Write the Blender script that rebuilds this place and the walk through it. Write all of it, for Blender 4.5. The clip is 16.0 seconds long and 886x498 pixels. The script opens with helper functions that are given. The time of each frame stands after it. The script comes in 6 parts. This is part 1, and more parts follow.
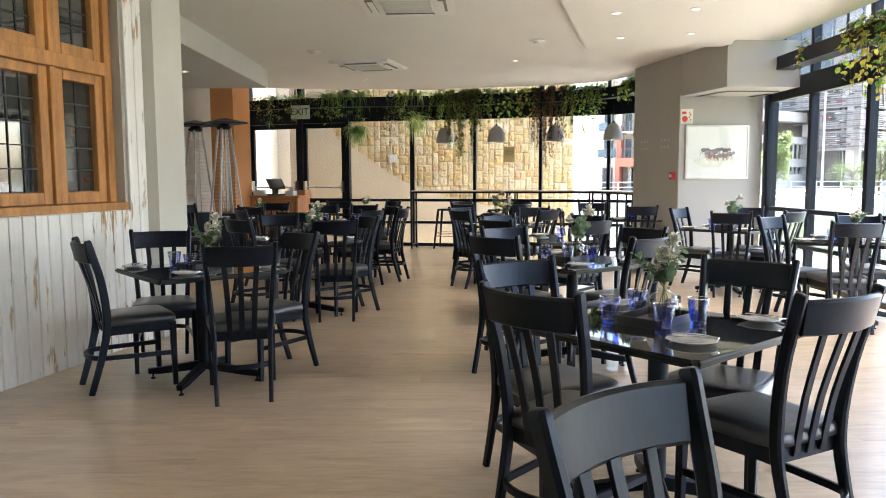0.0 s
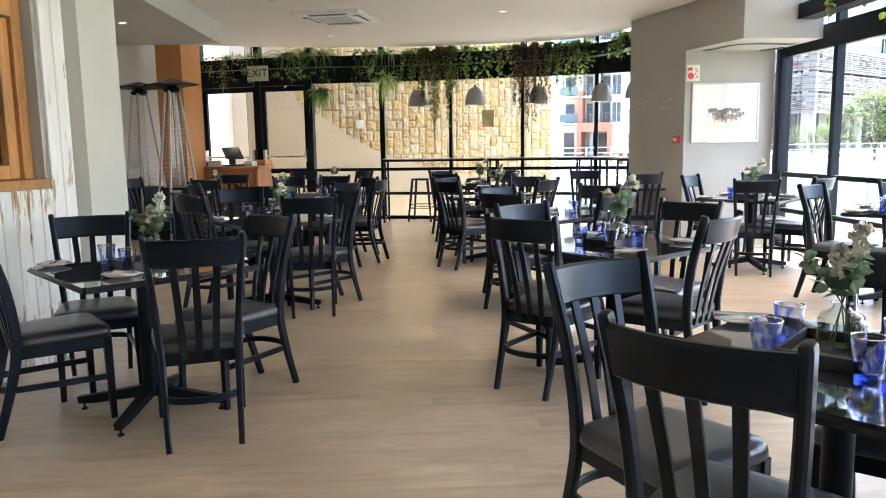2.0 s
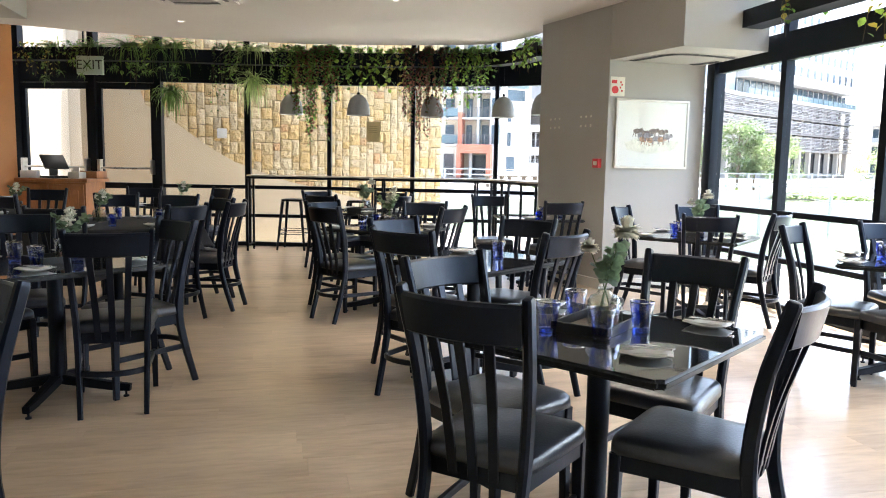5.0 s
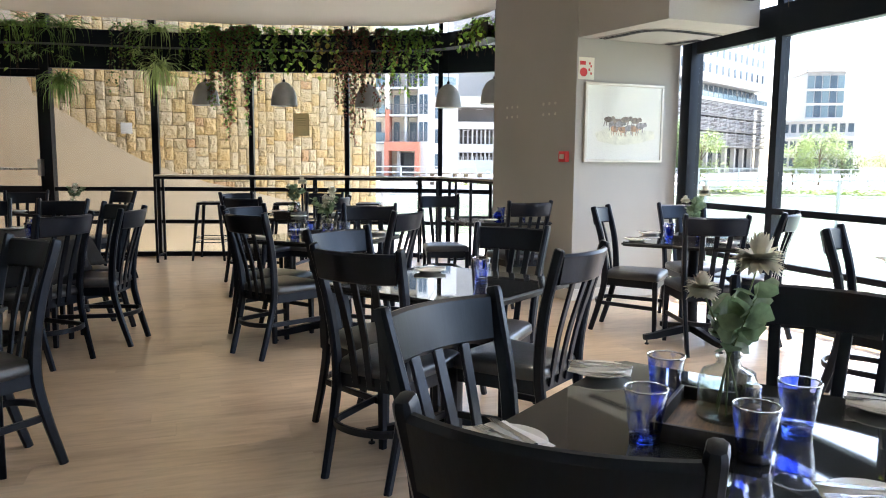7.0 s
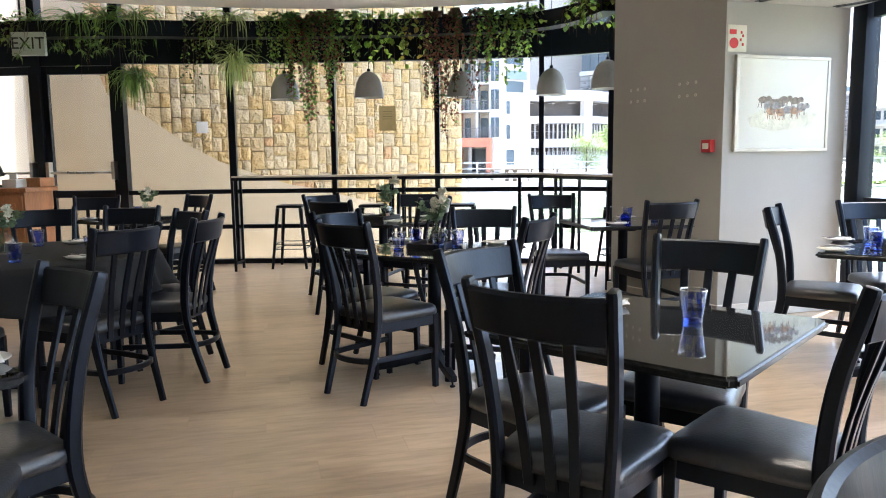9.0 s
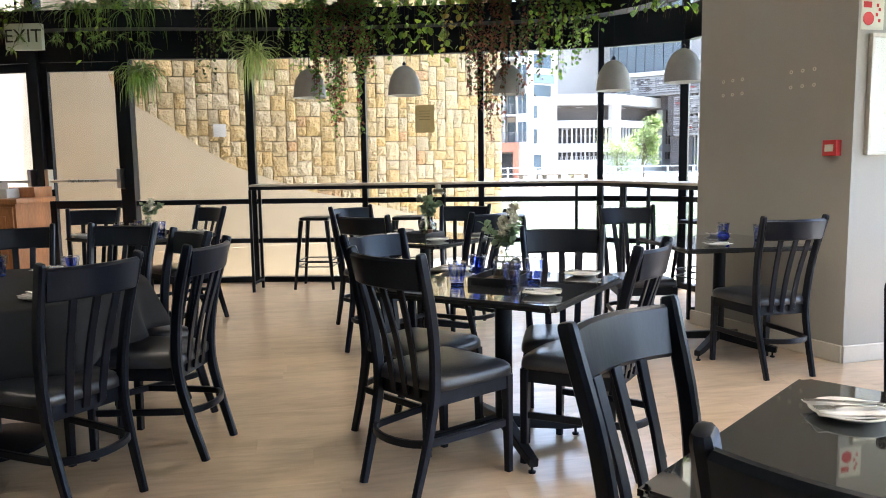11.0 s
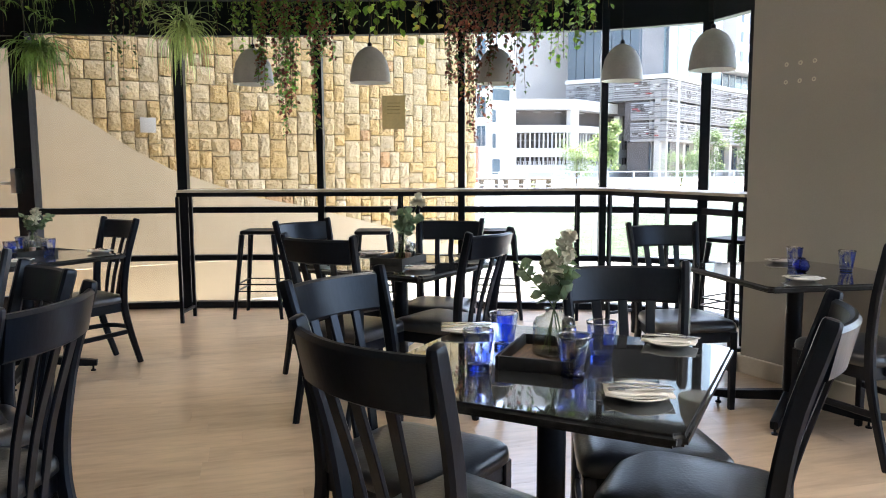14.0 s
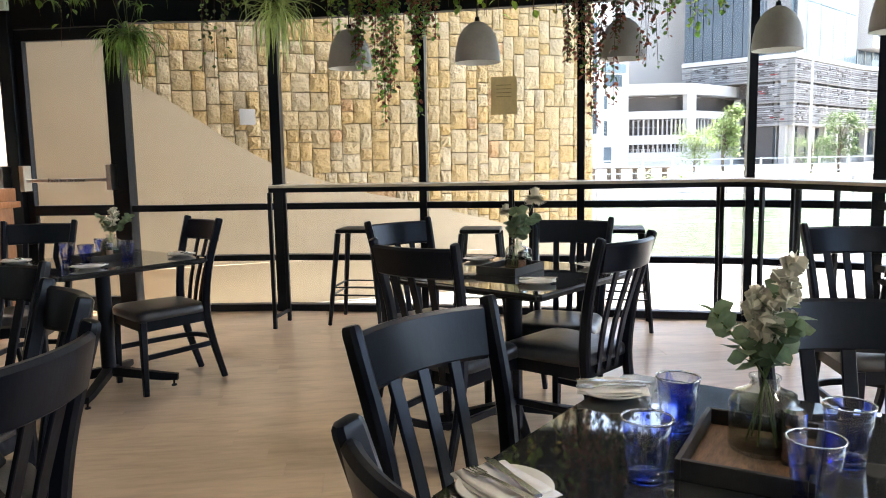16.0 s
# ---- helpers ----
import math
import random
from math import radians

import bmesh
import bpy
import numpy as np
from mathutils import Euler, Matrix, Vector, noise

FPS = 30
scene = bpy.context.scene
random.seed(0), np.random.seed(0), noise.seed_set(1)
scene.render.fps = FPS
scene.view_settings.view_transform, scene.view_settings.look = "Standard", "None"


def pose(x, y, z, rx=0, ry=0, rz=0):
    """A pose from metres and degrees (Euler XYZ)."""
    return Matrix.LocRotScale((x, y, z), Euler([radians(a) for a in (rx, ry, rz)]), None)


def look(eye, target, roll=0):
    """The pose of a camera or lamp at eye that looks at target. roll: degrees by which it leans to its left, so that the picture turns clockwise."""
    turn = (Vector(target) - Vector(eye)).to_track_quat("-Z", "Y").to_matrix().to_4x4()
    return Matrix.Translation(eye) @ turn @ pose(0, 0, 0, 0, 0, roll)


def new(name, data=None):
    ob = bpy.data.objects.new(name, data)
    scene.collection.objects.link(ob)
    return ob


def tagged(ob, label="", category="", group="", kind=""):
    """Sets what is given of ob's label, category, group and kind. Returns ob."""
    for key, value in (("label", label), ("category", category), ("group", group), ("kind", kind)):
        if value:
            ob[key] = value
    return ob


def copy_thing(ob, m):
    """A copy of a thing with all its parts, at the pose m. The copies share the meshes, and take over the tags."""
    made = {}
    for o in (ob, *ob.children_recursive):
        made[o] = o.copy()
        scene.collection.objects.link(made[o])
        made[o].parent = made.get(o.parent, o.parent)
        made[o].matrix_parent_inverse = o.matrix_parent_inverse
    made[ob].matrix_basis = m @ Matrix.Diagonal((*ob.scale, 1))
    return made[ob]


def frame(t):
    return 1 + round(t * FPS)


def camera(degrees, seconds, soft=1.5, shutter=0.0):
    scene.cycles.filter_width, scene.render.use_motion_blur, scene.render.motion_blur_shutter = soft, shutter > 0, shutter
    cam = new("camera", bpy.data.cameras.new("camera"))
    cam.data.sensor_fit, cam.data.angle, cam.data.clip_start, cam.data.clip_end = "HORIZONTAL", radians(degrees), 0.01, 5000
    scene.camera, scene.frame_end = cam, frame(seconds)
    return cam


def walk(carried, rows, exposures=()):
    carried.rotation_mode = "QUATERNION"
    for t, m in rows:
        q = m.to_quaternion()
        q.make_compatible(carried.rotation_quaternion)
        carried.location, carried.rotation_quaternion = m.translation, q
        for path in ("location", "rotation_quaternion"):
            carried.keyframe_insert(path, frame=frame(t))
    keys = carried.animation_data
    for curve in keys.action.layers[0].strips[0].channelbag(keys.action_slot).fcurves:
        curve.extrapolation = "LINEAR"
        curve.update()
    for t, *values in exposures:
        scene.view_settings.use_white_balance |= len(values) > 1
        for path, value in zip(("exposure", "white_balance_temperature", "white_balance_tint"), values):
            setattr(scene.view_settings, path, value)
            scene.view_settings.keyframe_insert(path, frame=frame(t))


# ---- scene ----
cam = camera(62.1, 16.0, soft=1.0)
METRES, EYE, TILT, LEAN, TURN = 8.4, 1.333, -0.68, 0.0, 0.0
ROWS = [
    (0.0, 0.0, 0.0, 0.0, -0.02, -4.77, 0.25),
    (0.5, -0.013, 0.0279, 0.0023, -0.88, -4.93, 0.58),
    (1.0, -0.0224, 0.0577, -0.0001, -0.69, -5.9, 0.19),
    (1.5, -0.0288, 0.0908, -0.0, -0.3, -6.87, 0.23),
    (2.0, -0.0343, 0.1287, 0.0011, -3.28, -7.33, 0.91),
    (2.5, -0.035, 0.1646, -0.0003, -4.95, -7.35, 0.78),
    (3.0, -0.0329, 0.2024, 0.0026, -3.4, -7.02, 0.39),
    (3.5, -0.0343, 0.2355, 0.0017, -4.77, -6.89, 0.61),
    (4.0, -0.0312, 0.2708, 0.0019, -7.75, -6.68, 0.52),
    (4.5, -0.0212, 0.3064, 0.0046, -8.93, -6.09, -0.75),
    (5.0, -0.0212, 0.3422, 0.0024, -12.7, -5.91, -0.91),
    (7.5, -0.0084, 0.513, 0.001, -18.43, -6.03, -0.25),
    (8.0, -0.0081, 0.5456, 0.0014, -14.37, -5.62, 0.13),
    (8.5, -0.0165, 0.5793, 0.0022, -14.0, -5.96, 0.75),
    (9.0, -0.0179, 0.6076, 0.0005, -13.09, -6.25, 0.81),
    (9.5, -0.0134, 0.6398, 0.0021, -10.93, -6.08, 0.86),
    (12.0, -0.0153, 0.7924, 0.0035, -12.24, -5.77, 1.14),
    (12.5, -0.0155, 0.8166, 0.0031, -12.99, -6.0, 1.1),
    (13.0, -0.0072, 0.8451, 0.0049, -11.41, -5.3, 0.66),
    (13.5, -0.0042, 0.8703, 0.0023, -12.15, -5.33, 0.62),
    (14.0, -0.0003, 0.8989, 0.0046, -14.6, -5.57, 0.43),
    (14.5, 0.0113, 0.9231, 0.0037, -14.32, -5.74, -0.01),
    (15.0, 0.0212, 0.946, 0.005, -12.44, -5.6, -0.34),
    (15.5, 0.0187, 0.9665, 0.0046, -10.56, -6.12, 0.26),
    (16.0, 0.0135, 0.9824, 0.0059, -6.27, -6.22, 1.13),
]
EXPOSURES = [(0.0, 3.46, 6450, 10), (2.0, 3.64, 6200, 10), (3.5, 3.64, 6050, 10), (5.0, 3.47, 6250, 10), (7.5, 3.18, 6250, 10), (9.0, 3.38, 6050, 10), (12.0, 3.55, 6250, 10), (14.0, 3.37, 6250, 10), (16.0, 3.25, 6450, 10)]
walk(cam, [(t, pose(0, 0, EYE, TILT, LEAN, TURN) @ pose(METRES * x, METRES * y, METRES * z, 90 + pitch, roll, yaw)) for t, x, y, z, yaw, pitch, roll in ROWS], EXPOSURES)

# ---- light ----
world = bpy.data.worlds.new("sky")
scene.world = world
world.use_nodes = True
_wn = world.node_tree.nodes
_sky = _wn.new("ShaderNodeTexSky")
_sky.sky_type = "NISHITA"
_sky.sun_disc = False
_sky.sun_elevation = radians(69)
_sky.sun_rotation = radians(60)
_sky.air_density, _sky.dust_density = 1.0, 3.0
world.node_tree.links.new(_sky.outputs[0], _wn["Background"].inputs[0])
_wn["Background"].inputs[1].default_value = 0.15
sun = new("sun", bpy.data.lights.new("sun", "SUN"))
sun.data.energy, sun.data.angle, sun.data.color = 2.5, radians(0.6), (1.0, 0.95, 0.86)
sun.matrix_world = look((0, 0, 0), (-0.42, -0.24, -1.25))

# the sky's light in one opening of the side glazing
li = new("window_daylight", bpy.data.lights.new("window_daylight", "AREA"))
li.data.shape, li.data.size, li.data.size_y = "RECTANGLE", 2.2, 2.2
li.data.energy, li.data.color = 5.0, (0.95, 0.98, 1.0)
li.matrix_world = look((4.4, 5.2, 1.25), (0.0, 6.5, 1.0))

# ---- materials ----


def material(name, colour, rough=0.5, metal=0.0, vary=0.08, scale=8.0, bump=0.0, bump_scale=60.0, stretch=(1, 1, 1), coat=0.0, spec=0.5, second=None, island=0.0, world_space=False):
    """A surface with a large and a fine variation of its colour, of its gloss and of its relief."""
    m = bpy.data.materials.new(name)
    m.use_nodes = True
    n, l = m.node_tree.nodes, m.node_tree.links
    b = n["Principled BSDF"]
    b.inputs["Metallic"].default_value = metal
    b.inputs["Specular IOR Level"].default_value = spec
    b.inputs["Coat Weight"].default_value = coat
    co = n.new("ShaderNodeTexCoord")
    mp = n.new("ShaderNodeMapping")
    mp.inputs["Scale"].default_value = stretch
    l.new(n.new("ShaderNodeNewGeometry").outputs["Position"] if world_space else co.outputs["Object"], mp.inputs["Vector"])
    big, fine = n.new("ShaderNodeTexNoise"), n.new("ShaderNodeTexNoise")
    for t, s, d in ((big, scale, 3), (fine, bump_scale, 4)):
        t.inputs["Scale"].default_value, t.inputs["Detail"].default_value = s, d
        l.new(mp.outputs[0], t.inputs["Vector"])
    mix = n.new("ShaderNodeMix")
    mix.data_type = "RGBA"
    lo = [max(0, c * (1 - 2.2 * vary)) for c in colour]
    hi = list(second) if second else [min(1, c * (1 + 2.2 * vary)) for c in colour]
    mix.inputs[6].default_value, mix.inputs[7].default_value = (*lo, 1), (*hi, 1)
    add = n.new("ShaderNodeMath")
    add.operation = "MULTIPLY_ADD"
    add.inputs[1].default_value, add.inputs[2].default_value = 0.4, 0.0
    l.new(fine.outputs["Fac"], add.inputs[0])
    add2 = n.new("ShaderNodeMath")
    add2.operation = "MULTIPLY_ADD"
    add2.inputs[1].default_value = 0.6
    l.new(big.outputs["Fac"], add2.inputs[0])
    l.new(add.outputs[0], add2.inputs[2])
    ramp = n.new("ShaderNodeMapRange")
    ramp.inputs["From Min"].default_value, ramp.inputs["From Max"].default_value = 0.3, 0.7
    l.new(add2.outputs[0], ramp.inputs["Value"])
    l.new(ramp.outputs[0], mix.inputs[0])
    out = mix.outputs[2]
    if island:
        oi = n.new("ShaderNodeObjectInfo")
        hsv = n.new("ShaderNodeHueSaturation")
        mr = n.new("ShaderNodeMapRange")
        mr.inputs["To Min"].default_value, mr.inputs["To Max"].default_value = 1 - island, 1 + island
        l.new(oi.outputs["Random"], mr.inputs["Value"])
        l.new(mr.outputs[0], hsv.inputs["Value"])
        l.new(out, hsv.inputs["Color"])
        out = hsv.outputs[0]
    l.new(out, b.inputs["Base Color"])
    rr = n.new("ShaderNodeMapRange")
    rr.inputs["To Min"].default_value, rr.inputs["To Max"].default_value = max(0, rough * 0.85), min(1, rough * 1.15)
    l.new(big.outputs["Fac"], rr.inputs["Value"])
    l.new(rr.outputs[0], b.inputs["Roughness"])
    if bump:
        bp = n.new("ShaderNodeBump")
        bp.inputs["Strength"].default_value, bp.inputs["Distance"].default_value = 1.0, bump
        l.new(fine.outputs["Fac"], bp.inputs["Height"])
        l.new(bp.outputs[0], b.inputs["Normal"])
    return m


def glass_pane(name, tint=(1, 1, 1)):
    """A clear pane: light goes straight through, with a faint mirror that grows towards grazing views."""
    m = bpy.data.materials.new(name)
    m.use_nodes = True
    n, l = m.node_tree.nodes, m.node_tree.links
    n.remove(n["Principled BSDF"])
    tr, gl, lw, mx = n.new("ShaderNodeBsdfTransparent"), n.new("ShaderNodeBsdfGlossy"), n.new("ShaderNodeLayerWeight"), n.new("ShaderNodeMixShader")
    po, ma = n.new("ShaderNodeMath"), n.new("ShaderNodeMath")
    tr.inputs[0].default_value = (*tint, 1)
    gl.inputs["Roughness"].default_value = 0.01
    po.operation, po.inputs[1].default_value = "POWER", 4.0
    ma.operation, ma.inputs[1].default_value, ma.inputs[2].default_value = "MULTIPLY_ADD", 0.4, 0.02
    l.new(lw.outputs["Facing"], po.inputs[0])
    l.new(po.outputs[0], ma.inputs[0])
    l.new(ma.outputs[0], mx.inputs[0])
    l.new(tr.outputs[0], mx.inputs[1])
    l.new(gl.outputs[0], mx.inputs[2])
    l.new(mx.outputs[0], n["Material Output"].inputs[0])
    return m


def thin_glass(name, tint, blotch=None, gloss=0.35):
    """Thin-walled clear glass for small wares: tinted see-through body, mirror at grazing angles, optional coloured swirls."""
    m = glass_pane(name, tint)
    n, l = m.node_tree.nodes, m.node_tree.links
    for k in n:
        if k.bl_idname == "ShaderNodeMath" and k.operation == "MULTIPLY_ADD":
            k.inputs[1].default_value, k.inputs[2].default_value = gloss, 0.05
        if k.bl_idname == "ShaderNodeMath" and k.operation == "POWER":
            k.inputs[1].default_value = 2.2
    if blotch:
        t, r, c, p = n.new("ShaderNodeTexNoise"), n.new("ShaderNodeValToRGB"), n.new("ShaderNodeTexCoord"), n.new("ShaderNodeMapping")
        p.inputs["Scale"].default_value, p.inputs["Rotation"].default_value = (1, 1, 0.4), (0.5, 0.4, 0)
        t.inputs["Scale"].default_value, t.inputs["Distortion"].default_value = 22.0, 1.5
        e = r.color_ramp.elements
        e[0].position, e[0].color = 0.45, (*tint, 1)
        e[1].position, e[1].color = 0.64, (*blotch, 1)
        l.new(c.outputs["Object"], p.inputs["Vector"])
        l.new(p.outputs[0], t.inputs["Vector"])
        l.new(t.outputs["Fac"], r.inputs[0])
        l.new(r.outputs[0], [k for k in n if k.bl_idname == "ShaderNodeBsdfTransparent"][0].inputs[0])
    return m


def clear(name, colour=(1, 1, 1), rough=0.02, ior=1.45):
    m = bpy.data.materials.new(name)
    m.use_nodes = True
    b = m.node_tree.nodes["Principled BSDF"]
    b.inputs["Base Color"].default_value = (*colour, 1)
    b.inputs["Transmission Weight"].default_value = 1.0
    b.inputs["Roughness"].default_value = rough
    b.inputs["IOR"].default_value = ior
    return m


def glow(name, colour, strength):
    m = bpy.data.materials.new(name)
    m.use_nodes = True
    b = m.node_tree.nodes["Principled BSDF"]
    b.inputs["Base Color"].default_value = (*colour, 1)
    b.inputs["Emission Color"].default_value = (*colour, 1)
    b.inputs["Emission Strength"].default_value = strength
    return m


CEILING = material("ceiling_paint", (0.74, 0.72, 0.68), 0.8, vary=0.015, scale=1.2, bump=0.0004, bump_scale=90)
WALL_GREY = material("grey_wall_paint", (0.41, 0.405, 0.38), 0.75, vary=0.03, scale=1.5, bump=0.0005, bump_scale=120)
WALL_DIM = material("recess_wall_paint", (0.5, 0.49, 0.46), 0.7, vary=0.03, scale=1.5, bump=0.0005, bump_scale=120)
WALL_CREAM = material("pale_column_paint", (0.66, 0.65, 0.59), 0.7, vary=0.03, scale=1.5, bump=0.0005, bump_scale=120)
ORANGE = material("orange_column_paint", (0.55, 0.24, 0.08), 0.6, vary=0.06, scale=2.0, bump=0.0005)
BLACK_METAL = material("black_powder_coat", (0.005, 0.006, 0.0085), 0.42, vary=0.15, scale=6, bump=0.0002, bump_scale=300, spec=0.28)
BLACK_WOOD = material("black_lacquered_wood", (0.0042, 0.0058, 0.0105), 0.3, vary=0.25, scale=5, stretch=(1, 1, 0.2), bump=0.0003, bump_scale=90, spec=0.36)
for m_ in (BLACK_METAL, BLACK_WOOD):
    m_.node_tree.nodes["Principled BSDF"].inputs["Specular Tint"].default_value = (0.72, 0.81, 1.0, 1)
LEATHER = material("black_leatherette", (0.024, 0.0275, 0.037), 0.32, vary=0.15, scale=9, bump=0.0012, bump_scale=95, spec=0.7, coat=0.35)
LEATHER.node_tree.nodes["Principled BSDF"].inputs["Coat Roughness"].default_value = 0.3
GRANITE = material("polished_black_granite", (0.014, 0.016, 0.018), 0.035, vary=0.4, scale=120, bump=0.0, bump_scale=400, spec=0.5, second=(0.05, 0.053, 0.056), coat=0.8)
GRANITE_EDGE = material("honed_granite_edge", (0.012, 0.013, 0.015), 0.3, vary=0.3, scale=60, spec=0.3)
GRANITE.node_tree.nodes["Principled BSDF"].inputs["IOR"].default_value = 1.7
WHITE_BOARD = material("worn_white_board", (0.86, 0.85, 0.82), 0.6, vary=0.05, scale=4, stretch=(1, 1, 0.15), bump=0.001, bump_scale=40, island=0.06)
PINE = material("orange_varnished_pine", (0.5, 0.24, 0.075), 0.4, vary=0.2, scale=5, stretch=(3, 3, 0.4), bump=0.0005, bump_scale=60)
OAK_FLOOR = material("pale_oak_plank", (0.36, 0.255, 0.165), 0.42, vary=0.12, scale=2.2, stretch=(0.35, 3.0, 1), bump=0.0006, bump_scale=26, island=0.07)
PLASTER = material("beige_plaster", (0.47, 0.39, 0.275), 0.85, vary=0.04, scale=1.2, bump=0.001, bump_scale=80)


def weathered(m, stain, low, high, stretch):
    """Lays flaked, rusty-brown worn streaks with ragged edges over a paint."""
    n, l = m.node_tree.nodes, m.node_tree.links
    b = n["Principled BSDF"]
    src = b.inputs["Base Color"].links[0].from_socket
    ge, mp, a, c, mr, mx = n.new("ShaderNodeNewGeometry"), n.new("ShaderNodeMapping"), n.new("ShaderNodeTexNoise"), n.new("ShaderNodeTexNoise"), n.new("ShaderNodeMapRange"), n.new("ShaderNodeMix")
    mp.inputs["Scale"].default_value = stretch
    l.new(ge.outputs["Position"], mp.inputs["Vector"])
    a.inputs["Scale"].default_value, a.inputs["Detail"].default_value, a.inputs["Roughness"].default_value = 3.0, 8, 0.65
    c.inputs["Scale"].default_value = 1.3
    l.new(mp.outputs[0], a.inputs["Vector"])
    l.new(ge.outputs["Position"], c.inputs["Vector"])
    mu = n.new("ShaderNodeMath")
    mu.operation = "MULTIPLY"
    l.new(a.outputs["Fac"], mu.inputs[0])
    l.new(c.outputs["Fac"], mu.inputs[1])
    mr.inputs["From Min"].default_value, mr.inputs["From Max"].default_value = low, high
    l.new(mu.outputs[0], mr.inputs["Value"])
    mx.data_type = "RGBA"
    mx.inputs[7].default_value = (*stain, 1)
    l.new(mr.outputs[0], mx.inputs[0])
    l.new(src, mx.inputs[6])
    l.new(mx.outputs[2], b.inputs["Base Color"])


weathered(WHITE_BOARD, (0.45, 0.3, 0.15), 0.3, 0.35, (7, 7, 1.1))
GLASS = glass_pane("window_glass", (0.94, 0.935, 0.92))
PICTURE_GLASS = glass_pane("picture_glass")


# ---- builders ----


def lerp(a, b, t):
    return a + (b - a) * t


def part(name, bm, mat, parent=None, label="", smooth=False):
    me = bpy.data.meshes.new(name)
    bm.to_mesh(me)
    bm.free()
    me.materials.append(mat)
    me.shade_smooth()
    if not smooth:
        me.set_sharp_from_angle(angle=radians(32))
    ob = new(name, me)
    if parent:
        ob.parent = parent
    if label:
        tagged(ob, label)
    return ob


def thing(name, label, category, group="", kind=""):
    return tagged(new(name), label, category, group, kind)


def box(bm, x0, y0, z0, x1, y1, z1, bevel=0.0):
    v = [bm.verts.new((x, y, z)) for z in (z0, z1) for x, y in ((x0, y0), (x1, y0), (x1, y1), (x0, y1))]
    fs = [bm.faces.new([v[i] for i in q]) for q in ((3, 2, 1, 0), (4, 5, 6, 7), (0, 1, 5, 4), (1, 2, 6, 5), (2, 3, 7, 6), (3, 0, 4, 7))]
    if bevel:
        es = list({e for f in fs for e in f.edges})
        bmesh.ops.bevel(bm, geom=es, offset=bevel, segments=2, affect="EDGES", profile=0.6)
    return bm


def boxes(*rows, bevel=0.0):
    bm = bmesh.new()
    for r in rows:
        box(bm, *r, bevel=bevel)
    return bm


def prism(bm, poly, z0, z1):
    """An upright block over a plan outline (anticlockwise)."""
    a = [bm.verts.new((x, y, z0)) for x, y in poly]
    b = [bm.verts.new((x, y, z1)) for x, y in poly]
    n = len(poly)
    bm.faces.new(a[::-1])
    bm.faces.new(b)
    for i in range(n):
        j = (i + 1) % n
        bm.faces.new((a[i], a[j], b[j], b[i]))
    return bm


def sweep(bm, pts, section, up=(0, 0, 1), scales=None):
    """Carries a flat outline (u sideways, v upwards) along a line of points."""
    pts = [Vector(p) for p in pts]
    rings = []
    for i, p in enumerate(pts):
        d = (pts[min(i + 1, len(pts) - 1)] - pts[max(i - 1, 0)]).normalized()
        side = d.cross(Vector(up)).normalized()
        top = side.cross(d).normalized()
        s = scales[i] if scales else 1.0
        rings.append([bm.verts.new(p + side * u * s + top * v * s) for u, v in section])
    n = len(section)
    for a, b in zip(rings, rings[1:]):
        for i in range(n):
            j = (i + 1) % n
            bm.faces.new((a[i], a[j], b[j], b[i]))
    bm.faces.new(rings[0][::-1])
    bm.faces.new(rings[-1])
    return bm


def rect(w, h, c=0.0):
    w, h = w / 2, h / 2
    if not c:
        return [(-w, -h), (w, -h), (w, h), (-w, h)]
    return [(-w + c, -h), (w - c, -h), (w, -h + c), (w, h - c), (w - c, h), (-w + c, h), (-w, h - c), (-w, -h + c)]


def ring(r, n=10):
    return [(r * math.cos(2 * math.pi * i / n), r * math.sin(2 * math.pi * i / n)) for i in range(n)]


def lathe(bm, profile, n=24, cx=0.0, cy=0.0, close=True):
    """Turns a profile of (radius, height) about an upright axis."""
    rings = []
    for r, z in profile:
        rings.append([bm.verts.new((cx + max(r, 1e-4) * math.cos(2 * math.pi * i / n), cy + max(r, 1e-4) * math.sin(2 * math.pi * i / n), z)) for i in range(n)])
    for a, b in zip(rings, rings[1:]):
        for i in range(n):
            j = (i + 1) % n
            bm.faces.new((a[i], a[j], b[j], b[i]))
    if close:
        bm.faces.new(rings[0][::-1])
        bm.faces.new(rings[-1])
    return bm


def smooth_line(pts, n):
    """A smooth line through plan points (Catmull-Rom), n steps to each leg."""
    p = [Vector(q) for q in pts]
    p = [2 * p[0] - p[1]] + p + [2 * p[-1] - p[-2]]
    out = []
    for i in range(1, len(p) - 2):
        for k in range(n):
            t = k / n
            a, b, c, d = p[i - 1], p[i], p[i + 1], p[i + 2]
            out.append(0.5 * (2 * b + (c - a) * t + (2 * a - 5 * b + 4 * c - d) * t * t + (3 * b - a - 3 * c + d) * t ** 3))
    out.append(p[-2])
    return out


# ---- structure ----
# The curved glass front, from the exit doors round to the corner column, as the feet of its mullions.
FRONT = [(-4.05, 15.65), (-2.87, 15.15), (-1.91, 14.92), (-0.6, 14.75), (0.63, 14.43), (1.86, 14.03), (3.05, 13.6), (3.73, 13.08), (3.8, 12.52), (3.86, 11.96)]
SIDE_X = 4.5
SIDE_Y = [10.25, 9.03, 7.8, 6.55, 5.3, 4.05, 2.8, 1.55, 0.3, -0.95, -2.2, -3.6]
CEIL = 3.0

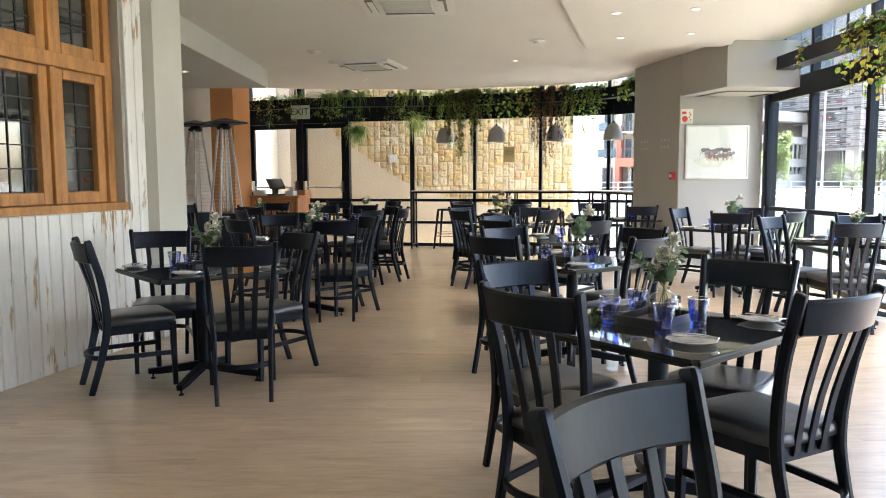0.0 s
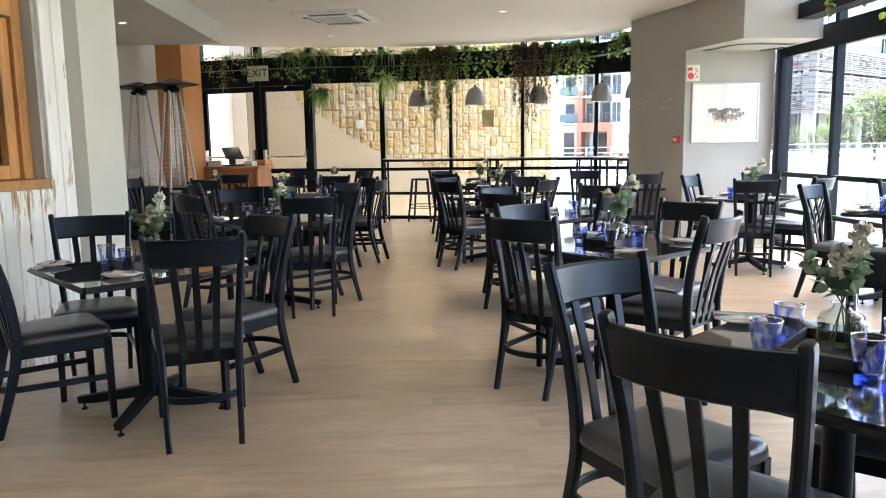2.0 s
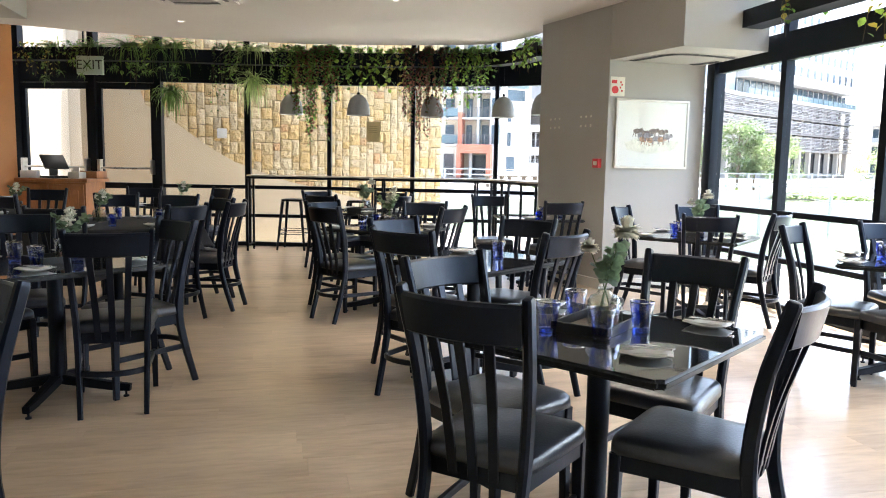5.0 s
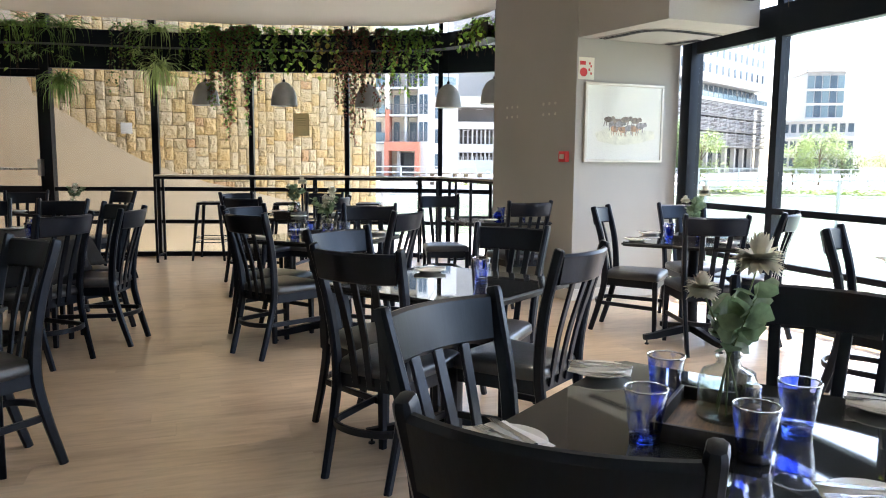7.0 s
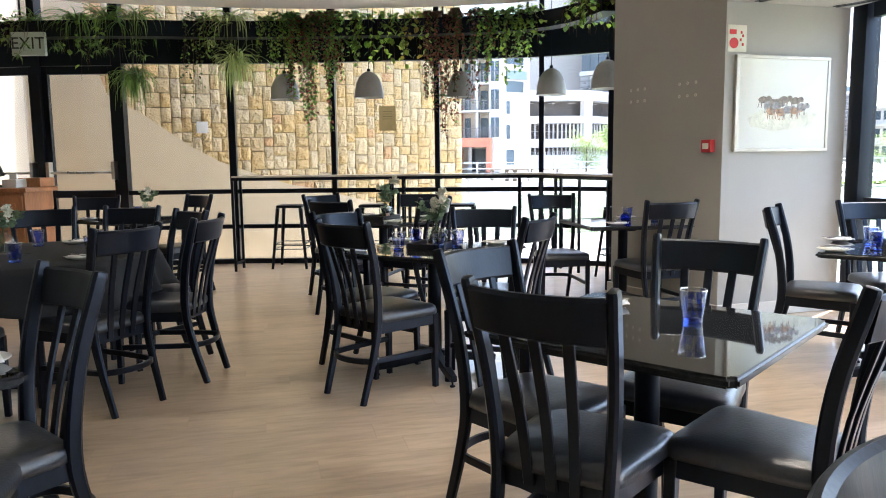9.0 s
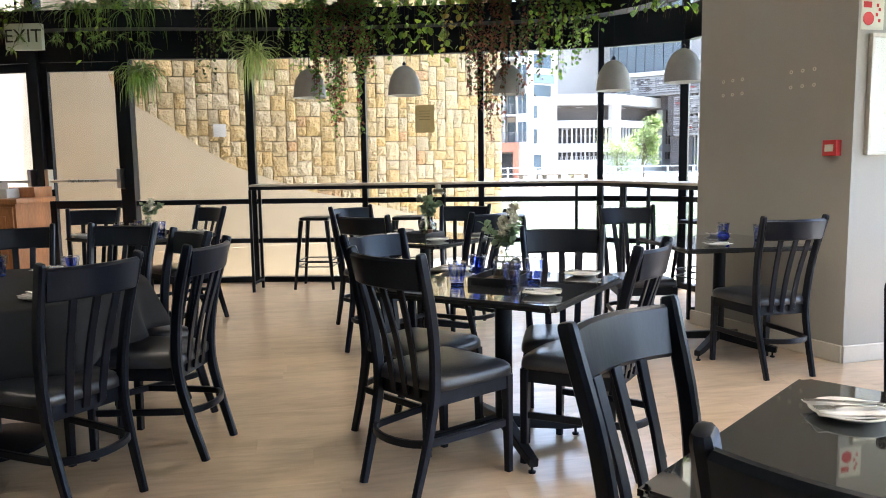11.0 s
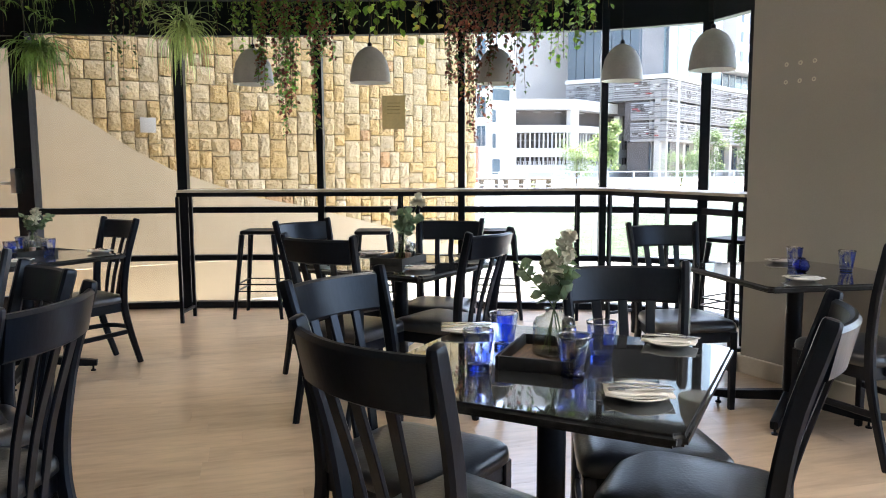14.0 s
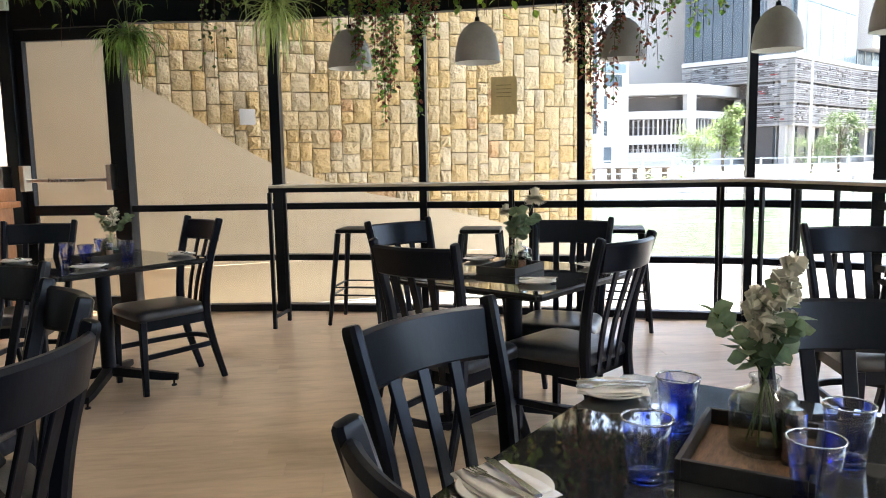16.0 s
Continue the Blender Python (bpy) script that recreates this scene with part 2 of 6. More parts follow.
floor = tagged(part("floor", prism(bmesh.new(), [(-5.2, -3.8), (4.7, -3.8), (4.7, 12.7), (3.9, 13.3), (1.9, 14.25), (-0.6, 14.95), (-4.2, 15.9), (-5.2, 15.9)], -0.12, -0.006), OAK_FLOOR), "pale oak plank floor with a satin finish", "floor", kind="structure")
CEIL_EDGE = smooth_line([(-5.2, 13.1), (-3.5, 13.6), (-1.9, 13.93), (0.2, 13.88), (1.95, 13.42), (2.75, 13.0), (3.1, 12.2), (3.1, 11.5)], 6)
bm = bmesh.new()
poly = [(-5.2, -3.8), (4.15, -3.8), (4.15, 9.2), (4.15, 11.5)] + [(p.x, p.y) for p in reversed(CEIL_EDGE)]
prism(bm, poly, CEIL, CEIL + 0.25)
ceiling = tagged(part("ceiling", bm, CEILING), "smooth off-white plaster ceiling with a curved edge", "ceiling", kind="structure")
bm = prism(bmesh.new(), [(0.2, 3.8), (1.9, 3.2), (3.55, 9.25), (1.86, 9.6)], CEIL - 0.06, CEIL - 0.002)
tagged(part("ceiling_panel", bm, CEILING), "dropped off-white plaster ceiling panel", "ceiling", kind="structure")
# upper roof over the plant troughs
bm = prism(bmesh.new(), [(-5.3, -4.0), (5.1, -4.0), (5.1, 13.4), (4.4, 14.6), (2.4, 15.7), (-0.4, 15.6), (-2.2, 15.3), (-4.2, 15.75), (-5.3, 15.85)], 3.9, 4.15)
tagged(part("roof", bm, CEILING), "white underside of the storeys above", "roof", kind="structure")

# corner column and the bulkhead beside it
bm = prism(bmesh.new(), [(3.25, 10.2), (4.42, 10.28), (4.42, 12.0), (3.45, 11.95), (2.96, 11.48)], 0, 3.9)
tagged(part("wall_corner", bm, WALL_GREY), "grey painted corner column wall", "wall", kind="structure")
bm = prism(bmesh.new(), [(3.254, 10.196), (3.48, 9.15), (4.4, 9.2), (4.4, 10.27)], 2.44, 3.0)
tagged(part("bulkhead_corner", bm, WALL_GREY), "grey painted bulkhead beside the corner column", "bulkhead", kind="structure")

# pale column
bm = prism(bmesh.new(), [(-2.36, 6.13), (-2.37, 6.82), (-3.0, 6.82), (-3.0, 6.13)][::-1], 0, CEIL)
tagged(part("wall_column", bm, WALL_CREAM), "pale grey painted square column", "column", kind="structure")
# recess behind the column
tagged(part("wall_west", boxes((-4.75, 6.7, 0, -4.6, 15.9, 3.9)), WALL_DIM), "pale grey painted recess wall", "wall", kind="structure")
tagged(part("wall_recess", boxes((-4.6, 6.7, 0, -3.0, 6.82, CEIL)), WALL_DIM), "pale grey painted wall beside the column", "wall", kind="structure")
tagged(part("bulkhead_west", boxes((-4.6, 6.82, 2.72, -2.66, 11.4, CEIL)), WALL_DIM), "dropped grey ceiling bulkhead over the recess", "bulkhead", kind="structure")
tagged(part("wall_orange_column", prism(bmesh.new(), [(-4.2, 13.5), (-3.75, 13.35), (-3.62, 14.0), (-4.05, 14.15)], 0, 3.9), ORANGE), "orange painted square column", "column", kind="structure")
# closing walls behind the start
tagged(part("wall_south", boxes((-5.3, -3.9, 0, 4.7, -3.7, 3.9)), WALL_GREY), "pale painted back wall", "wall", kind="structure")


# ---- glazing ----
COUNT = {"window": 0}


def bay(a, b, rails, top=3.9, mull=0.06, end_mullion=True, panes=True, deep=0.06):
    """One bay of the black steel glazing between two plan points: mullion, rails and a pane in each field."""
    COUNT["window"] += 1
    w = tagged(new("window_%d" % COUNT["window"]), "full-height glazing bay in black steel frame", "window", kind="structure")
    A, B = Vector((*a, 0)), Vector((*b, 0))
    d = (B - A).normalized()
    if end_mullion:
        bm = bmesh.new()
        n = Vector((-d.y, d.x, 0))
        q = [B + d * u + n * v for u, v in ((-mull / 2, -deep), (mull / 2, -deep), (mull / 2, deep), (-mull / 2, deep))]
        prism(bm, [(p.x, p.y) for p in q], 0, top)
        part("mullion", bm, BLACK_METAL, w)
    P, Q = A + d * (mull / 2 + 0.001), B - d * (mull / 2 + 0.001)
    for z0, z1 in rails:
        bm = bmesh.new()
        sweep(bm, [P + Vector((0, 0, (z0 + z1) / 2)), Q + Vector((0, 0, (z0 + z1) / 2))], rect(0.09, z1 - z0, 0.004))
        part("rail", bm, BLACK_METAL, w)
    if panes:
        for (_, z0), (z1, _) in zip(rails, rails[1:]):
            bm = bmesh.new()
            sweep(bm, [P + Vector((0, 0, (z0 + z1) / 2)), Q + Vector((0, 0, (z0 + z1) / 2))], rect(0.008, z1 - z0 - 0.004))
            g = part("pane", bm, GLASS, w)
            g.visible_shadow = False
    return w


RAILS = [(0.0, 0.06), (0.445, 0.495), (0.885, 0.94), (2.48, 2.82), (3.84, 3.9)]
for k, (a, b) in enumerate(zip(FRONT, FRONT[1:])):
    if k >= 2:
        bay(a, b, RAILS, mull=(0.085 if k == 2 else 0.08 if k >= 6 else 0.06), deep=0.06)
SIDE_RAILS = [(0.0, 0.06), (0.445, 0.495), (0.885, 0.94), (2.34, 2.6), (3.84, 3.9)]
bm = boxes((SIDE_X - 0.07, 10.12, 0, SIDE_X + 0.07, 10.262, 3.9), bevel=0.004)
tagged(part("window_post", bm, BLACK_METAL), "black steel window post against the grey wall", "window post", kind="structure")
for a, b in zip([10.12] + SIDE_Y[1:], SIDE_Y[1:]):
    bay((SIDE_X, a), (SIDE_X, b), SIDE_RAILS, mull=0.075, deep=0.045)

# the exit doors: two leaves between heavy posts
STEEL = material("brushed_steel", (0.55, 0.55, 0.54), 0.3, metal=1.0, vary=0.05, scale=20)
for k in (0, 1):
    a, b = Vector((*FRONT[k], 0)), Vector((*FRONT[k + 1], 0))
    d = (b - a).normalized()
    nrm = Vector((d.y, -d.x, 0))
    L = (b - a).length
    door = tagged(new("door_%d" % (k + 1)), "glazed black steel exit door with push bar", "door", kind="structure")

    def piece(u0, u1, z0, z1, depth, name, mat, lab="", off=0.0):
        bm = bmesh.new()
        p, q = a + d * u0 + nrm * off + Vector((0, 0, (z0 + z1) / 2)), a + d * u1 + nrm * off + Vector((0, 0, (z0 + z1) / 2))
        sweep(bm, [p, q], rect(depth, z1 - z0, min(0.004, (z1 - z0) / 4)))
        return part(name, bm, mat, door, lab)

    piece(L - 0.05, L + 0.05, 0, 3.9, 0.13, "post", BLACK_METAL)
    if k == 0:
        piece(-0.05, 0.05, 0, 3.9, 0.13, "post", BLACK_METAL)
    piece(0.052, L - 0.052, 2.46, 2.84, 0.1, "header", BLACK_METAL)
    piece(0.052, 0.12, 0.01, 2.455, 0.06, "stile", BLACK_METAL)
    piece(L - 0.12, L - 0.052, 0.01, 2.455, 0.06, "stile", BLACK_METAL)
    for z0, z1 in ((0.01, 0.14), (0.86, 0.95), (2.36, 2.455)):
        piece(0.122, L - 0.122, z0, z1, 0.06, "rail", BLACK_METAL)
    for z0, z1 in ((0.142, 0.858), (0.952, 2.358), (2.86, 3.88)):
        g = piece(0.122, L - 0.122, z0, z1, 0.008, "pane", GLASS)
        g.visible_shadow = False
    piece(0.1, L - 0.1, 1.155, 1.185, 0.03, "push_bar", STEEL, "black and steel push bar", 0.09)
    for u in (0.075, L - 0.11):
        piece(u, u + 0.04, 1.08, 1.3, 0.1, "latch_box", STEEL, "brushed steel latch box", 0.085)
    cu = bpy.data.curves.new("bar_text", "FONT")
    cu.body, cu.size, cu.extrude, cu.align_x, cu.align_y = "Push bar to open", 0.05, 0.001, "CENTER", "CENTER"
    tx = new("lettering", cu)
    tx.data.materials.append(BLACK_METAL)
    tx.parent = door
    c = a + d * (L / 2) + nrm * 0.107 + Vector((0, 0, 1.17))
    tx.matrix_basis = Matrix.Translation(c) @ pose(0, 0, 0, 90, 0, math.degrees(math.atan2(d.y, d.x)))
tagged(part("wall_west_return", boxes((-4.75, 15.66, 0, -4.1, 15.8, 3.9)), WALL_DIM), "pale grey painted return wall beside the doors", "wall", kind="structure")

# ---- timber wall and leaded window ----
A0 = Vector((-2.44, 6.12, 0))
WD = Vector((-0.2260, -0.9741, 0))
WN = Vector((0.9741, -0.2260, 0))


def on_wall(s, z, out=0.0):
    """A point of the timber wall: s along it from the pale column, z up, out into the room."""
    return A0 + WD * s + WN * out + Vector((0, 0, z))


def wall_block(name, s0, s1, z0, z1, o0, o1, mat, parent, lab="", bevel=0.004):
    bm = bmesh.new()
    v = [bm.verts.new(on_wall(s, z, o)) for z in (z0, z1) for s, o in ((s0, o0), (s0, o1), (s1, o1), (s1, o0))]
    for q in ((3, 2, 1, 0), (4, 5, 6, 7), (0, 1, 5, 4), (1, 2, 6, 5), (2, 3, 7, 6), (3, 0, 4, 7)):
        bm.faces.new([v[i] for i in q])
    if bevel:
        bmesh.ops.bevel(bm, geom=bm.edges[:], offset=bevel, segments=1, affect="EDGES")
    return part(name, bm, mat, parent, lab)


timber = tagged(new("wall_timber"), "worn white painted tongue and groove timber wall", "wall", kind="structure")
wall_block("wall_core", 0.0, 9.9, 0, 1.1, -0.3, -0.03, WHITE_BOARD, timber, bevel=0)
wall_block("wall_core", 0.0, 0.23, 1.1, 3.0, -0.3, -0.03, WHITE_BOARD, timber, bevel=0)
wall_block("wall_core", 2.16, 9.9, 1.1, 3.0, -0.3, -0.03, WHITE_BOARD, timber, bevel=0)
wall_block("wall_core", 0.26, 2.16, 2.86, 3.0, -0.3, -0.03, WHITE_BOARD, timber, bevel=0)
random.seed(4)
s = 0.012
while s < 9.6:
    wdt = 0.112
    full = s < 0.2 or s > 2.16
    wall_block("board", s, s + wdt - 0.006, 0.0, 2.995 if full else 1.098, -0.028, random.uniform(-0.002, 0.004), WHITE_BOARD, timber, bevel=0.004)
    s += wdt
win = tagged(new("window_leaded"), "varnished pine casement window with leaded glass panes", "window", kind="structure")
LEAD = material("lead_came", (0.06, 0.062, 0.065), 0.5, metal=0.6, vary=0.1)
OLD_GLASS = material("dark_old_glass", (0.02, 0.024, 0.024), 0.03, vary=0.3, scale=3, bump=0.0008, bump_scale=5, spec=1.0, coat=1.0)
OLD_GLASS.node_tree.nodes["Principled BSDF"].inputs["Coat IOR"].default_value = 1.8
wall_block("sill", 0.232, 2.19, 1.1, 1.16, -0.24, -0.02, PINE, win)
wall_block("frame", 0.262, 0.345, 1.162, 2.86, -0.24, -0.1, PINE, win)
wall_block("frame", 2.07, 2.155, 1.162, 2.86, -0.24, -0.1, PINE, win)
wall_block("frame", 0.347, 2.068, 2.78, 2.86, -0.24, -0.1, PINE, win)
wall_block("transom", 0.347, 2.068, 2.135, 2.235, -0.24, -0.09, PINE, win)
for c in (0.86, 1.47):
    wall_block("mullion", c, c + 0.06, 1.162, 2.133, -0.24, -0.1, PINE, win)
    wall_block("mullion", c, c + 0.06, 2.237, 2.778, -0.24, -0.1, PINE, win)
for s0, s1 in ((0.349, 0.858), (0.922, 1.468), (1.532, 2.066)):
    for z0, z1 in ((1.164, 2.131), (2.239, 2.776)):
        sash = wall_block("sash_stile", s0, s0 + 0.085, z0, z1, -0.21, -0.125, PINE, win)
        wall_block("sash_stile", s1 - 0.085, s1, z0, z1, -0.21, -0.125, PINE, win)
        wall_block("sash_rail", s0 + 0.087, s1 - 0.087, z0, z0 + 0.085, -0.21, -0.125, PINE, win)
        wall_block("sash_rail", s0 + 0.087, s1 - 0.087, z1 - 0.07, z1, -0.21, -0.125, PINE, win)
        g0, g1, h0, h1 = s0 + 0.087, s1 - 0.087, z0 + 0.087, z1 - 0.072
        nx, nz = (2 if s0 < 0.4 else 3), (5 if z1 < 2.2 else 3)
        for i in range(nx):
            for j in range(nz):
                wall_block("pane", lerp(g0, g1, i / nx) + 0.005, lerp(g0, g1, (i + 1) / nx) - 0.005, lerp(h0, h1, j / nz) + 0.005, lerp(h0, h1, (j + 1) / nz) - 0.005, -0.175, -0.17, OLD_GLASS, win, bevel=0)
        for i in range(1, nx):
            c = lerp(g0, g1, i / nx)
            wall_block("lead_came", c - 0.005, c + 0.005, h0, h1, -0.178, -0.163, LEAD, win, bevel=0)
        for j in range(1, nz):
            c = lerp(h0, h1, j / nz)
            wall_block("lead_came", g0, g1, c - 0.005, c + 0.005, -0.179, -0.164, LEAD, win, bevel=0)
wall_block("reveal", 0.232, 0.258, 1.162, 2.86, -0.24, -0.03, WALL_DIM, win, bevel=0)
# dark room behind the leaded window
wall_block("wall_behind_window", 0.1, 2.3, 1.0, 3.0, -0.5, -0.4, WALL_GREY, timber, bevel=0)

# ---- skirting, soffit slots, ceiling fittings ----
SKIRT = material("painted_skirting", (0.62, 0.6, 0.55), 0.5, vary=0.03)
bm = bmesh.new()
for (x0, y0), (x1, y1) in (((2.94, 11.5), (3.235, 10.19)), ((3.235, 10.185), (4.42, 10.262))):
    sweep(bm, [(x0, y0, 0.055), (x1, y1, 0.055)], rect(0.024, 0.11, 0.004))
tagged(part("baseboard", bm, SKIRT), "pale painted skirting board", "skirting", kind="structure")


def slot_diffuser(label, plan):
    """A pair of narrow slots along a curved line in the soffit."""
    t = thing("slot_diffuser", label, "air vent", "linear air slots")
    line = [p + Vector((0, 0, 2.436)) for p in smooth_line([(*p, 0) for p in plan], 6)]
    bm = bmesh.new()
    sweep(bm, line, rect(0.11, 0.006))
    part("frame", bm, WALL_DIM, t)
    for k in (-0.024, 0.024):
        bm = bmesh.new()
        sweep(bm, [p - Vector((0, 0, 0.005)) for p in line], [(k - 0.015, -0.002), (k + 0.015, -0.002), (k + 0.015, 0.0019), (k - 0.015, 0.0019)])
        part("slot", bm, BLACK_METAL, t)


slot_diffuser("curved black linear air slot in the bulkhead soffit", [(3.47, 10.14), (3.53, 9.95), (3.6, 9.68), (3.76, 9.57), (4.1, 9.59), (4.34, 9.63)])
slot_diffuser("short black linear air slot beside the window", [(4.2, 10.2), (4.28, 10.05), (4.33, 9.88)])


def cassette(x, y, turn):
    t = thing("air_conditioner", "white square ceiling air conditioning cassette with louvres", "air conditioner", "ceiling cassettes")
    bm = boxes((-0.45, -0.45, -0.035, 0.45, 0.45, -0.001))
    bmesh.ops.bevel(bm, geom=[e for e in bm.edges if abs(e.verts[0].co.z + 0.035) < 1e-5 and abs(e.verts[1].co.z + 0.035) < 1e-5], offset=0.02, segments=2, affect="EDGES")
    part("panel", bm, WHITE_PLASTIC, t)
    g = part("grille", boxes((-0.25, -0.25, -0.045, 0.25, 0.25, -0.0355), bevel=0.004), WHITE_PLASTIC, t)
    for i in range(14):
        part("grille_slat", boxes((-0.23, -0.235 + i * 0.034, -0.05, 0.23, -0.222 + i * 0.034, -0.0455)), GREY_PLASTIC, g)
    for k in range(4):
        r = Matrix.Rotation(k * math.pi / 2, 4, "Z")
        bm = boxes((-0.24, 0.3, -0.041, 0.24, 0.375, -0.0355))
        bmesh.ops.transform(bm, matrix=r, verts=bm.verts)
        part("outlet", bm, DARK_SLOT, t)
        bm = boxes((-0.23, 0.3, -0.06, 0.23, 0.35, -0.05))
        bmesh.ops.transform(bm, matrix=r @ Matrix.Translation((0, 0, 0)), verts=bm.verts)
        part("louvre", bm, WHITE_PLASTIC, t)
    t.matrix_basis = pose(x, y, CEIL, 0, 0, turn)


WHITE_PLASTIC = material("white_plastic", (0.75, 0.74, 0.71), 0.4, vary=0.02)
GREY_PLASTIC = material("grey_plastic", (0.58, 0.58, 0.56), 0.5, vary=0.05)
DARK_SLOT = material("dark_slot", (0.2, 0.2, 0.195), 0.7)
LAMP = glow("lamp_disc", (1.0, 0.9, 0.75), 0.6)
cassette(-0.33, 7.15, -3)
cassette(-1.07, 10.96, -15)
DOWN = [(1.7, 7.37, 2.938), (2.42, 7.2, 2.938), (2.05, 8.62, 2.938), (2.78, 8.41, 2.938), (1.04, 10.63, 2.998), (-1.3, 12.6, 2.998), (-3.3, 9.6, 2.718)]
for x, y, z in DOWN:
    t = thing("downlight", "small round recessed ceiling downlight with white trim", "downlight", "ceiling downlights")
    part("trim", lathe(bmesh.new(), [(0.036, 0.0), (0.052, 0.0), (0.055, -0.006), (0.04, -0.01), (0.036, -0.003)], 20, close=False), WHITE_PLASTIC, t)
    part("lamp", lathe(bmesh.new(), [(0.035, -0.001), (0.035, -0.003)], 16), LAMP, t)
    t.matrix_basis = pose(x, y, z)
for x, y in ((-1.68, 9.82), (1.16, 9.14)):
    t = thing("smoke_detector", "white round ceiling smoke detector", "smoke detector", "smoke detectors")
    part("base", lathe(bmesh.new(), [(0.09, 0), (0.09, -0.012), (0.07, -0.02)], 24), WHITE_PLASTIC, t)
    part("chamber", lathe(bmesh.new(), [(0.055, -0.0205), (0.05, -0.038), (0.03, -0.044)], 20), WHITE_PLASTIC, t)
    t.matrix_basis = pose(x, y, CEIL - 0.002)

# the light of the ceiling downlights
for x, y, z in DOWN:
    li = new("downlight_lamp", bpy.data.lights.new("downlight_lamp", "SPOT"))
    li.data.energy, li.data.spot_size, li.data.spot_blend, li.data.color, li.data.shadow_soft_size = 6.5, radians(120), 0.8, (1.0, 0.86, 0.7), 0.05
    li.location = (x, y, z - 0.03)


# ---- chairs and tables ----


def make_chair():
    """A side chair facing +y, its origin on the floor under the middle of the seat."""
    c = thing("dining_chair", "black lacquered wooden dining chair with leatherette seat pad", "chair", "dining chairs")
    bm = bmesh.new()
    n = 9
    rows = []
    prof = [(1.0, 0.425), (1.0, 0.445), (0.985, 0.462), (0.93, 0.474), (0.75, 0.482), (0.4, 0.487)]
    outline = []
    for i in range(40):
        a = 2 * math.pi * i / 40
        ca, sa = math.cos(a), math.sin(a)
        e = 0.28
        u, v = math.copysign(abs(ca) ** e, ca), math.copysign(abs(sa) ** e, sa)
        outline.append((u * lerp(0.185, 0.228, (v + 1) / 2), v * 0.215 + 0.005))
    for s, z in prof:
        rows.append([bm.verts.new((x * s, y * s, z)) for x, y in outline])
    for a, b in zip(rows, rows[1:]):
        for i in range(40):
            j = (i + 1) % 40
            bm.faces.new((a[i], a[j], b[j], b[i]))
    bm.faces.new(rows[0][::-1])
    bm.faces.new(rows[-1])
    part("seat", bm, LEATHER, c, "padded black leatherette seat", smooth=True)
    bm = bmesh.new()
    prism(bm, [(-0.168, -0.195), (0.168, -0.195), (0.208, 0.2), (-0.208, 0.2)], 0.365, 0.424)
    part("seat_frame", bm, BLACK_WOOD, c)
    for s in (-1, 1):
        bm = bmesh.new()
        sweep(bm, [(s * 0.195, 0.195, 0), (s * 0.192, 0.19, 0.42)], rect(0.036, 0.036, 0.004), up=(0, 1, 0), scales=(0.8, 1.08))
        part("front_leg", bm, BLACK_WOOD, c)
        bm = bmesh.new()
        line = smooth_line([(s * 0.155, -0.305, 0), (s * 0.162, -0.235, 0.24), (s * 0.168, -0.2, 0.44), (s * 0.185, -0.225, 0.7), (s * 0.204, -0.293, 0.952)], 4)
        tilt = Vector((s * 0.03, -0.27, 1))
        line += [line[-1] + tilt * 0.01, line[-1] + tilt * 0.015, line[-1] + tilt * 0.017]
        sweep(bm, line, rect(0.03, 0.044, 0.008), up=(0, -1, 0), scales=[lerp(0.85, 1.1, min(1, i / 8)) - 0.12 * max(0, (i - 8) / 8) for i in range(17)] + [0.92, 0.78, 0.5])
        part("back_post", bm, BLACK_WOOD, c)
    bm = bmesh.new()
    line = [(x, -0.285 - 0.045 * (1 - (x / 0.2) ** 2), 0.887) for x in [0.186 * (i / 8 - 1) for i in range(17)]]
    sweep(bm, line, rect(0.026, 0.125, 0.009), up=(0, -0.22, 1))
    part("crest_rail", bm, BLACK_WOOD, c, "wide curved crest rail")
    for x in (-0.092, 0.0, 0.092):
        bm = bmesh.new()
        b = 0.045 * (1 - (x / 0.2) ** 2)
        sweep(bm, smooth_line([(x * 0.75, -0.2, 0.385), (x * 0.85, -0.222 - b * 0.4, 0.6), (x, -0.266 - b, 0.832)], 3), rect(0.032, 0.012, 0.002), up=(0, -1, 0))
        part("slat", bm, BLACK_WOOD, c)
    bm = bmesh.new()
    line = smooth_line([(-0.19, 0.185, 0.215), (-0.172, -0.1, 0.222), (-0.14, -0.25, 0.225), (0, -0.3, 0.225), (0.14, -0.25, 0.225), (0.172, -0.1, 0.222), (0.19, 0.185, 0.215)], 4)
    sweep(bm, line, rect(0.018, 0.03, 0.003))
    part("stretcher", bm, BLACK_WOOD, c, "bent hoop stretcher")
    return c


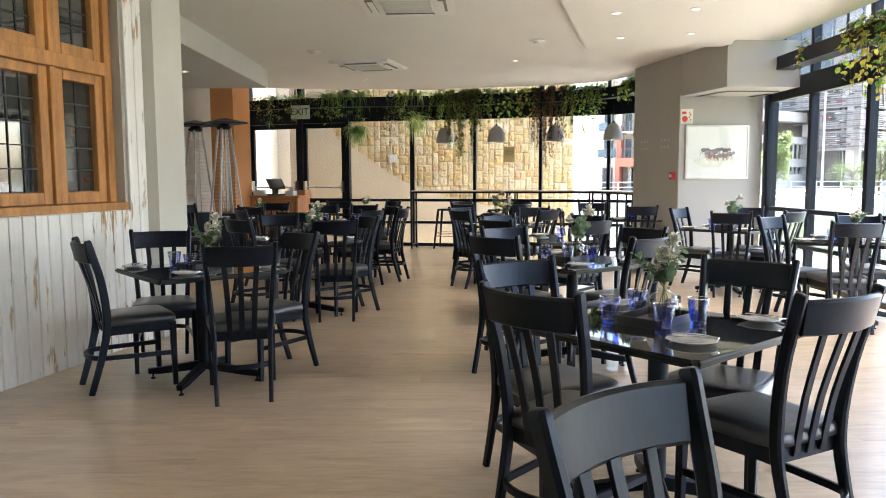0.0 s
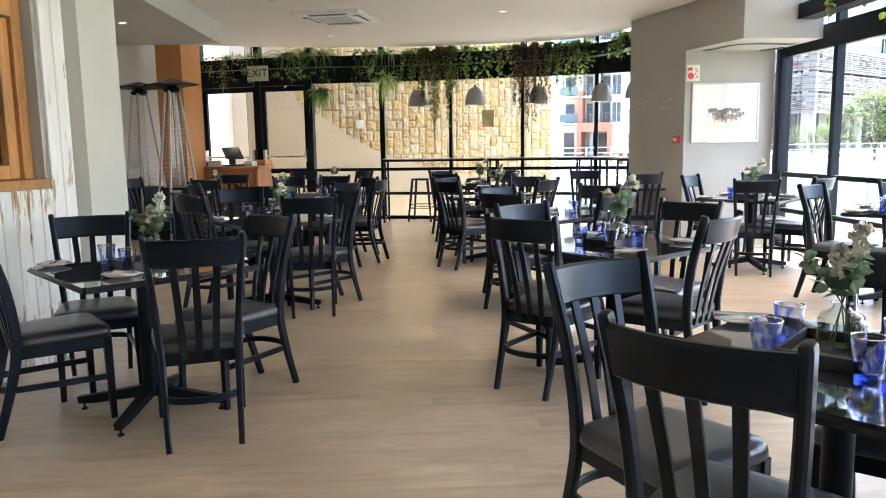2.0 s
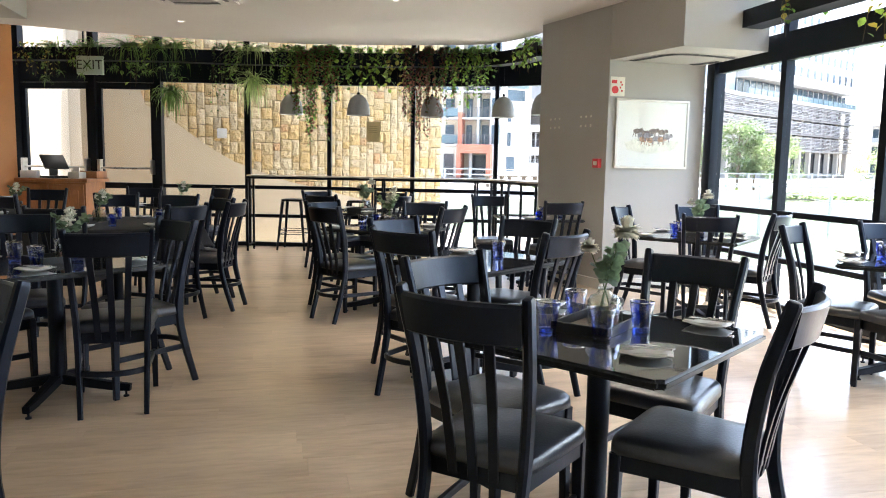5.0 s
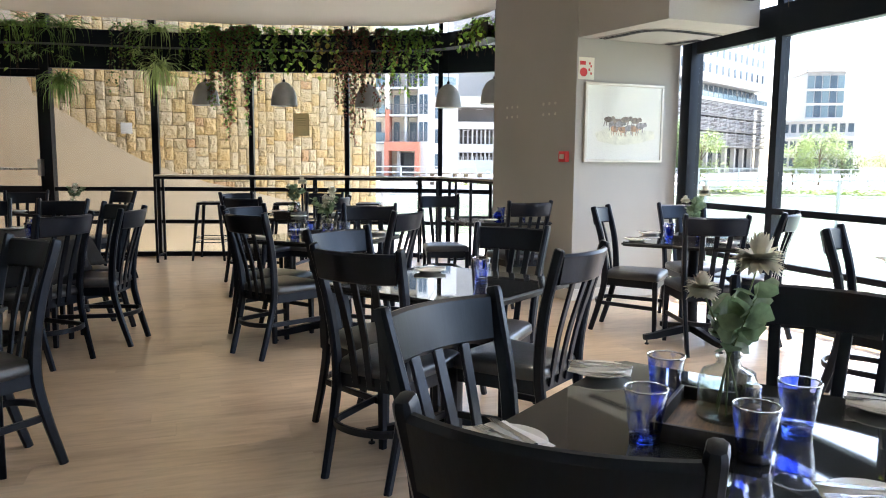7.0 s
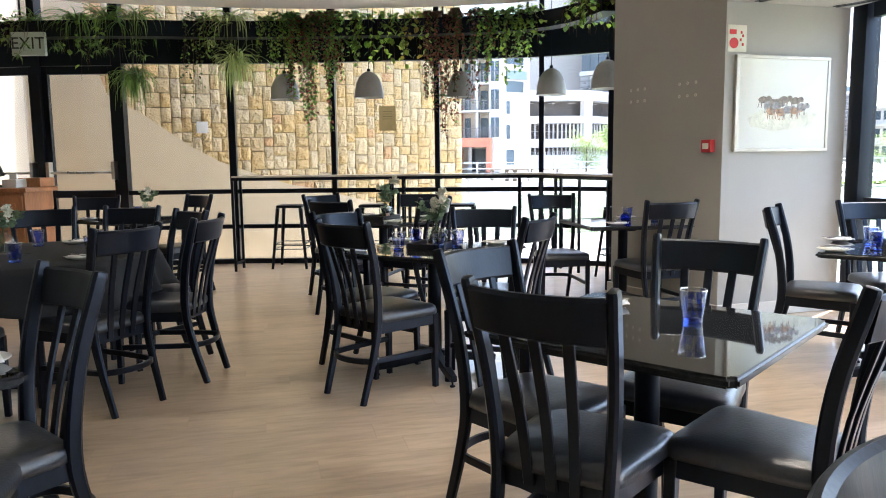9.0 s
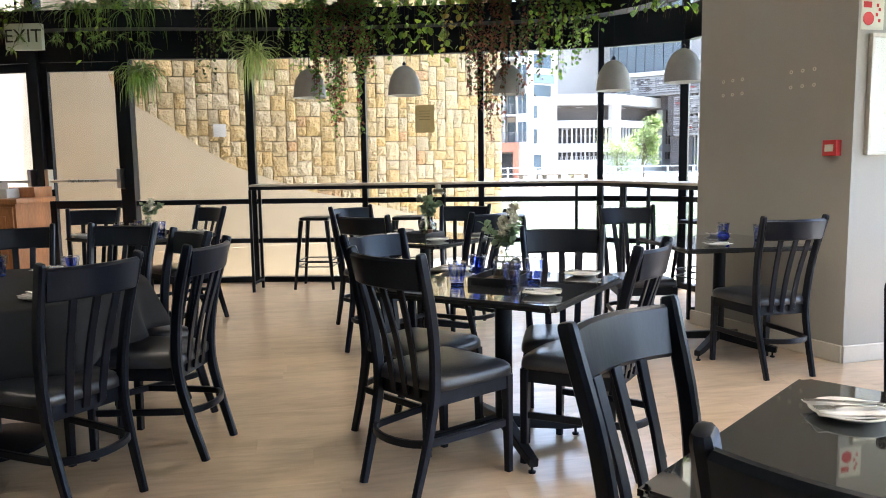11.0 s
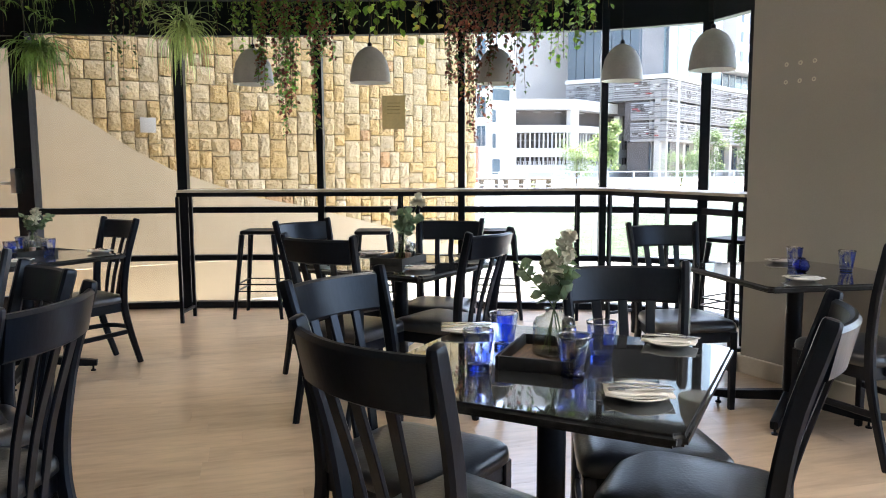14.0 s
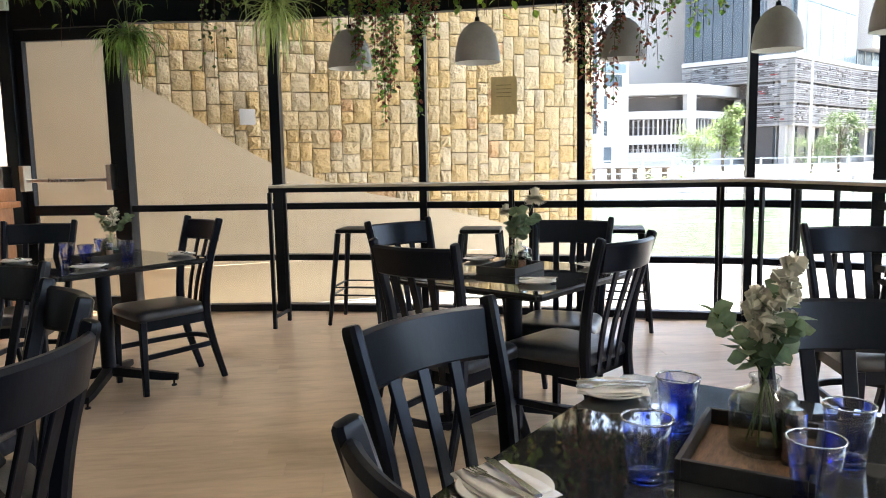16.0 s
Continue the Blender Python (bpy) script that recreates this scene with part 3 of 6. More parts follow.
def make_table(size=0.85):
    t = thing("dining_table", "square dining table with polished black granite top on a pedestal", "table", "dining tables")
    bm = boxes((-size / 2, -size / 2, 0.72, size / 2, size / 2, 0.75))
    es = [e for e in bm.edges if abs(e.verts[0].co.z - e.verts[1].co.z) < 1e-6]
    vs = [e for e in bm.edges if abs(e.verts[0].co.z - e.verts[1].co.z) > 1e-6]
    bmesh.ops.bevel(bm, geom=vs, offset=0.02, segments=3, affect="EDGES")
    es = [e for e in bm.edges if abs(e.verts[0].co.z - e.verts[1].co.z) < 1e-6 and len(e.link_faces) == 2 and abs(e.link_faces[0].normal.z - e.link_faces[1].normal.z) > 0.5]
    bmesh.ops.bevel(bm, geom=es, offset=0.009, segments=3, affect="EDGES")
    top = part("tabletop", bm, GRANITE, t, "polished black granite top with rounded edge")
    top.data.materials.append(GRANITE_EDGE)
    for p in top.data.polygons:
        p.material_index = 0 if p.normal.z > 0.95 else 1
    part("mounting_plate", boxes((-0.2, -0.03, 0.7, 0.2, 0.03, 0.719), (-0.03, -0.2, 0.69, 0.03, 0.2, 0.7)), BLACK_METAL, t)
    part("pedestal", lathe(bmesh.new(), [(0.045, 0.1), (0.04, 0.13), (0.04, 0.69)], 24), BLACK_METAL, t, smooth=False)
    for k in range(4):
        a = math.pi / 4 + k * math.pi / 2
        d = Vector((math.cos(a), math.sin(a), 0))
        bm = bmesh.new()
        sweep(bm, [d * 0.02 + Vector((0, 0, 0.105)), d * 0.3 + Vector((0, 0, 0.06)), d * 0.385 + Vector((0, 0, 0.052))], rect(0.05, 0.05, 0.005), scales=(1.1, 0.9, 0.75))
        arm = part("base_arm", bm, BLACK_METAL, t)
        part("levelling_foot", lathe(bmesh.new(), [(0.016, 0), (0.016, 0.008), (0.006, 0.012), (0.006, 0.04)], 10, d.x * 0.36, d.y * 0.36), BLACK_METAL, arm)
    return t


chair = make_chair()
RIGHT_TABLES = [(0.86, 2.89, 40), (0.92, 5.2, 36), (1.0, 7.19, 36), (0.785, 9.39, 48), (0.81, 11.63, 43)]
LEFT_TABLES = [(-1.6, 4.83, 40), (-1.36, 7.2, 37), (-1.38, 12.6, 45)]
SIDE_TABLES = [(3.33, 8.5, 42), (3.8, 6.75, 45), (2.68, 10.7, -5), (0.95, 0.6, 42), (-2.9, 11.3, 40)]
table = None
for x, y, a in RIGHT_TABLES + LEFT_TABLES + SIDE_TABLES:
    if table is None:
        table = make_table()
        table.matrix_basis = pose(x, y, 0, 0, 0, a)
    else:
        copy_thing(table, pose(x, y, 0, 0, 0, a))
# seat middle, and the way that the chair faces, in degrees from +x
CHAIRS = [
    (0.495, 1.034, -52),
    (0.50, 2.68, 45), (0.48, 3.13, -61), (1.17, 2.65, 118), (1.22, 3.14, -130),
    (0.53, 5.07, 47), (0.62, 5.46, -60), (1.14, 4.93, 132), (1.31, 5.46, -142),
    (0.705, 7.02, 42), (0.735, 7.44, -57), (1.21, 6.89, 125), (1.29, 7.46, -138),
    (0.445, 9.13, 33), (0.43, 9.57, -50), (1.08, 9.15, 137), (1.13, 9.5, -106),
    (0.5, 11.36, 48), (0.47, 12.02, -56), (1.0, 11.38, 130), (1.09, 11.84, -119),
    (2.27, 11.07, -97), (2.70, 10.27, 91),
    (3.14, 8.95, -46), (3.27, 8.33, 68), (3.82, 9.13, -101), (3.79, 8.50, 125),
    (3.35, 6.90, -56), (3.50, 6.45, 86), (4.12, 7.1, -100),
    (-1.27, 4.57, 106), (-2.03, 4.77, 36), (-2.01, 5.24, -68), (-1.23, 5.06, 229),
    (-1.04, 7.1, 98), (-1.79, 7.30, 49), (-1.70, 7.79, -71), (-1.0, 7.36, 216),
    (-1.1, 9.28, 141), (-0.8, 9.72, 162), (-0.93, 10.12, 213), (-1.25, 10.64, -108), (-1.68, 10.66, -72), (-1.72, 8.98, 84), (-2.3, 9.45, 30),
    (-1.09, 12.68, 218), (-1.83, 12.6, -92),
    (-3.65, 11.15, -20), (-2.66, 10.85, 70), (-2.74, 11.75, -95),
]
for i, (x, y, a) in enumerate(CHAIRS):
    m = pose(x, y, 0, 0, 0, a - 90)
    if i == 0:
        chair.matrix_basis = m
    else:
        copy_thing(chair, m)

# round table under a black cloth
CLOTH = material("black_cloth", (0.014, 0.014, 0.016), 0.85, vary=0.2, scale=12, bump=0.0006, bump_scale=500)
t = thing("round_table", "round table beneath the black cloth", "table")
part("tabletop", lathe(bmesh.new(), [(0.7, 0.715), (0.715, 0.725), (0.715, 0.74), (0.705, 0.744)], 40), BLACK_WOOD, t)
part("pedestal", lathe(bmesh.new(), [(0.26, 0), (0.26, 0.02), (0.05, 0.06), (0.045, 0.714)], 24), BLACK_METAL, t)
t.matrix_basis = pose(-1.58, 9.9, 0)
bm = bmesh.new()
rows = []
for k, (r, z, fold) in enumerate(((0.02, 0.7485, 0), (0.4, 0.7485, 0), (0.705, 0.7485, 0), (0.724, 0.742, 0.003), (0.734, 0.71, 0.01), (0.745, 0.65, 0.02), (0.758, 0.59, 0.03), (0.772, 0.54, 0.037), (0.785, 0.508, 0.042))):
    ringv = []
    for i in range(144):
        a = 2 * math.pi * i / 144
        w = math.sin(a * 13 + 0.6 * math.sin(3 * a)) + 0.4 * math.sin(a * 7 + 1)
        hang = 0.06 * math.cos(4 * a + 0.7) * max(0, (0.72 - z) / 0.43)
        ringv.append(bm.verts.new(((r + fold * w) * math.cos(a), (r + fold * w) * math.sin(a), z + hang)))
    rows.append(ringv)
for p, q in zip(rows, rows[1:]):
    for i in range(144):
        j = (i + 1) % 144
        bm.faces.new((p[i], p[j], q[j], q[i]))
bm.faces.new(rows[0])
cl = tagged(part("tablecloth", bm, CLOTH, smooth=True), "black tablecloth draped in folds over a round table", "tablecloth")
cl.matrix_basis = pose(-1.58, 9.9, 0)
so = cl.modifiers.new("thickness", "SOLIDIFY")
so.thickness = 0.002


def leafy(m, share=0.45):
    """Lets part of the light through a leaf, in a yellower tone of its colour."""
    n, l = m.node_tree.nodes, m.node_tree.links
    b = n["Principled BSDF"]
    tl, mx, hs = n.new("ShaderNodeBsdfTranslucent"), n.new("ShaderNodeMixShader"), n.new("ShaderNodeHueSaturation")
    hs.inputs["Value"].default_value, hs.inputs["Saturation"].default_value = 1.9, 1.1
    l.new(b.inputs["Base Color"].links[0].from_socket, hs.inputs["Color"])
    l.new(hs.outputs[0], tl.inputs["Color"])
    mx.inputs[0].default_value = share
    l.new(b.outputs[0], mx.inputs[1])
    l.new(tl.outputs[0], mx.inputs[2])
    l.new(mx.outputs[0], n["Material Output"].inputs[0])


# ---- what stands on the tables ----
BLUE_GLASS = thin_glass("blue_tumbler_glass", (0.95, 0.96, 0.985), (0.16, 0.28, 0.93), 0.5)
RIM_GLASS = clear("clear_rim_glass", (0.92, 0.95, 1.0), 0.02)
DEEP_BLUE = clear("deep_blue_glass", (0.1, 0.2, 0.98), 0.03)
CLEAR_GLASS = thin_glass("clear_glass", (0.93, 0.955, 0.94), None, 0.6)
CHINA = material("white_china", (0.8, 0.79, 0.76), 0.18, vary=0.02)
LINEN = material("white_paper_napkin", (0.76, 0.75, 0.73), 0.85, vary=0.04, scale=20, bump=0.0006, bump_scale=150)
CUTLERY = material("polished_cutlery_steel", (0.62, 0.62, 0.62), 0.18, metal=1.0, vary=0.04)
TRAY_BLACK = material("matt_black_tray", (0.02, 0.02, 0.021), 0.5, vary=0.2)
TRAY_WOOD = material("tray_wood_base", (0.16, 0.09, 0.05), 0.55, vary=0.3, scale=14, stretch=(1, 6, 1))
LEAF = material("eucalyptus_leaf", (0.13, 0.18, 0.11), 0.5, vary=0.25, scale=12)
leafy(LEAF, 0.35)
STEM = material("green_stem", (0.1, 0.15, 0.05), 0.55, vary=0.2)
PETAL = material("white_petal", (0.78, 0.76, 0.66), 0.6, vary=0.06, scale=20)
PEPPER = material("pink_salt", (0.55, 0.33, 0.26), 0.7, vary=0.3, scale=200)
CAP = material("black_cap", (0.02, 0.02, 0.02), 0.35)
WATER = thin_glass("vase_water", (0.92, 0.95, 0.91), None, 0.1)


def make_tumbler():
    t = thing("tumbler", "blue tinted glass tumbler standing on a dark table", "glass", "blue tumblers")
    part("bowl", lathe(bmesh.new(), [(0.029, 0.0125), (0.031, 0.018), (0.037, 0.06), (0.0425, 0.104), (0.0405, 0.104), (0.035, 0.06), (0.0285, 0.022), (0.002, 0.0195), (0.002, 0.0126)], 28, close=False), BLUE_GLASS, t, smooth=True)
    rim = bmesh.new()
    sweep(rim, [(0.0418 * math.cos(k * 0.2244), 0.0418 * math.sin(k * 0.2244), 0.1062) for k in range(29)], ring(0.0019, 6))
    part("rim", rim, RIM_GLASS, t, "rounded clear rim", smooth=True)
    part("foot", lathe(bmesh.new(), [(0.002, 0), (0.028, 0), (0.0305, 0.004), (0.0295, 0.0122), (0.002, 0.0122)], 28, close=False), DEEP_BLUE, t, "deep blue glass foot", smooth=True)
    return t


def make_plate():
    t = thing("side_plate", "small white china side plate", "plate", "side plates")
    part("dish", lathe(bmesh.new(), [(0.002, 0.004), (0.05, 0.004), (0.052, 0.0), (0.056, 0.0), (0.064, 0.004), (0.097, 0.014), (0.099, 0.016), (0.096, 0.018), (0.062, 0.0085), (0.002, 0.0075)], 36, close=False), CHINA, t, smooth=True)
    return t


def make_napkin():
    t = thing("napkin", "folded white paper napkin lying on a side plate", "napkin", "napkins")
    for k, (o, w, h, n) in enumerate(((0.0, 0.055, 0.115, "lower_fold"), (0.006, 0.048, 0.1, "upper_fold"))):
        bm = bmesh.new()
        g = 7
        vs = [[bm.verts.new((lerp(-w, w, i / g), lerp(-h, h, j / g) * 0.68 + o, 0.0155 + k * 0.003 + 0.002 * math.sin(i * 1.7 + j * 0.9) + 0.003 * (abs(j / g - 0.5) * 2) ** 2)) for j in range(g + 1)] for i in range(g + 1)]
        for i in range(g):
            for j in range(g):
                bm.faces.new((vs[i][j], vs[i + 1][j], vs[i + 1][j + 1], vs[i][j + 1]))
        ob = part(n, bm, LINEN, t, smooth=True)
        so = ob.modifiers.new("thickness", "SOLIDIFY")
        so.thickness = 0.002
    return t


def make_fork():
    t = thing("fork", "polished steel table fork lying on a napkin", "fork", "forks")
    bm = bmesh.new()
    sweep(bm, [(0, -0.1, 0.031), (0, -0.05, 0.032), (0, 0.02, 0.033), (0, 0.05, 0.03)], rect(0.012, 0.003, 0.001), scales=(1.15, 1.0, 0.6, 1.3))
    part("handle", bm, CUTLERY, t)
    comb = [(-0.012, 0.05), (0.012, 0.05)]
    for k in range(3, -1, -1):
        x = -0.0105 + k * 0.007
        comb += [(x + 0.0018, 0.066), (x + 0.0015, 0.098), (x - 0.0015, 0.098), (x - 0.0018, 0.066)]
    bm = bmesh.new()
    prism(bm, comb, 0.029, 0.0312)
    part("fork_head", bm, CUTLERY, t)
    return t


def make_knife():
    t = thing("knife", "polished steel table knife lying on a napkin", "knife", "knives")
    bm = bmesh.new()
    sweep(bm, [(0, -0.105, 0.031), (0, -0.03, 0.031), (0, 0.005, 0.031)], rect(0.013, 0.005, 0.0015), scales=(1.1, 1.0, 0.8))
    part("handle", bm, CUTLERY, t)
    bm = bmesh.new()
    sweep(bm, [(0, 0.0055, 0.031), (0, 0.08, 0.031), (-0.002, 0.11, 0.031)], rect(0.017, 0.0018), scales=(0.8, 1.0, 0.4))
    part("blade", bm, CUTLERY, t)
    return t


def make_tray():
    t = thing("table_tray", "low square black tray with wooden base", "tray", "table trays")
    part("base", boxes((-0.135, -0.095, 0, 0.135, 0.095, 0.006)), TRAY_WOOD, t, "brown wooden tray base")
    for x0, y0, x1, y1 in ((-0.145, -0.105, 0.145, -0.0952), (-0.145, 0.0952, 0.145, 0.105), (-0.145, -0.095, -0.1352, 0.095), (0.1352, -0.095, 0.145, 0.095)):
        part("side", boxes((x0, y0, 0, x1, y1, 0.036), bevel=0.002), TRAY_BLACK, t)
    return t


def make_shaker(kind):
    t = thing(kind + "_shaker", "small clear glass %s shaker in the table tray" % kind, "shaker", "salt and pepper shakers")
    part("body", lathe(bmesh.new(), [(0.002, 0), (0.02, 0), (0.022, 0.004), (0.02, 0.06), (0.018, 0.068), (0.0165, 0.068), (0.0185, 0.058), (0.0205, 0.006), (0.002, 0.004)], 20, close=False), CLEAR_GLASS, t, smooth=True)
    part("filling", lathe(bmesh.new(), [(0.0198, 0.0065), (0.0185, 0.05)], 16), PEPPER if kind == "salt" else TRAY_BLACK, t)
    part("cap", lathe(bmesh.new(), [(0.0195, 0.0685), (0.02, 0.072), (0.019, 0.092), (0.012, 0.097)], 20), CUTLERY if kind == "salt" else CAP, t, "steel cap" if kind == "salt" else "black cap")
    return t


def leaf(bm, p, d, up, length, width, bend=0.2):
    """A pointed oval leaf of six faces from p along d."""
    d = d.normalized()
    s = d.cross(up).normalized() * width / 2
    n = s.cross(d).normalized()
    rows = []
    for t, w in ((0, 0.12), (0.3, 0.9), (0.65, 0.95), (1.0, 0.08)):
        c = p + d * length * t - n * bend * length * t * t
        rows.append((bm.verts.new(c - s * w + n * width * 0.1 * w), bm.verts.new(c), bm.verts.new(c + s * w + n * width * 0.1 * w)))
    for a, b in zip(rows, rows[1:]):
        bm.faces.new((a[0], a[1], b[1], b[0]))
        bm.faces.new((a[1], a[2], b[2], b[1]))


def make_vase(style, seed):
    """A bottle vase; style 0: cream stock with eucalyptus, 1: white chrysanthemum, 2: small bunch."""
    rnd = random.Random(seed)
    words = ("cream stock blooms and eucalyptus", "a white chrysanthemum and eucalyptus", "small white blooms and leaves")[style]
    v = thing("flower_vase", "clear glass bottle vase with " + words, "vase", "flower vases")
    part("bottle", lathe(bmesh.new(), [(0.002, 0.0), (0.055, 0.0), (0.06, 0.007), (0.06, 0.086), (0.051, 0.104), (0.027, 0.115), (0.0235, 0.126), (0.0275, 0.132), (0.0275, 0.136), (0.024, 0.136), (0.021, 0.126), (0.0245, 0.113), (0.049, 0.102), (0.0575, 0.084), (0.0575, 0.009), (0.002, 0.007)], 32, close=False), CLEAR_GLASS, v, smooth=True)
    part("water", lathe(bmesh.new(), [(0.002, 0.0075), (0.057, 0.0095), (0.057, 0.066), (0.002, 0.066)], 28, close=False), WATER, v, smooth=False)
    stems, leaves = bmesh.new(), bmesh.new()
    n = (5, 4, 4)[style]
    wild = lambda: Vector((rnd.uniform(-1, 1), rnd.uniform(-1, 1), rnd.uniform(-0.3, 1)))
    for k in range(n):
        a = k * 2.4 + rnd.uniform(-0.4, 0.4)
        flower = k < 2
        blooms = bmesh.new() if flower else None
        lean = ((0.09, 0.06)[k] if flower and style == 1 else rnd.uniform(0.02, 0.05) if flower else rnd.uniform(0.05, 0.12))
        top = (0.33, 0.32, 0.27)[style] * ((1.04, 0.86)[k] if flower else rnd.uniform(0.74, 0.95))
        e = Vector((math.cos(a) * lean, math.sin(a) * lean, top))
        line = smooth_line([(-math.cos(a) * 0.03, -math.sin(a) * 0.03, 0.012), (0, 0, 0.13), tuple(e)], 8)
        sweep(stems, line, ring(0.002, 5), up=(0.3, 0.9, 0.1))
        if flower and style == 1:
            for r, m, el in ((0.012, 18, 80), (0.02, 28, 62), (0.03, 36, 46), (0.034, 40, 30), (0.038, 42, 14), (0.04, 42, -2), (0.042, 36, -18)):
                for i in range(m):
                    b = 6.283 * i / m + r * 40
                    d = Vector((math.cos(b) * math.cos(radians(el)), math.sin(b) * math.cos(radians(el)), math.sin(radians(el))))
                    leaf(blooms, e, d + wild() * 0.16, Vector((0, 0, 1)), (0.056 if k == 0 else 0.036) * rnd.uniform(0.8, 1.08), 0.018, -0.3 if el > 30 else 0.2)
        elif flower:
            for i in range(26 if style == 0 else 14):
                t = i / 25 if style == 0 else i / 13
                c = line[-1].lerp(line[-7], t * (0.75 if style == 0 else 0.5)) + Vector((rnd.uniform(-1, 1), rnd.uniform(-1, 1), 0)) * (0.008 + 0.022 * t)
                for j in range(6):
                    leaf(blooms, c, wild(), wild(), 0.022 * rnd.uniform(0.7, 1.2), 0.024, 0.35)
        else:
            for i in range(11):
                c = line[-1].lerp(line[-8], i / 11)
                for sgn in (0, 3.14):
                    b = i * 1.57 + sgn + rnd.uniform(-0.5, 0.5)
                    leaf(leaves, c, Vector((math.cos(b), math.sin(b), rnd.uniform(-0.3, 0.9))), wild(), rnd.uniform(0.03, 0.042) * (1.4 if style == 1 else 1), rnd.uniform(0.028, 0.036) * (1.4 if style == 1 else 1), 0.15)
        if flower:
            part("flower_head", blooms, PETAL, v, "white petals", smooth=True)
            for i in range(5):
                b = rnd.uniform(0, 6.28)
                leaf(leaves, line[-1].lerp(line[-8], rnd.uniform(0.35, 1)), Vector((math.cos(b), math.sin(b), 0.5)), wild(), 0.05, 0.028, 0.2)
    part("vine", stems, STEM, v)
    part("foliage", leaves, LEAF, v, "grey-green leaves", smooth=True)
    return v


def make_bud():
    t = thing("sugar_pot", "small round blue glass pot on the table", "pot", "small glass pots")
    part("bowl", lathe(bmesh.new(), [(0.002, 0), (0.022, 0), (0.036, 0.012), (0.042, 0.035), (0.034, 0.058), (0.022, 0.066), (0.02, 0.075), (0.018, 0.075), (0.0195, 0.064), (0.031, 0.055), (0.039, 0.035), (0.033, 0.014), (0.002, 0.004)], 24, close=False), DEEP_BLUE, t, smooth=True)
    return t


STOCK = {}


def put(key, maker, m):
    if key not in STOCK:
        STOCK[key] = maker()
        STOCK[key].matrix_basis = m
        return STOCK[key]
    return copy_thing(STOCK[key], m)


def setting(x, y, a, z=0.75, jx=0.0):
    """A plate with napkin, fork and knife."""
    m = pose(x, y, z, 0, 0, a)
    put("plate", make_plate, m @ Matrix.Diagonal((0.9, 0.9, 1, 1)))
    put("napkin", make_napkin, m)
    put("fork", make_fork, m @ pose(-0.014, jx, -0.006, 0, 0, 8 + 200 * jx) @ Matrix.Diagonal((1, 0.88, 1, 1)))
    put("knife", make_knife, m @ pose(0.016, -jx, -0.005, 0, 0, -5) @ Matrix.Diagonal((1, 0.88, 1, 1)))


def lay_table(x, y, turn, style, seed, glasses=4, plates=4, tray=True):
    rnd = random.Random(seed)
    b = pose(x, y, 0, 0, 0, turn - 47)
    if tray:
        put("tray", make_tray, b @ pose(-0.005, 0.06, 0.75, 0, 0, 53))
        put("vase%d" % style, lambda: make_vase(style, 11 + style), b @ pose(0.03, 0.09, 0.756, 0, 0, rnd.uniform(-30, 30)))
        put("pepper", lambda: make_shaker("pepper"), b @ pose(0.085, 0.11, 0.756))
        put("salt", lambda: make_shaker("salt"), b @ pose(0.045, 0.02, 0.756))
    for gx, gy in ((-0.205, 0.02), (-0.055, 0.225), (-0.02, -0.125), (0.14, 0.025))[:glasses]:
        put("tumbler", make_tumbler, b @ Matrix.Translation((0, 0, 0)) @ pose(gx + rnd.uniform(-0.02, 0.02), gy + rnd.uniform(-0.02, 0.02), 0.75, 0, 0, rnd.uniform(0, 360)))
    for px, py, pa in ((0.06, -0.32, 75), (0.42, 0.11, 40), (-0.12, 0.45, 65), (-0.465, 0.0, 30))[:plates]:
        setting(*((b @ Vector((px, py, 0))).xy), pa + turn - 47 + rnd.uniform(-12, 12), 0.75, rnd.uniform(-0.008, 0.008))


lay_table(0.86, 2.89, 40, 0, 1)
lay_table(0.92, 5.2, 36, 1, 2)
lay_table(0.79, 9.37, 48, 0, 4)
lay_table(0.81, 11.63, 43, 1, 5, 0)
lay_table(-1.6, 4.83, 40, 0, 6, 3)
lay_table(-1.36, 7.2, 37, 2, 7)
lay_table(-1.38, 12.6, 45, 2, 8)
lay_table(3.33, 8.5, 42, 1, 9, 3)
lay_table(3.8, 6.75, 45, 2, 10, 3)
lay_table(-2.9, 11.3, 40, 2, 12, 3)
# the bare table has one tumbler and one setting
put("tumbler", make_tumbler, pose(1.15, 7.18, 0.75))
setting(1.0, 7.5, 70)
# table beside the corner column
put("bud", make_bud, pose(2.69, 10.68, 0.75))
put("tumbler", make_tumbler, pose(2.8, 10.86, 0.75))
put("tumbler", make_tumbler, pose(2.94, 10.65, 0.75))
setting(2.5, 10.44, 80)
setting(2.86, 11.02, 80)
# round table
put("vase2", None, pose(-1.72, 9.95, 0.7505))
for k in range(6):
    a = radians(k * 60 + 15)
    setting(-1.58 + 0.54 * math.cos(a), 9.9 + 0.54 * math.sin(a), k * 60 - 75, 0.7505)
    put("tumbler", make_tumbler, pose(-1.58 + 0.42 * math.cos(a + 0.4), 9.9 + 0.42 * math.sin(a + 0.4), 0.7505))


# ---- counter, stools, pendants ----
PALE_TOP = material("pale_laminate_top", (0.55, 0.5, 0.43), 0.4, vary=0.06, scale=6)
CONCRETE = material("pale_concrete", (0.35, 0.35, 0.345), 0.75, vary=0.05, scale=14, bump=0.0008, bump_scale=70)
WHITE_INNER = material("white_enamel", (0.75, 0.76, 0.74), 0.4, vary=0.02)


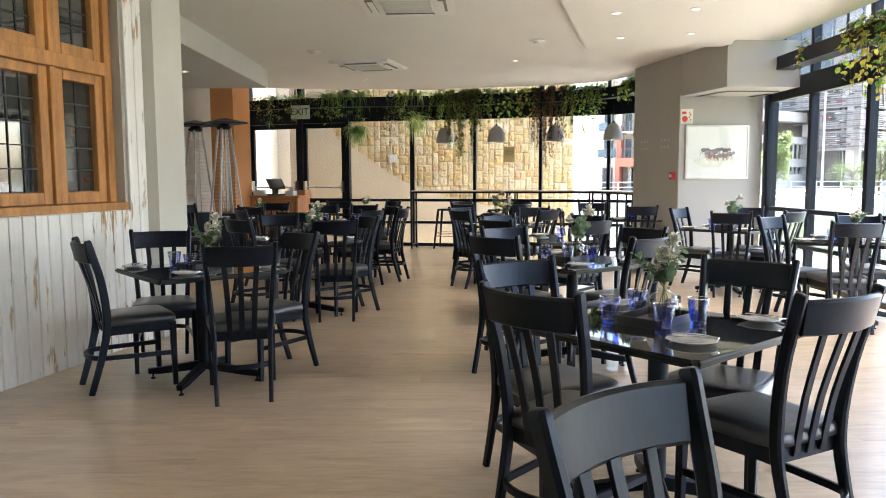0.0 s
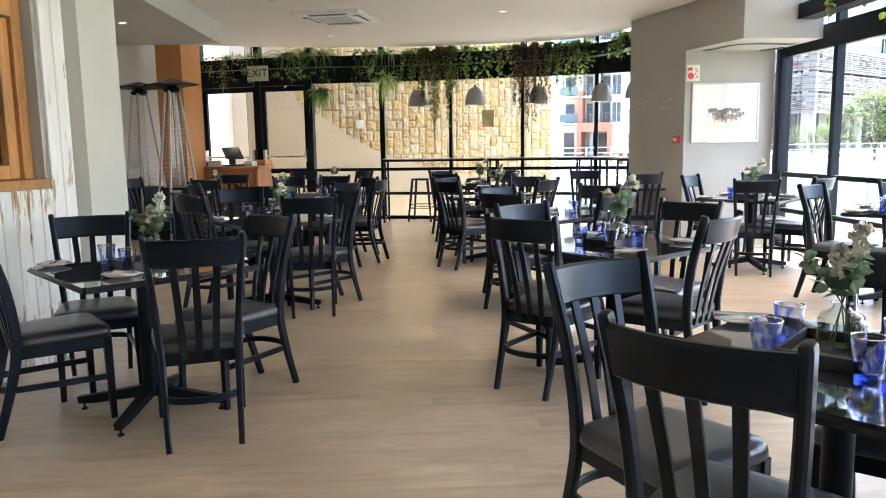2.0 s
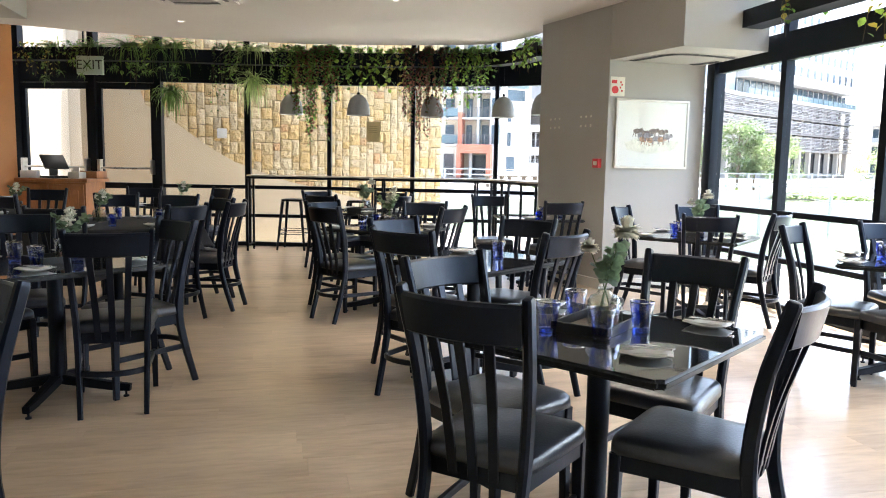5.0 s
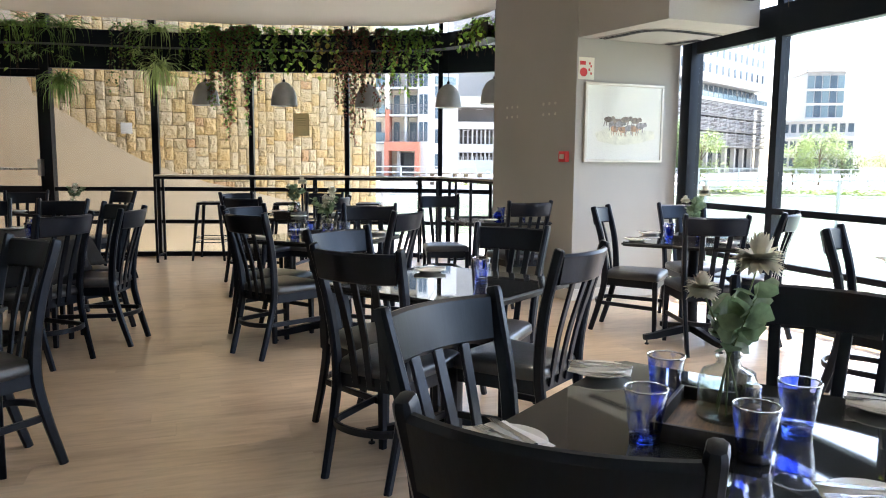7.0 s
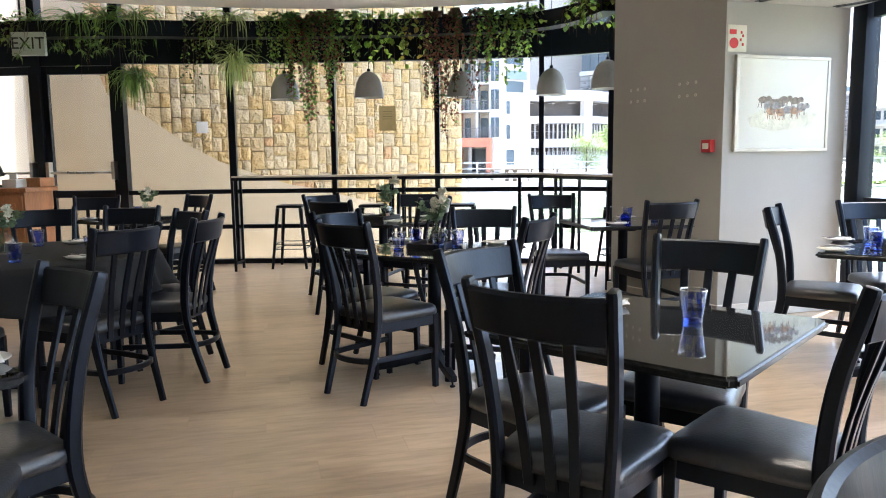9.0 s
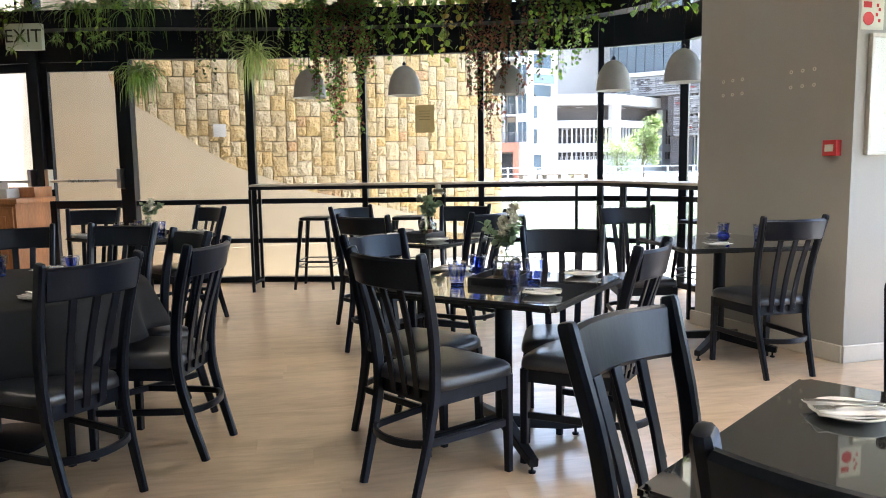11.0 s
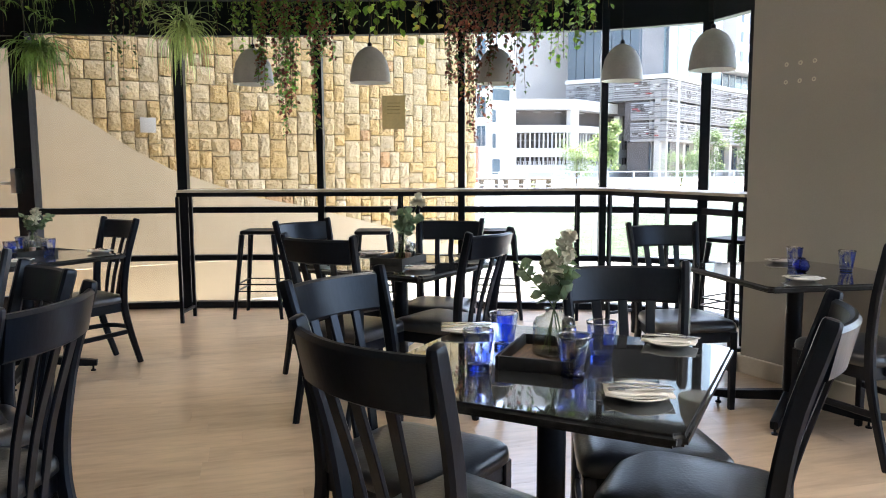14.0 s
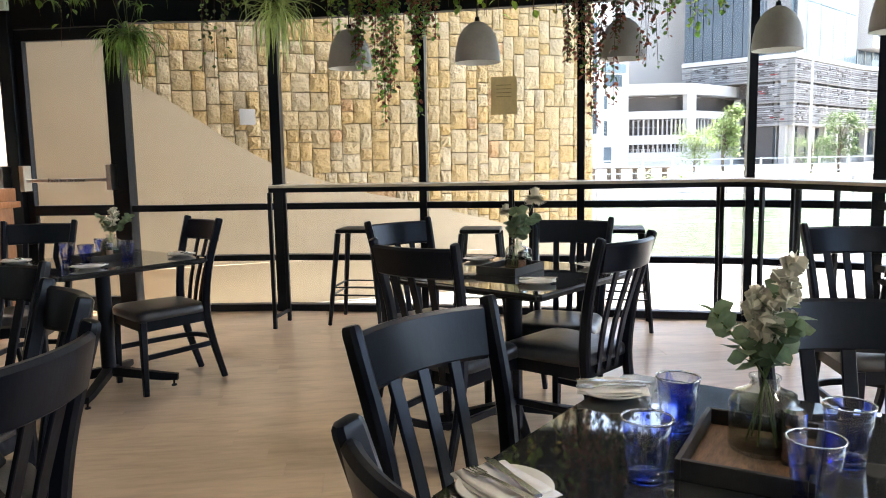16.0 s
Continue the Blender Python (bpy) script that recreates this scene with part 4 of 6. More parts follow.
def counter(front, posts, label):
    """A high drinks ledge on slim black steel legs, its front edge along a line."""
    t = thing("bar_counter", label, "bar counter", "bar counters")
    line = smooth_line([(*p, 0) for p in front], 6)
    off = []
    for i, p in enumerate(line):
        d = (line[min(i + 1, len(line) - 1)] - line[max(i - 1, 0)]).normalized()
        off.append(p + Vector((-d.y, d.x, 0)) * 0.36)
    bm = prism(bmesh.new(), [(p.x, p.y) for p in line] + [(p.x, p.y) for p in reversed(off)], 1.096, 1.115)
    part("counter_top", bm, PALE_TOP, t, "thin pale laminate top")
    bm = bmesh.new()
    sweep(bm, [p.lerp(q, 0.06) + Vector((0, 0, 1.078)) for p, q in zip(line, off)], rect(0.03, 0.034))
    part("edge_rail", bm, BLACK_METAL, t)
    for f in posts:
        i = f * (len(line) - 1)
        p, q = line[int(i)], off[int(i)]
        d = (q - p).normalized()
        side = Vector((-d.y, d.x, 0))
        for u in (0.025, 0.33):
            c = p + d * u
            bm = bmesh.new()
            sweep(bm, [c, c + Vector((0, 0, 1.06))], rect(0.028, 0.028, 0.002), up=tuple(d))
            part("leg", bm, BLACK_METAL, t)
        bm = bmesh.new()
        sweep(bm, [p + d * 0.042 + Vector((0, 0, 0.09)), p + d * 0.314 + Vector((0, 0, 0.09))], rect(0.022, 0.022))
        part("brace", bm, BLACK_METAL, t)
    return t


counter([(-0.6, 13.97), (0.3, 13.72), (1.17, 13.47), (2.0, 13.28), (2.7, 13.12), (2.84, 12.65), (2.92, 12.15), (2.98, 11.53)], (0.01, 0.286, 0.31, 0.565, 0.64, 0.73, 0.98), "long narrow drinks counter with pale top along the glass")


def make_stool():
    t = thing("bar_stool", "backless black metal bar stool at the drinks counter", "bar stool", "bar stools")
    bm = boxes((-0.155, -0.155, 0.725, 0.155, 0.155, 0.76), bevel=0.015)
    part("seat", bm, BLACK_METAL, t)
    cs = [(1, 1), (-1, 1), (-1, -1), (1, -1)]
    for sx, sy in cs:
        bm = bmesh.new()
        sweep(bm, [(sx * 0.205, sy * 0.205, 0), (sx * 0.137, sy * 0.137, 0.724)], rect(0.034, 0.034, 0.006), up=(sx, sy, 0), scales=(0.75, 1.2))
        part("leg", bm, BLACK_METAL, t)
    for (ax, ay), (bx, by) in zip(cs, cs[1:] + cs[:1]):
        for z in (0.24, 0.3):
            r = lerp(0.205, 0.137, z / 0.724)
            bm = bmesh.new()
            sweep(bm, [(ax * r, ay * r, z), (bx * r, by * r, z)], rect(0.016, 0.01))
            part("foot_rest", bm, BLACK_METAL, t)
    return t


stool = make_stool()
stool.matrix_basis = pose(0.08, 14.18, 0, 0, 0, -16)
for x, y, a in ((1.02, 13.87, -14), (2.05, 13.58, -18), (3.5, 12.3, 20)):
    copy_thing(stool, pose(x, y, 0, 0, 0, a))


def make_pendant():
    t = thing("pendant_lamp", "pale concrete dome pendant lamp on a thin cord", "pendant lamp", "dome pendants")
    prof = [(0.17, 0.0), (0.172, 0.012), (0.165, 0.09), (0.145, 0.18), (0.105, 0.25), (0.055, 0.29), (0.02, 0.302)]
    part("shade", lathe(bmesh.new(), prof + [(0.002, 0.304)], 36, close=False), CONCRETE, t, smooth=True)
    part("liner", lathe(bmesh.new(), [(0.169, 0.001), (0.157, 0.09), (0.137, 0.178), (0.098, 0.243), (0.05, 0.28), (0.002, 0.288)], 36, close=False), WHITE_INNER, t, "white enamel inside", smooth=True)
    part("cap", lathe(bmesh.new(), [(0.02, 0.3045), (0.018, 0.33), (0.006, 0.34)], 16), BLACK_METAL, t)
    part("cord", lathe(bmesh.new(), [(0.004, 0.3405), (0.004, 1.88)], 8), BLACK_METAL, t)
    part("bulb", lathe(bmesh.new(), [(0.003, 0.06), (0.025, 0.075), (0.034, 0.105), (0.025, 0.14), (0.015, 0.17), (0.015, 0.25)], 16), WHITE_INNER, t)
    return t


pend = make_pendant()
pend.matrix_basis = pose(0.05, 14.2, 2.01)
for x, y in ((1.01, 13.88), (2.08, 13.71), (3.05, 13.28), (3.38, 12.5)):
    copy_thing(pend, pose(x, y, 2.01))

# ---- troughs ----
TROUGH = smooth_line([(-4.2, 15.15, 0), (-2.9, 14.72, 0), (-1.9, 14.45, 0), (-0.6, 14.32, 0), (0.63, 14.05, 0), (1.86, 13.68, 0), (2.75, 13.25, 0), (3.14, 12.65, 0), (3.2, 12.05, 0)], 6)


def make_trough(line, z0, z1, label):
    t = thing("planter_trough", label, "planter", "planter troughs")
    for u, n in ((-0.1, "side_plate"), (0.1, "side_plate")):
        bm = bmesh.new()
        pts = []
        for i, p in enumerate(line):
            d = (line[min(i + 1, len(line) - 1)] - line[max(i - 1, 0)]).normalized()
            pts.append(p + Vector((-d.y, d.x, 0)) * u + Vector((0, 0, (z0 + z1) / 2)))
        sweep(bm, pts, [(-0.005, -(z1 - z0) / 2), (0.005, -(z1 - z0) / 2), (0.005, (z1 - z0) / 2), (-0.005, (z1 - z0) / 2)])
        part(n, bm, BLACK_METAL, t)
    bm = bmesh.new()
    sweep(bm, [p + Vector((0, 0, z0 + 0.006)) for p in line], rect(0.188, 0.01))
    part("base_plate", bm, BLACK_METAL, t)
    bm = bmesh.new()
    sweep(bm, [p + Vector((0, 0, z1 - 0.06)) for p in line], rect(0.186, 0.03))
    part("soil", bm, SOIL, t, "dark potting soil")
    k = max(2, len(line) // 8)
    for i in range(0, len(line), k):
        bm = bmesh.new()
        sweep(bm, [line[i] + Vector((0, 0, z1 - 0.04)), line[i] + Vector((0, 0, 3.9))], rect(0.02, 0.02), up=(0, 1, 0))
        part("hanger", bm, BLACK_METAL, t)
    return t


SOIL = material("potting_soil", (0.03, 0.022, 0.016), 0.9, vary=0.3, scale=40, bump=0.004)
make_trough(TROUGH, 2.72, 2.9, "long curved black steel planter trough hung below the roof")
SIDE_TROUGH = [Vector((4.2, 9.2 - 0.7 * i, 0)) for i in range(18)]
make_trough(SIDE_TROUGH, 2.64, 2.8, "straight black steel planter trough along the side glazing")

# ---- exit sign, call point, fire sign, picture, anchors ----
SIGN_GREEN = material("pale_green_sign", (0.5, 0.6, 0.52), 0.4, vary=0.03)
SIGN_WHITE = material("sign_white", (0.72, 0.71, 0.62), 0.5, vary=0.03)
SIGN_RED = material("sign_red", (0.55, 0.03, 0.035), 0.4, vary=0.06)
INK = material("dark_ink", (0.02, 0.03, 0.025), 0.6)


def lettering(body, size, m, mat, parent):
    cu = bpy.data.curves.new("letters", "FONT")
    cu.body, cu.size, cu.extrude, cu.align_x, cu.align_y = body, size, 0.0015, "CENTER", "CENTER"
    cu.materials.append(mat)
    ob = new("lettering", cu)
    ob.parent = parent
    ob.matrix_basis = m
    return ob


ex = thing("exit_sign", "pale green exit sign with dark letters above the doors", "exit sign")
part("case", boxes((-0.2, -0.03, -0.14, 0.2, 0.03, 0.14), bevel=0.006), SIGN_GREEN, ex)
lettering("EXIT", 0.2, pose(0, -0.032, 0, 90, 0, 0), INK, ex)
part("bracket", boxes((-0.15, -0.008, 0.141, -0.13, 0.008, 0.16), (0.13, -0.008, 0.141, 0.15, 0.008, 0.16)), BLACK_METAL, ex)
ex.matrix_basis = pose(-2.77, 14.52, 2.635, 0, 0, -12) @ Matrix.Diagonal((0.93, 1, 0.93, 1))

LIT = math.degrees(math.atan2(0.08, 1.17))
WP = lambda u, z, out=0.0: Matrix.Translation((3.25 + 1.17 * u / 1.1727 + 0.068 * out, 10.2 + 0.08 * u / 1.1727 - 0.9977 * out, z)) @ pose(0, 0, 0, 0, 0, LIT)
sg = thing("fire_sign", "white fire alarm sign with red symbols on the grey wall", "sign")
part("board", boxes((-0.085, -0.004, -0.1, 0.085, 0.0, 0.1), bevel=0.001), SIGN_WHITE, sg)
bm = lathe(bmesh.new(), [(0.04, 0), (0.04, 0.002)], 24)
bmesh.ops.transform(bm, matrix=pose(-0.03, -0.0042, -0.035, 90), verts=bm.verts)
part("symbol", bm, SIGN_RED, sg)
part("symbol", boxes((-0.07, -0.0062, 0.03, -0.01, -0.0042, 0.065)), SIGN_RED, sg)
for dx, dz in ((0.03, -0.01), (0.05, 0.02), (0.05, -0.045), (0.035, 0.045)):
    part("flame_mark", boxes((dx - 0.008, -0.0062, dz - 0.01, dx + 0.008, -0.0042, dz + 0.01)), SIGN_RED, sg)
sg.matrix_basis = WP(0.1, 2.17)
pc = thing("framed_picture", "pale framed picture of dark running shapes behind glass", "picture")
part("backing", boxes((-0.44, -0.02, -0.36, 0.44, -0.002, 0.36)), SIGN_WHITE, pc)
for x0, z0, x1, z1 in ((-0.445, -0.368, 0.445, -0.343), (-0.445, 0.343, 0.445, 0.368), (-0.445, -0.3425, -0.42, 0.3425), (0.42, -0.3425, 0.445, 0.3425)):
    part("frame", boxes((x0, -0.032, z0, x1, -0.001, z1), bevel=0.004), material("silver_frame", (0.6, 0.57, 0.5), 0.35, metal=0.3) if "silver_frame" not in bpy.data.materials else bpy.data.materials["silver_frame"], pc, "thin champagne frame")
PAPER = material("picture_paper", (0.8, 0.8, 0.76), 0.7, vary=0.04, scale=4, second=(0.78, 0.79, 0.7))
part("print", boxes((-0.42, -0.0235, -0.34, 0.42, -0.0205, 0.34)), PAPER, pc, "pale painted ground")
rnd = random.Random(5)
green = bmesh.new()
green.faces.new([green.verts.new((x, -0.0241, z)) for x, z in ((-0.3, -0.17), (-0.08, -0.21), (0.15, -0.19), (0.36, -0.14), (0.34, -0.07), (0.1, -0.05), (-0.2, -0.05), (-0.33, -0.1))])
part("painted_ground", green, material("faded_green_wash", (0.74, 0.74, 0.62), 0.8, vary=0.12, scale=12), pc, "faded green painted grass")
UMBER = [material("umber_ink", (0.2, 0.16, 0.13), 0.8, vary=0.4, scale=40), material("sienna_ink", (0.36, 0.22, 0.14), 0.8, vary=0.4, scale=40), material("slate_ink", (0.26, 0.25, 0.25), 0.8, vary=0.4, scale=40)]
for k in range(11):
    bm = bmesh.new()
    cx, cz = -0.19 + k * 0.036 + rnd.uniform(-0.02, 0.02), 0.02 - 0.045 * (k % 3) + rnd.uniform(-0.02, 0.02)
    y = -0.0244 - k * 0.0001
    bm.faces.new([bm.verts.new((cx + 0.05 * math.cos(a) * rnd.uniform(0.85, 1.1), y, cz + 0.03 * math.sin(a) * rnd.uniform(0.8, 1.1))) for a in [i * 0.5236 for i in range(12)]])
    bm.faces.new([bm.verts.new((cx + dx, y - 0.00004, cz + dz)) for dx, dz in ((0.03, 0.0), (0.055, -0.012), (0.075, -0.004), (0.078, 0.016), (0.06, 0.034), (0.035, 0.03))])
    for dx in (-0.036, -0.024, 0.02, 0.032):
        sk = rnd.uniform(-0.015, 0.015)
        bm.faces.new([bm.verts.new((cx + dx + ex, y - 0.00002, cz + ez)) for ex, ez in ((-0.004, -0.01), (0.004, -0.01), (sk + 0.003, -0.062), (sk - 0.003, -0.062))])
    part("painted_shape", bm, UMBER[(k * 2) % 3], pc, "brown painted running shape")
gl = part("glazing", boxes((-0.42, -0.0285, -0.34, 0.42, -0.0265, 0.34)), PICTURE_GLASS, pc)
gl.visible_shadow = False
pc.matrix_basis = WP(0.53, 1.68)
DARKN = math.degrees(math.atan2(-1.28, 0.29))
WD2 = lambda u, z, out=0.0: Matrix.Translation((2.96 + 0.29 * u / 1.3124 - 0.975 * out, 11.48 - 1.28 * u / 1.3124 - 0.221 * out, z)) @ pose(0, 0, 0, 0, 0, DARKN)
cp = thing("fire_call_point", "small red fire alarm call point on the grey wall", "alarm button")
part("box", boxes((-0.05, -0.05, -0.05, 0.05, -0.001, 0.05), bevel=0.006), SIGN_RED, cp)
part("window", boxes((-0.03, -0.053, -0.022, 0.03, -0.0505, 0.022)), SIGN_WHITE, cp, "white press panel")
cp.matrix_basis = WD2(1.19, 1.36)
for u0 in (0.24, 0.84):
    for i in range(3):
        for j in range(2):
            an = thing("wall_anchor", "small pale plug hole in the grey wall", "wall plug", "wall plugs")
            bm = lathe(bmesh.new(), [(0.006, 0), (0.013, 0), (0.013, 0.003), (0.006, 0.003)], 12, close=False)
            bmesh.ops.transform(bm, matrix=pose(0, 0, 0, 90), verts=bm.verts)
            part("ring", bm, SIGN_WHITE, an)
            an.matrix_basis = WD2(u0 + i * 0.09, 1.87 - j * 0.1)

# notes on glass and stone
nt = thing("notice", "ochre paper notice stuck to the glass", "notice")
part("sheet", boxes((-0.105, -0.003, -0.15, 0.105, 0.0, 0.15)), material("ochre_paper", (0.78, 0.64, 0.33), 0.8, vary=0.06), nt)
for k in range(4):
    part("line_of_print", boxes((-0.06, -0.0045, 0.08 - k * 0.03, 0.06, -0.0032, 0.086 - k * 0.03)), material("ochre_ink", (0.45, 0.34, 0.15), 0.8) if k == 0 else bpy.data.materials["ochre_ink"], nt)
nt.matrix_basis = pose(1.27, 14.19, 1.79, 0, 0, -18)

# ---- heaters and cash desk ----
GALV = material("galvanised_steel", (0.5, 0.5, 0.5), 0.35, metal=1.0, vary=0.1, scale=10)
TUBE = clear("heater_tube_glass", (0.9, 0.9, 0.9), 0.05)


def make_heater():
    t = thing("patio_heater", "tall pyramid patio heater with glass tube and steel posts", "patio heater", "patio heaters")
    bm = bmesh.new()
    lo = [(-0.24, -0.24), (0.24, -0.24), (0.24, 0.24), (-0.24, 0.24)]
    a = [bm.verts.new((x, y, 0.03)) for x, y in lo]
    b = [bm.verts.new((x * 0.78, y * 0.78, 0.8)) for x, y in lo]
    bm.faces.new(a[::-1]); bm.faces.new(b)
    for i in range(4):
        j = (i + 1) % 4
        bm.faces.new((a[i], a[j], b[j], b[i]))
    part("base_cabinet", bm, BLACK_METAL, t)
    for sx, sy in ((1, 1), (-1, 1), (-1, -1), (1, -1)):
        bm = bmesh.new()
        sweep(bm, [(sx * 0.255, sy * 0.255, 0), (sx * 0.07, sy * 0.07, 2.14)], rect(0.03, 0.03, 0.003), up=(sx, sy, 0))
        part("post", bm, GALV, t)
    part("flame_tube", lathe(bmesh.new(), [(0.05, 0.81), (0.05, 2.12)], 20), TUBE, t)
    for z in [0.9 + 0.06 * i for i in range(20)]:
        r = lerp(0.185, 0.085, (z - 0.8) / 1.34) * 0.96
        bm = bmesh.new()
        for (ax, ay), (bx, by) in zip(((1, 1), (-1, 1), (-1, -1), (1, -1)), ((-1, 1), (-1, -1), (1, -1), (1, 1))):
            sweep(bm, [(ax * r, ay * r, z), (bx * r, by * r, z)], rect(0.003, 0.003))
        part("guard_wire", bm, GALV, t)
    bm = bmesh.new()
    a = [bm.verts.new((x * 1.15, y * 1.15, 2.21)) for x, y in lo]
    b = [bm.verts.new((x * 1.15, y * 1.15, 2.23)) for x, y in lo]
    c = bm.verts.new((0, 0, 2.31))
    bm.faces.new(a[::-1])
    for i in range(4):
        j = (i + 1) % 4
        bm.faces.new((a[i], a[j], b[j], b[i])); bm.faces.new((b[i], b[j], c))
    part("cap", bm, BLACK_METAL, t, "flat black reflector cap")
    part("burner", lathe(bmesh.new(), [(0.1, 2.12), (0.12, 2.16), (0.06, 2.21)], 20), BLACK_METAL, t)
    return t


ht = make_heater()
ht.matrix_basis = pose(-3.45, 11.75, 0, 0, 0, 40)
copy_thing(ht, pose(-4.05, 12.2, 0, 0, 0, 52))

CHERRY = material("orange_brown_wood", (0.36, 0.15, 0.055), 0.4, vary=0.2, scale=4, stretch=(1, 1, 0.25), bump=0.0003)
dk = thing("cash_desk", "orange-brown wooden cash desk cabinet with panelled doors", "cabinet")
part("body", boxes((-0.5, -0.28, 0, 0.5, 0.28, 0.98)), CHERRY, dk)
part("desk_top", boxes((-0.54, -0.32, 0.982, 0.54, 0.32, 1.03), bevel=0.008), CHERRY, dk)
part("upstand", boxes((0.2, 0.0, 1.032, 0.52, 0.3, 1.13), bevel=0.005), CHERRY, dk)
for x0, x1 in ((-0.48, -0.01), (0.01, 0.48)):
    d = part("door", boxes((x0, -0.3, 0.08, x1, -0.281, 0.95), bevel=0.003), CHERRY, dk)
    part("panel", boxes((x0 + 0.07, -0.307, 0.16, x1 - 0.07, -0.3005, 0.87), bevel=0.003), CHERRY, d)
    part("handle", lathe(bmesh.new(), [(0.012, 0.0), (0.014, 0.01)], 10, x0 + 0.04 if x0 > 0 else x1 - 0.04, -0.31), STEEL, d)
dk.matrix_basis = pose(-3.12, 14.1, 0, 0, 0, -14)
ps = thing("till_screen", "black touch screen till on the cash desk", "cash register")
part("stand", boxes((-0.14, -0.12, 0, 0.14, 0.14, 0.03), (-0.05, 0.0, 0.031, 0.05, 0.06, 0.16), bevel=0.005), CAP, ps)
bm = boxes((-0.16, -0.015, -0.125, 0.16, 0.015, 0.125), bevel=0.006)
bmesh.ops.transform(bm, matrix=pose(0, 0.0, 0.22, -42), verts=bm.verts)
part("screen", bm, CAP, ps, "tilted black screen")
ps.matrix_basis = pose(-3.18, 14.08, 1.031, 0, 0, 40)
pr = thing("receipt_printer", "grey receipt printer on the cash desk", "printer")
part("body", boxes((-0.08, -0.1, 0, 0.08, 0.1, 0.09), bevel=0.012), GREY_PLASTIC, pr)
part("paper_roll", boxes((-0.04, -0.02, 0.091, 0.04, 0.0, 0.15)), LINEN, pr)
pr.matrix_basis = pose(-2.86, 13.94, 1.031, 0, 0, -14)
pb = thing("paper_stack", "pale stack of papers on the cash desk", "papers")
part("paper_block", boxes((-0.1, -0.13, 0, 0.1, 0.13, 0.1), bevel=0.004), LINEN, pb)
pb.matrix_basis = pose(-3.5, 14.12, 1.031, 0, 0, 5)


# ---- hanging plants ----
IVY = material("ivy_leaf", (0.105, 0.19, 0.045), 0.45, vary=0.35, scale=9)
IVY_LIGHT = material("young_pothos_leaf", (0.2, 0.3, 0.06), 0.4, vary=0.3, scale=9)
IVY_RED = material("reddish_ivy_leaf", (0.15, 0.06, 0.04), 0.5, vary=0.4, scale=9)
IVY_DARK = material("dark_ivy_leaf", (0.06, 0.09, 0.03), 0.5, vary=0.35, scale=9)
SPIDER = material("spider_plant_leaf", (0.12, 0.2, 0.06), 0.5, vary=0.25, scale=12)
SPIDER_PALE = material("pale_spider_leaf", (0.3, 0.38, 0.16), 0.5, vary=0.2, scale=12)
VINE = material("brown_vine", (0.08, 0.05, 0.025), 0.7, vary=0.3)
YELLOW = material("yellowed_leaf", (0.3, 0.25, 0.06), 0.5, vary=0.2, scale=9)

for m_ in (IVY, IVY_LIGHT, IVY_RED, IVY_DARK, SPIDER, SPIDER_PALE, YELLOW):
    leafy(m_)


def ivy(x, y, z, width, drop, leaves, size, mat, seed, label, mat2=None, along=(1, 0)):
    """Trailing stems that spill over the trough's lip, set with leaves all the way down."""
    rnd = random.Random(seed)
    t = thing("hanging_ivy", label, "hanging plant", "hanging plants")
    st, lf, l2 = bmesh.new(), bmesh.new(), bmesh.new()
    ax = Vector((along[0], along[1], 0)).normalized()
    ay = Vector((ax.y, -ax.x, 0))
    stems = max(4, int(width * 34))
    per = max(5, leaves // stems)
    for k in range(stems):
        u = (k + rnd.uniform(0, 1)) / stems - 0.5
        length = drop * (1 - (abs(u) * 1.5) ** 2 * 0.6) * rnd.choice((0.45, 0.6, 0.8, 0.95, 1.0)) * rnd.uniform(0.85, 1.1)
        side = rnd.choice((-1, 1, 1))
        p = ax * u * width + Vector((0, 0, 0.02))
        pts = [p + Vector((0, 0, -0.03)), p + ay * side * 0.07 + Vector((0, 0, rnd.uniform(0.04, 0.12)))]
        q = p + ay * side * rnd.uniform(0.12, 0.17)
        sw = ax * rnd.uniform(-0.08, 0.08)
        pts += [q + Vector((0, 0, -0.05)), q + sw * 0.6 + Vector((0, 0, -0.5 * length)), q + sw + ay * rnd.uniform(-0.04, 0.04) + Vector((0, 0, -length))]
        line = smooth_line([tuple(v) for v in pts], 5)
        sweep(st, line, ring(0.0022, 4), up=(0.4, 0.8, 0.3))
        for i in range(per):
            f = i / per * (len(line) - 1.01)
            c = line[int(f)].lerp(line[int(f) + 1], f % 1)
            a = rnd.uniform(0, 6.283)
            d = Vector((math.cos(a), math.sin(a), rnd.uniform(-0.9, 0.3)))
            s = size * rnd.uniform(0.6, 1.25)
            tgt = l2 if (mat2 and rnd.random() < 0.35) else lf
            foot = c + d.normalized() * size * 0.35
            leaf(tgt, foot, d + Vector((0, 0, -0.3)), Vector((rnd.uniform(-0.4, 0.4), rnd.uniform(-0.4, 0.4), 1)), s, s * 0.85, 0.25)
    part("vine", st, VINE, t)
    part("foliage", lf, mat, t, smooth=True)
    if mat2:
        part("young_foliage", l2, mat2, t, "lighter young leaves", smooth=True)
    else:
        l2.free()
    t.matrix_basis = pose(x, y, z)
    return t


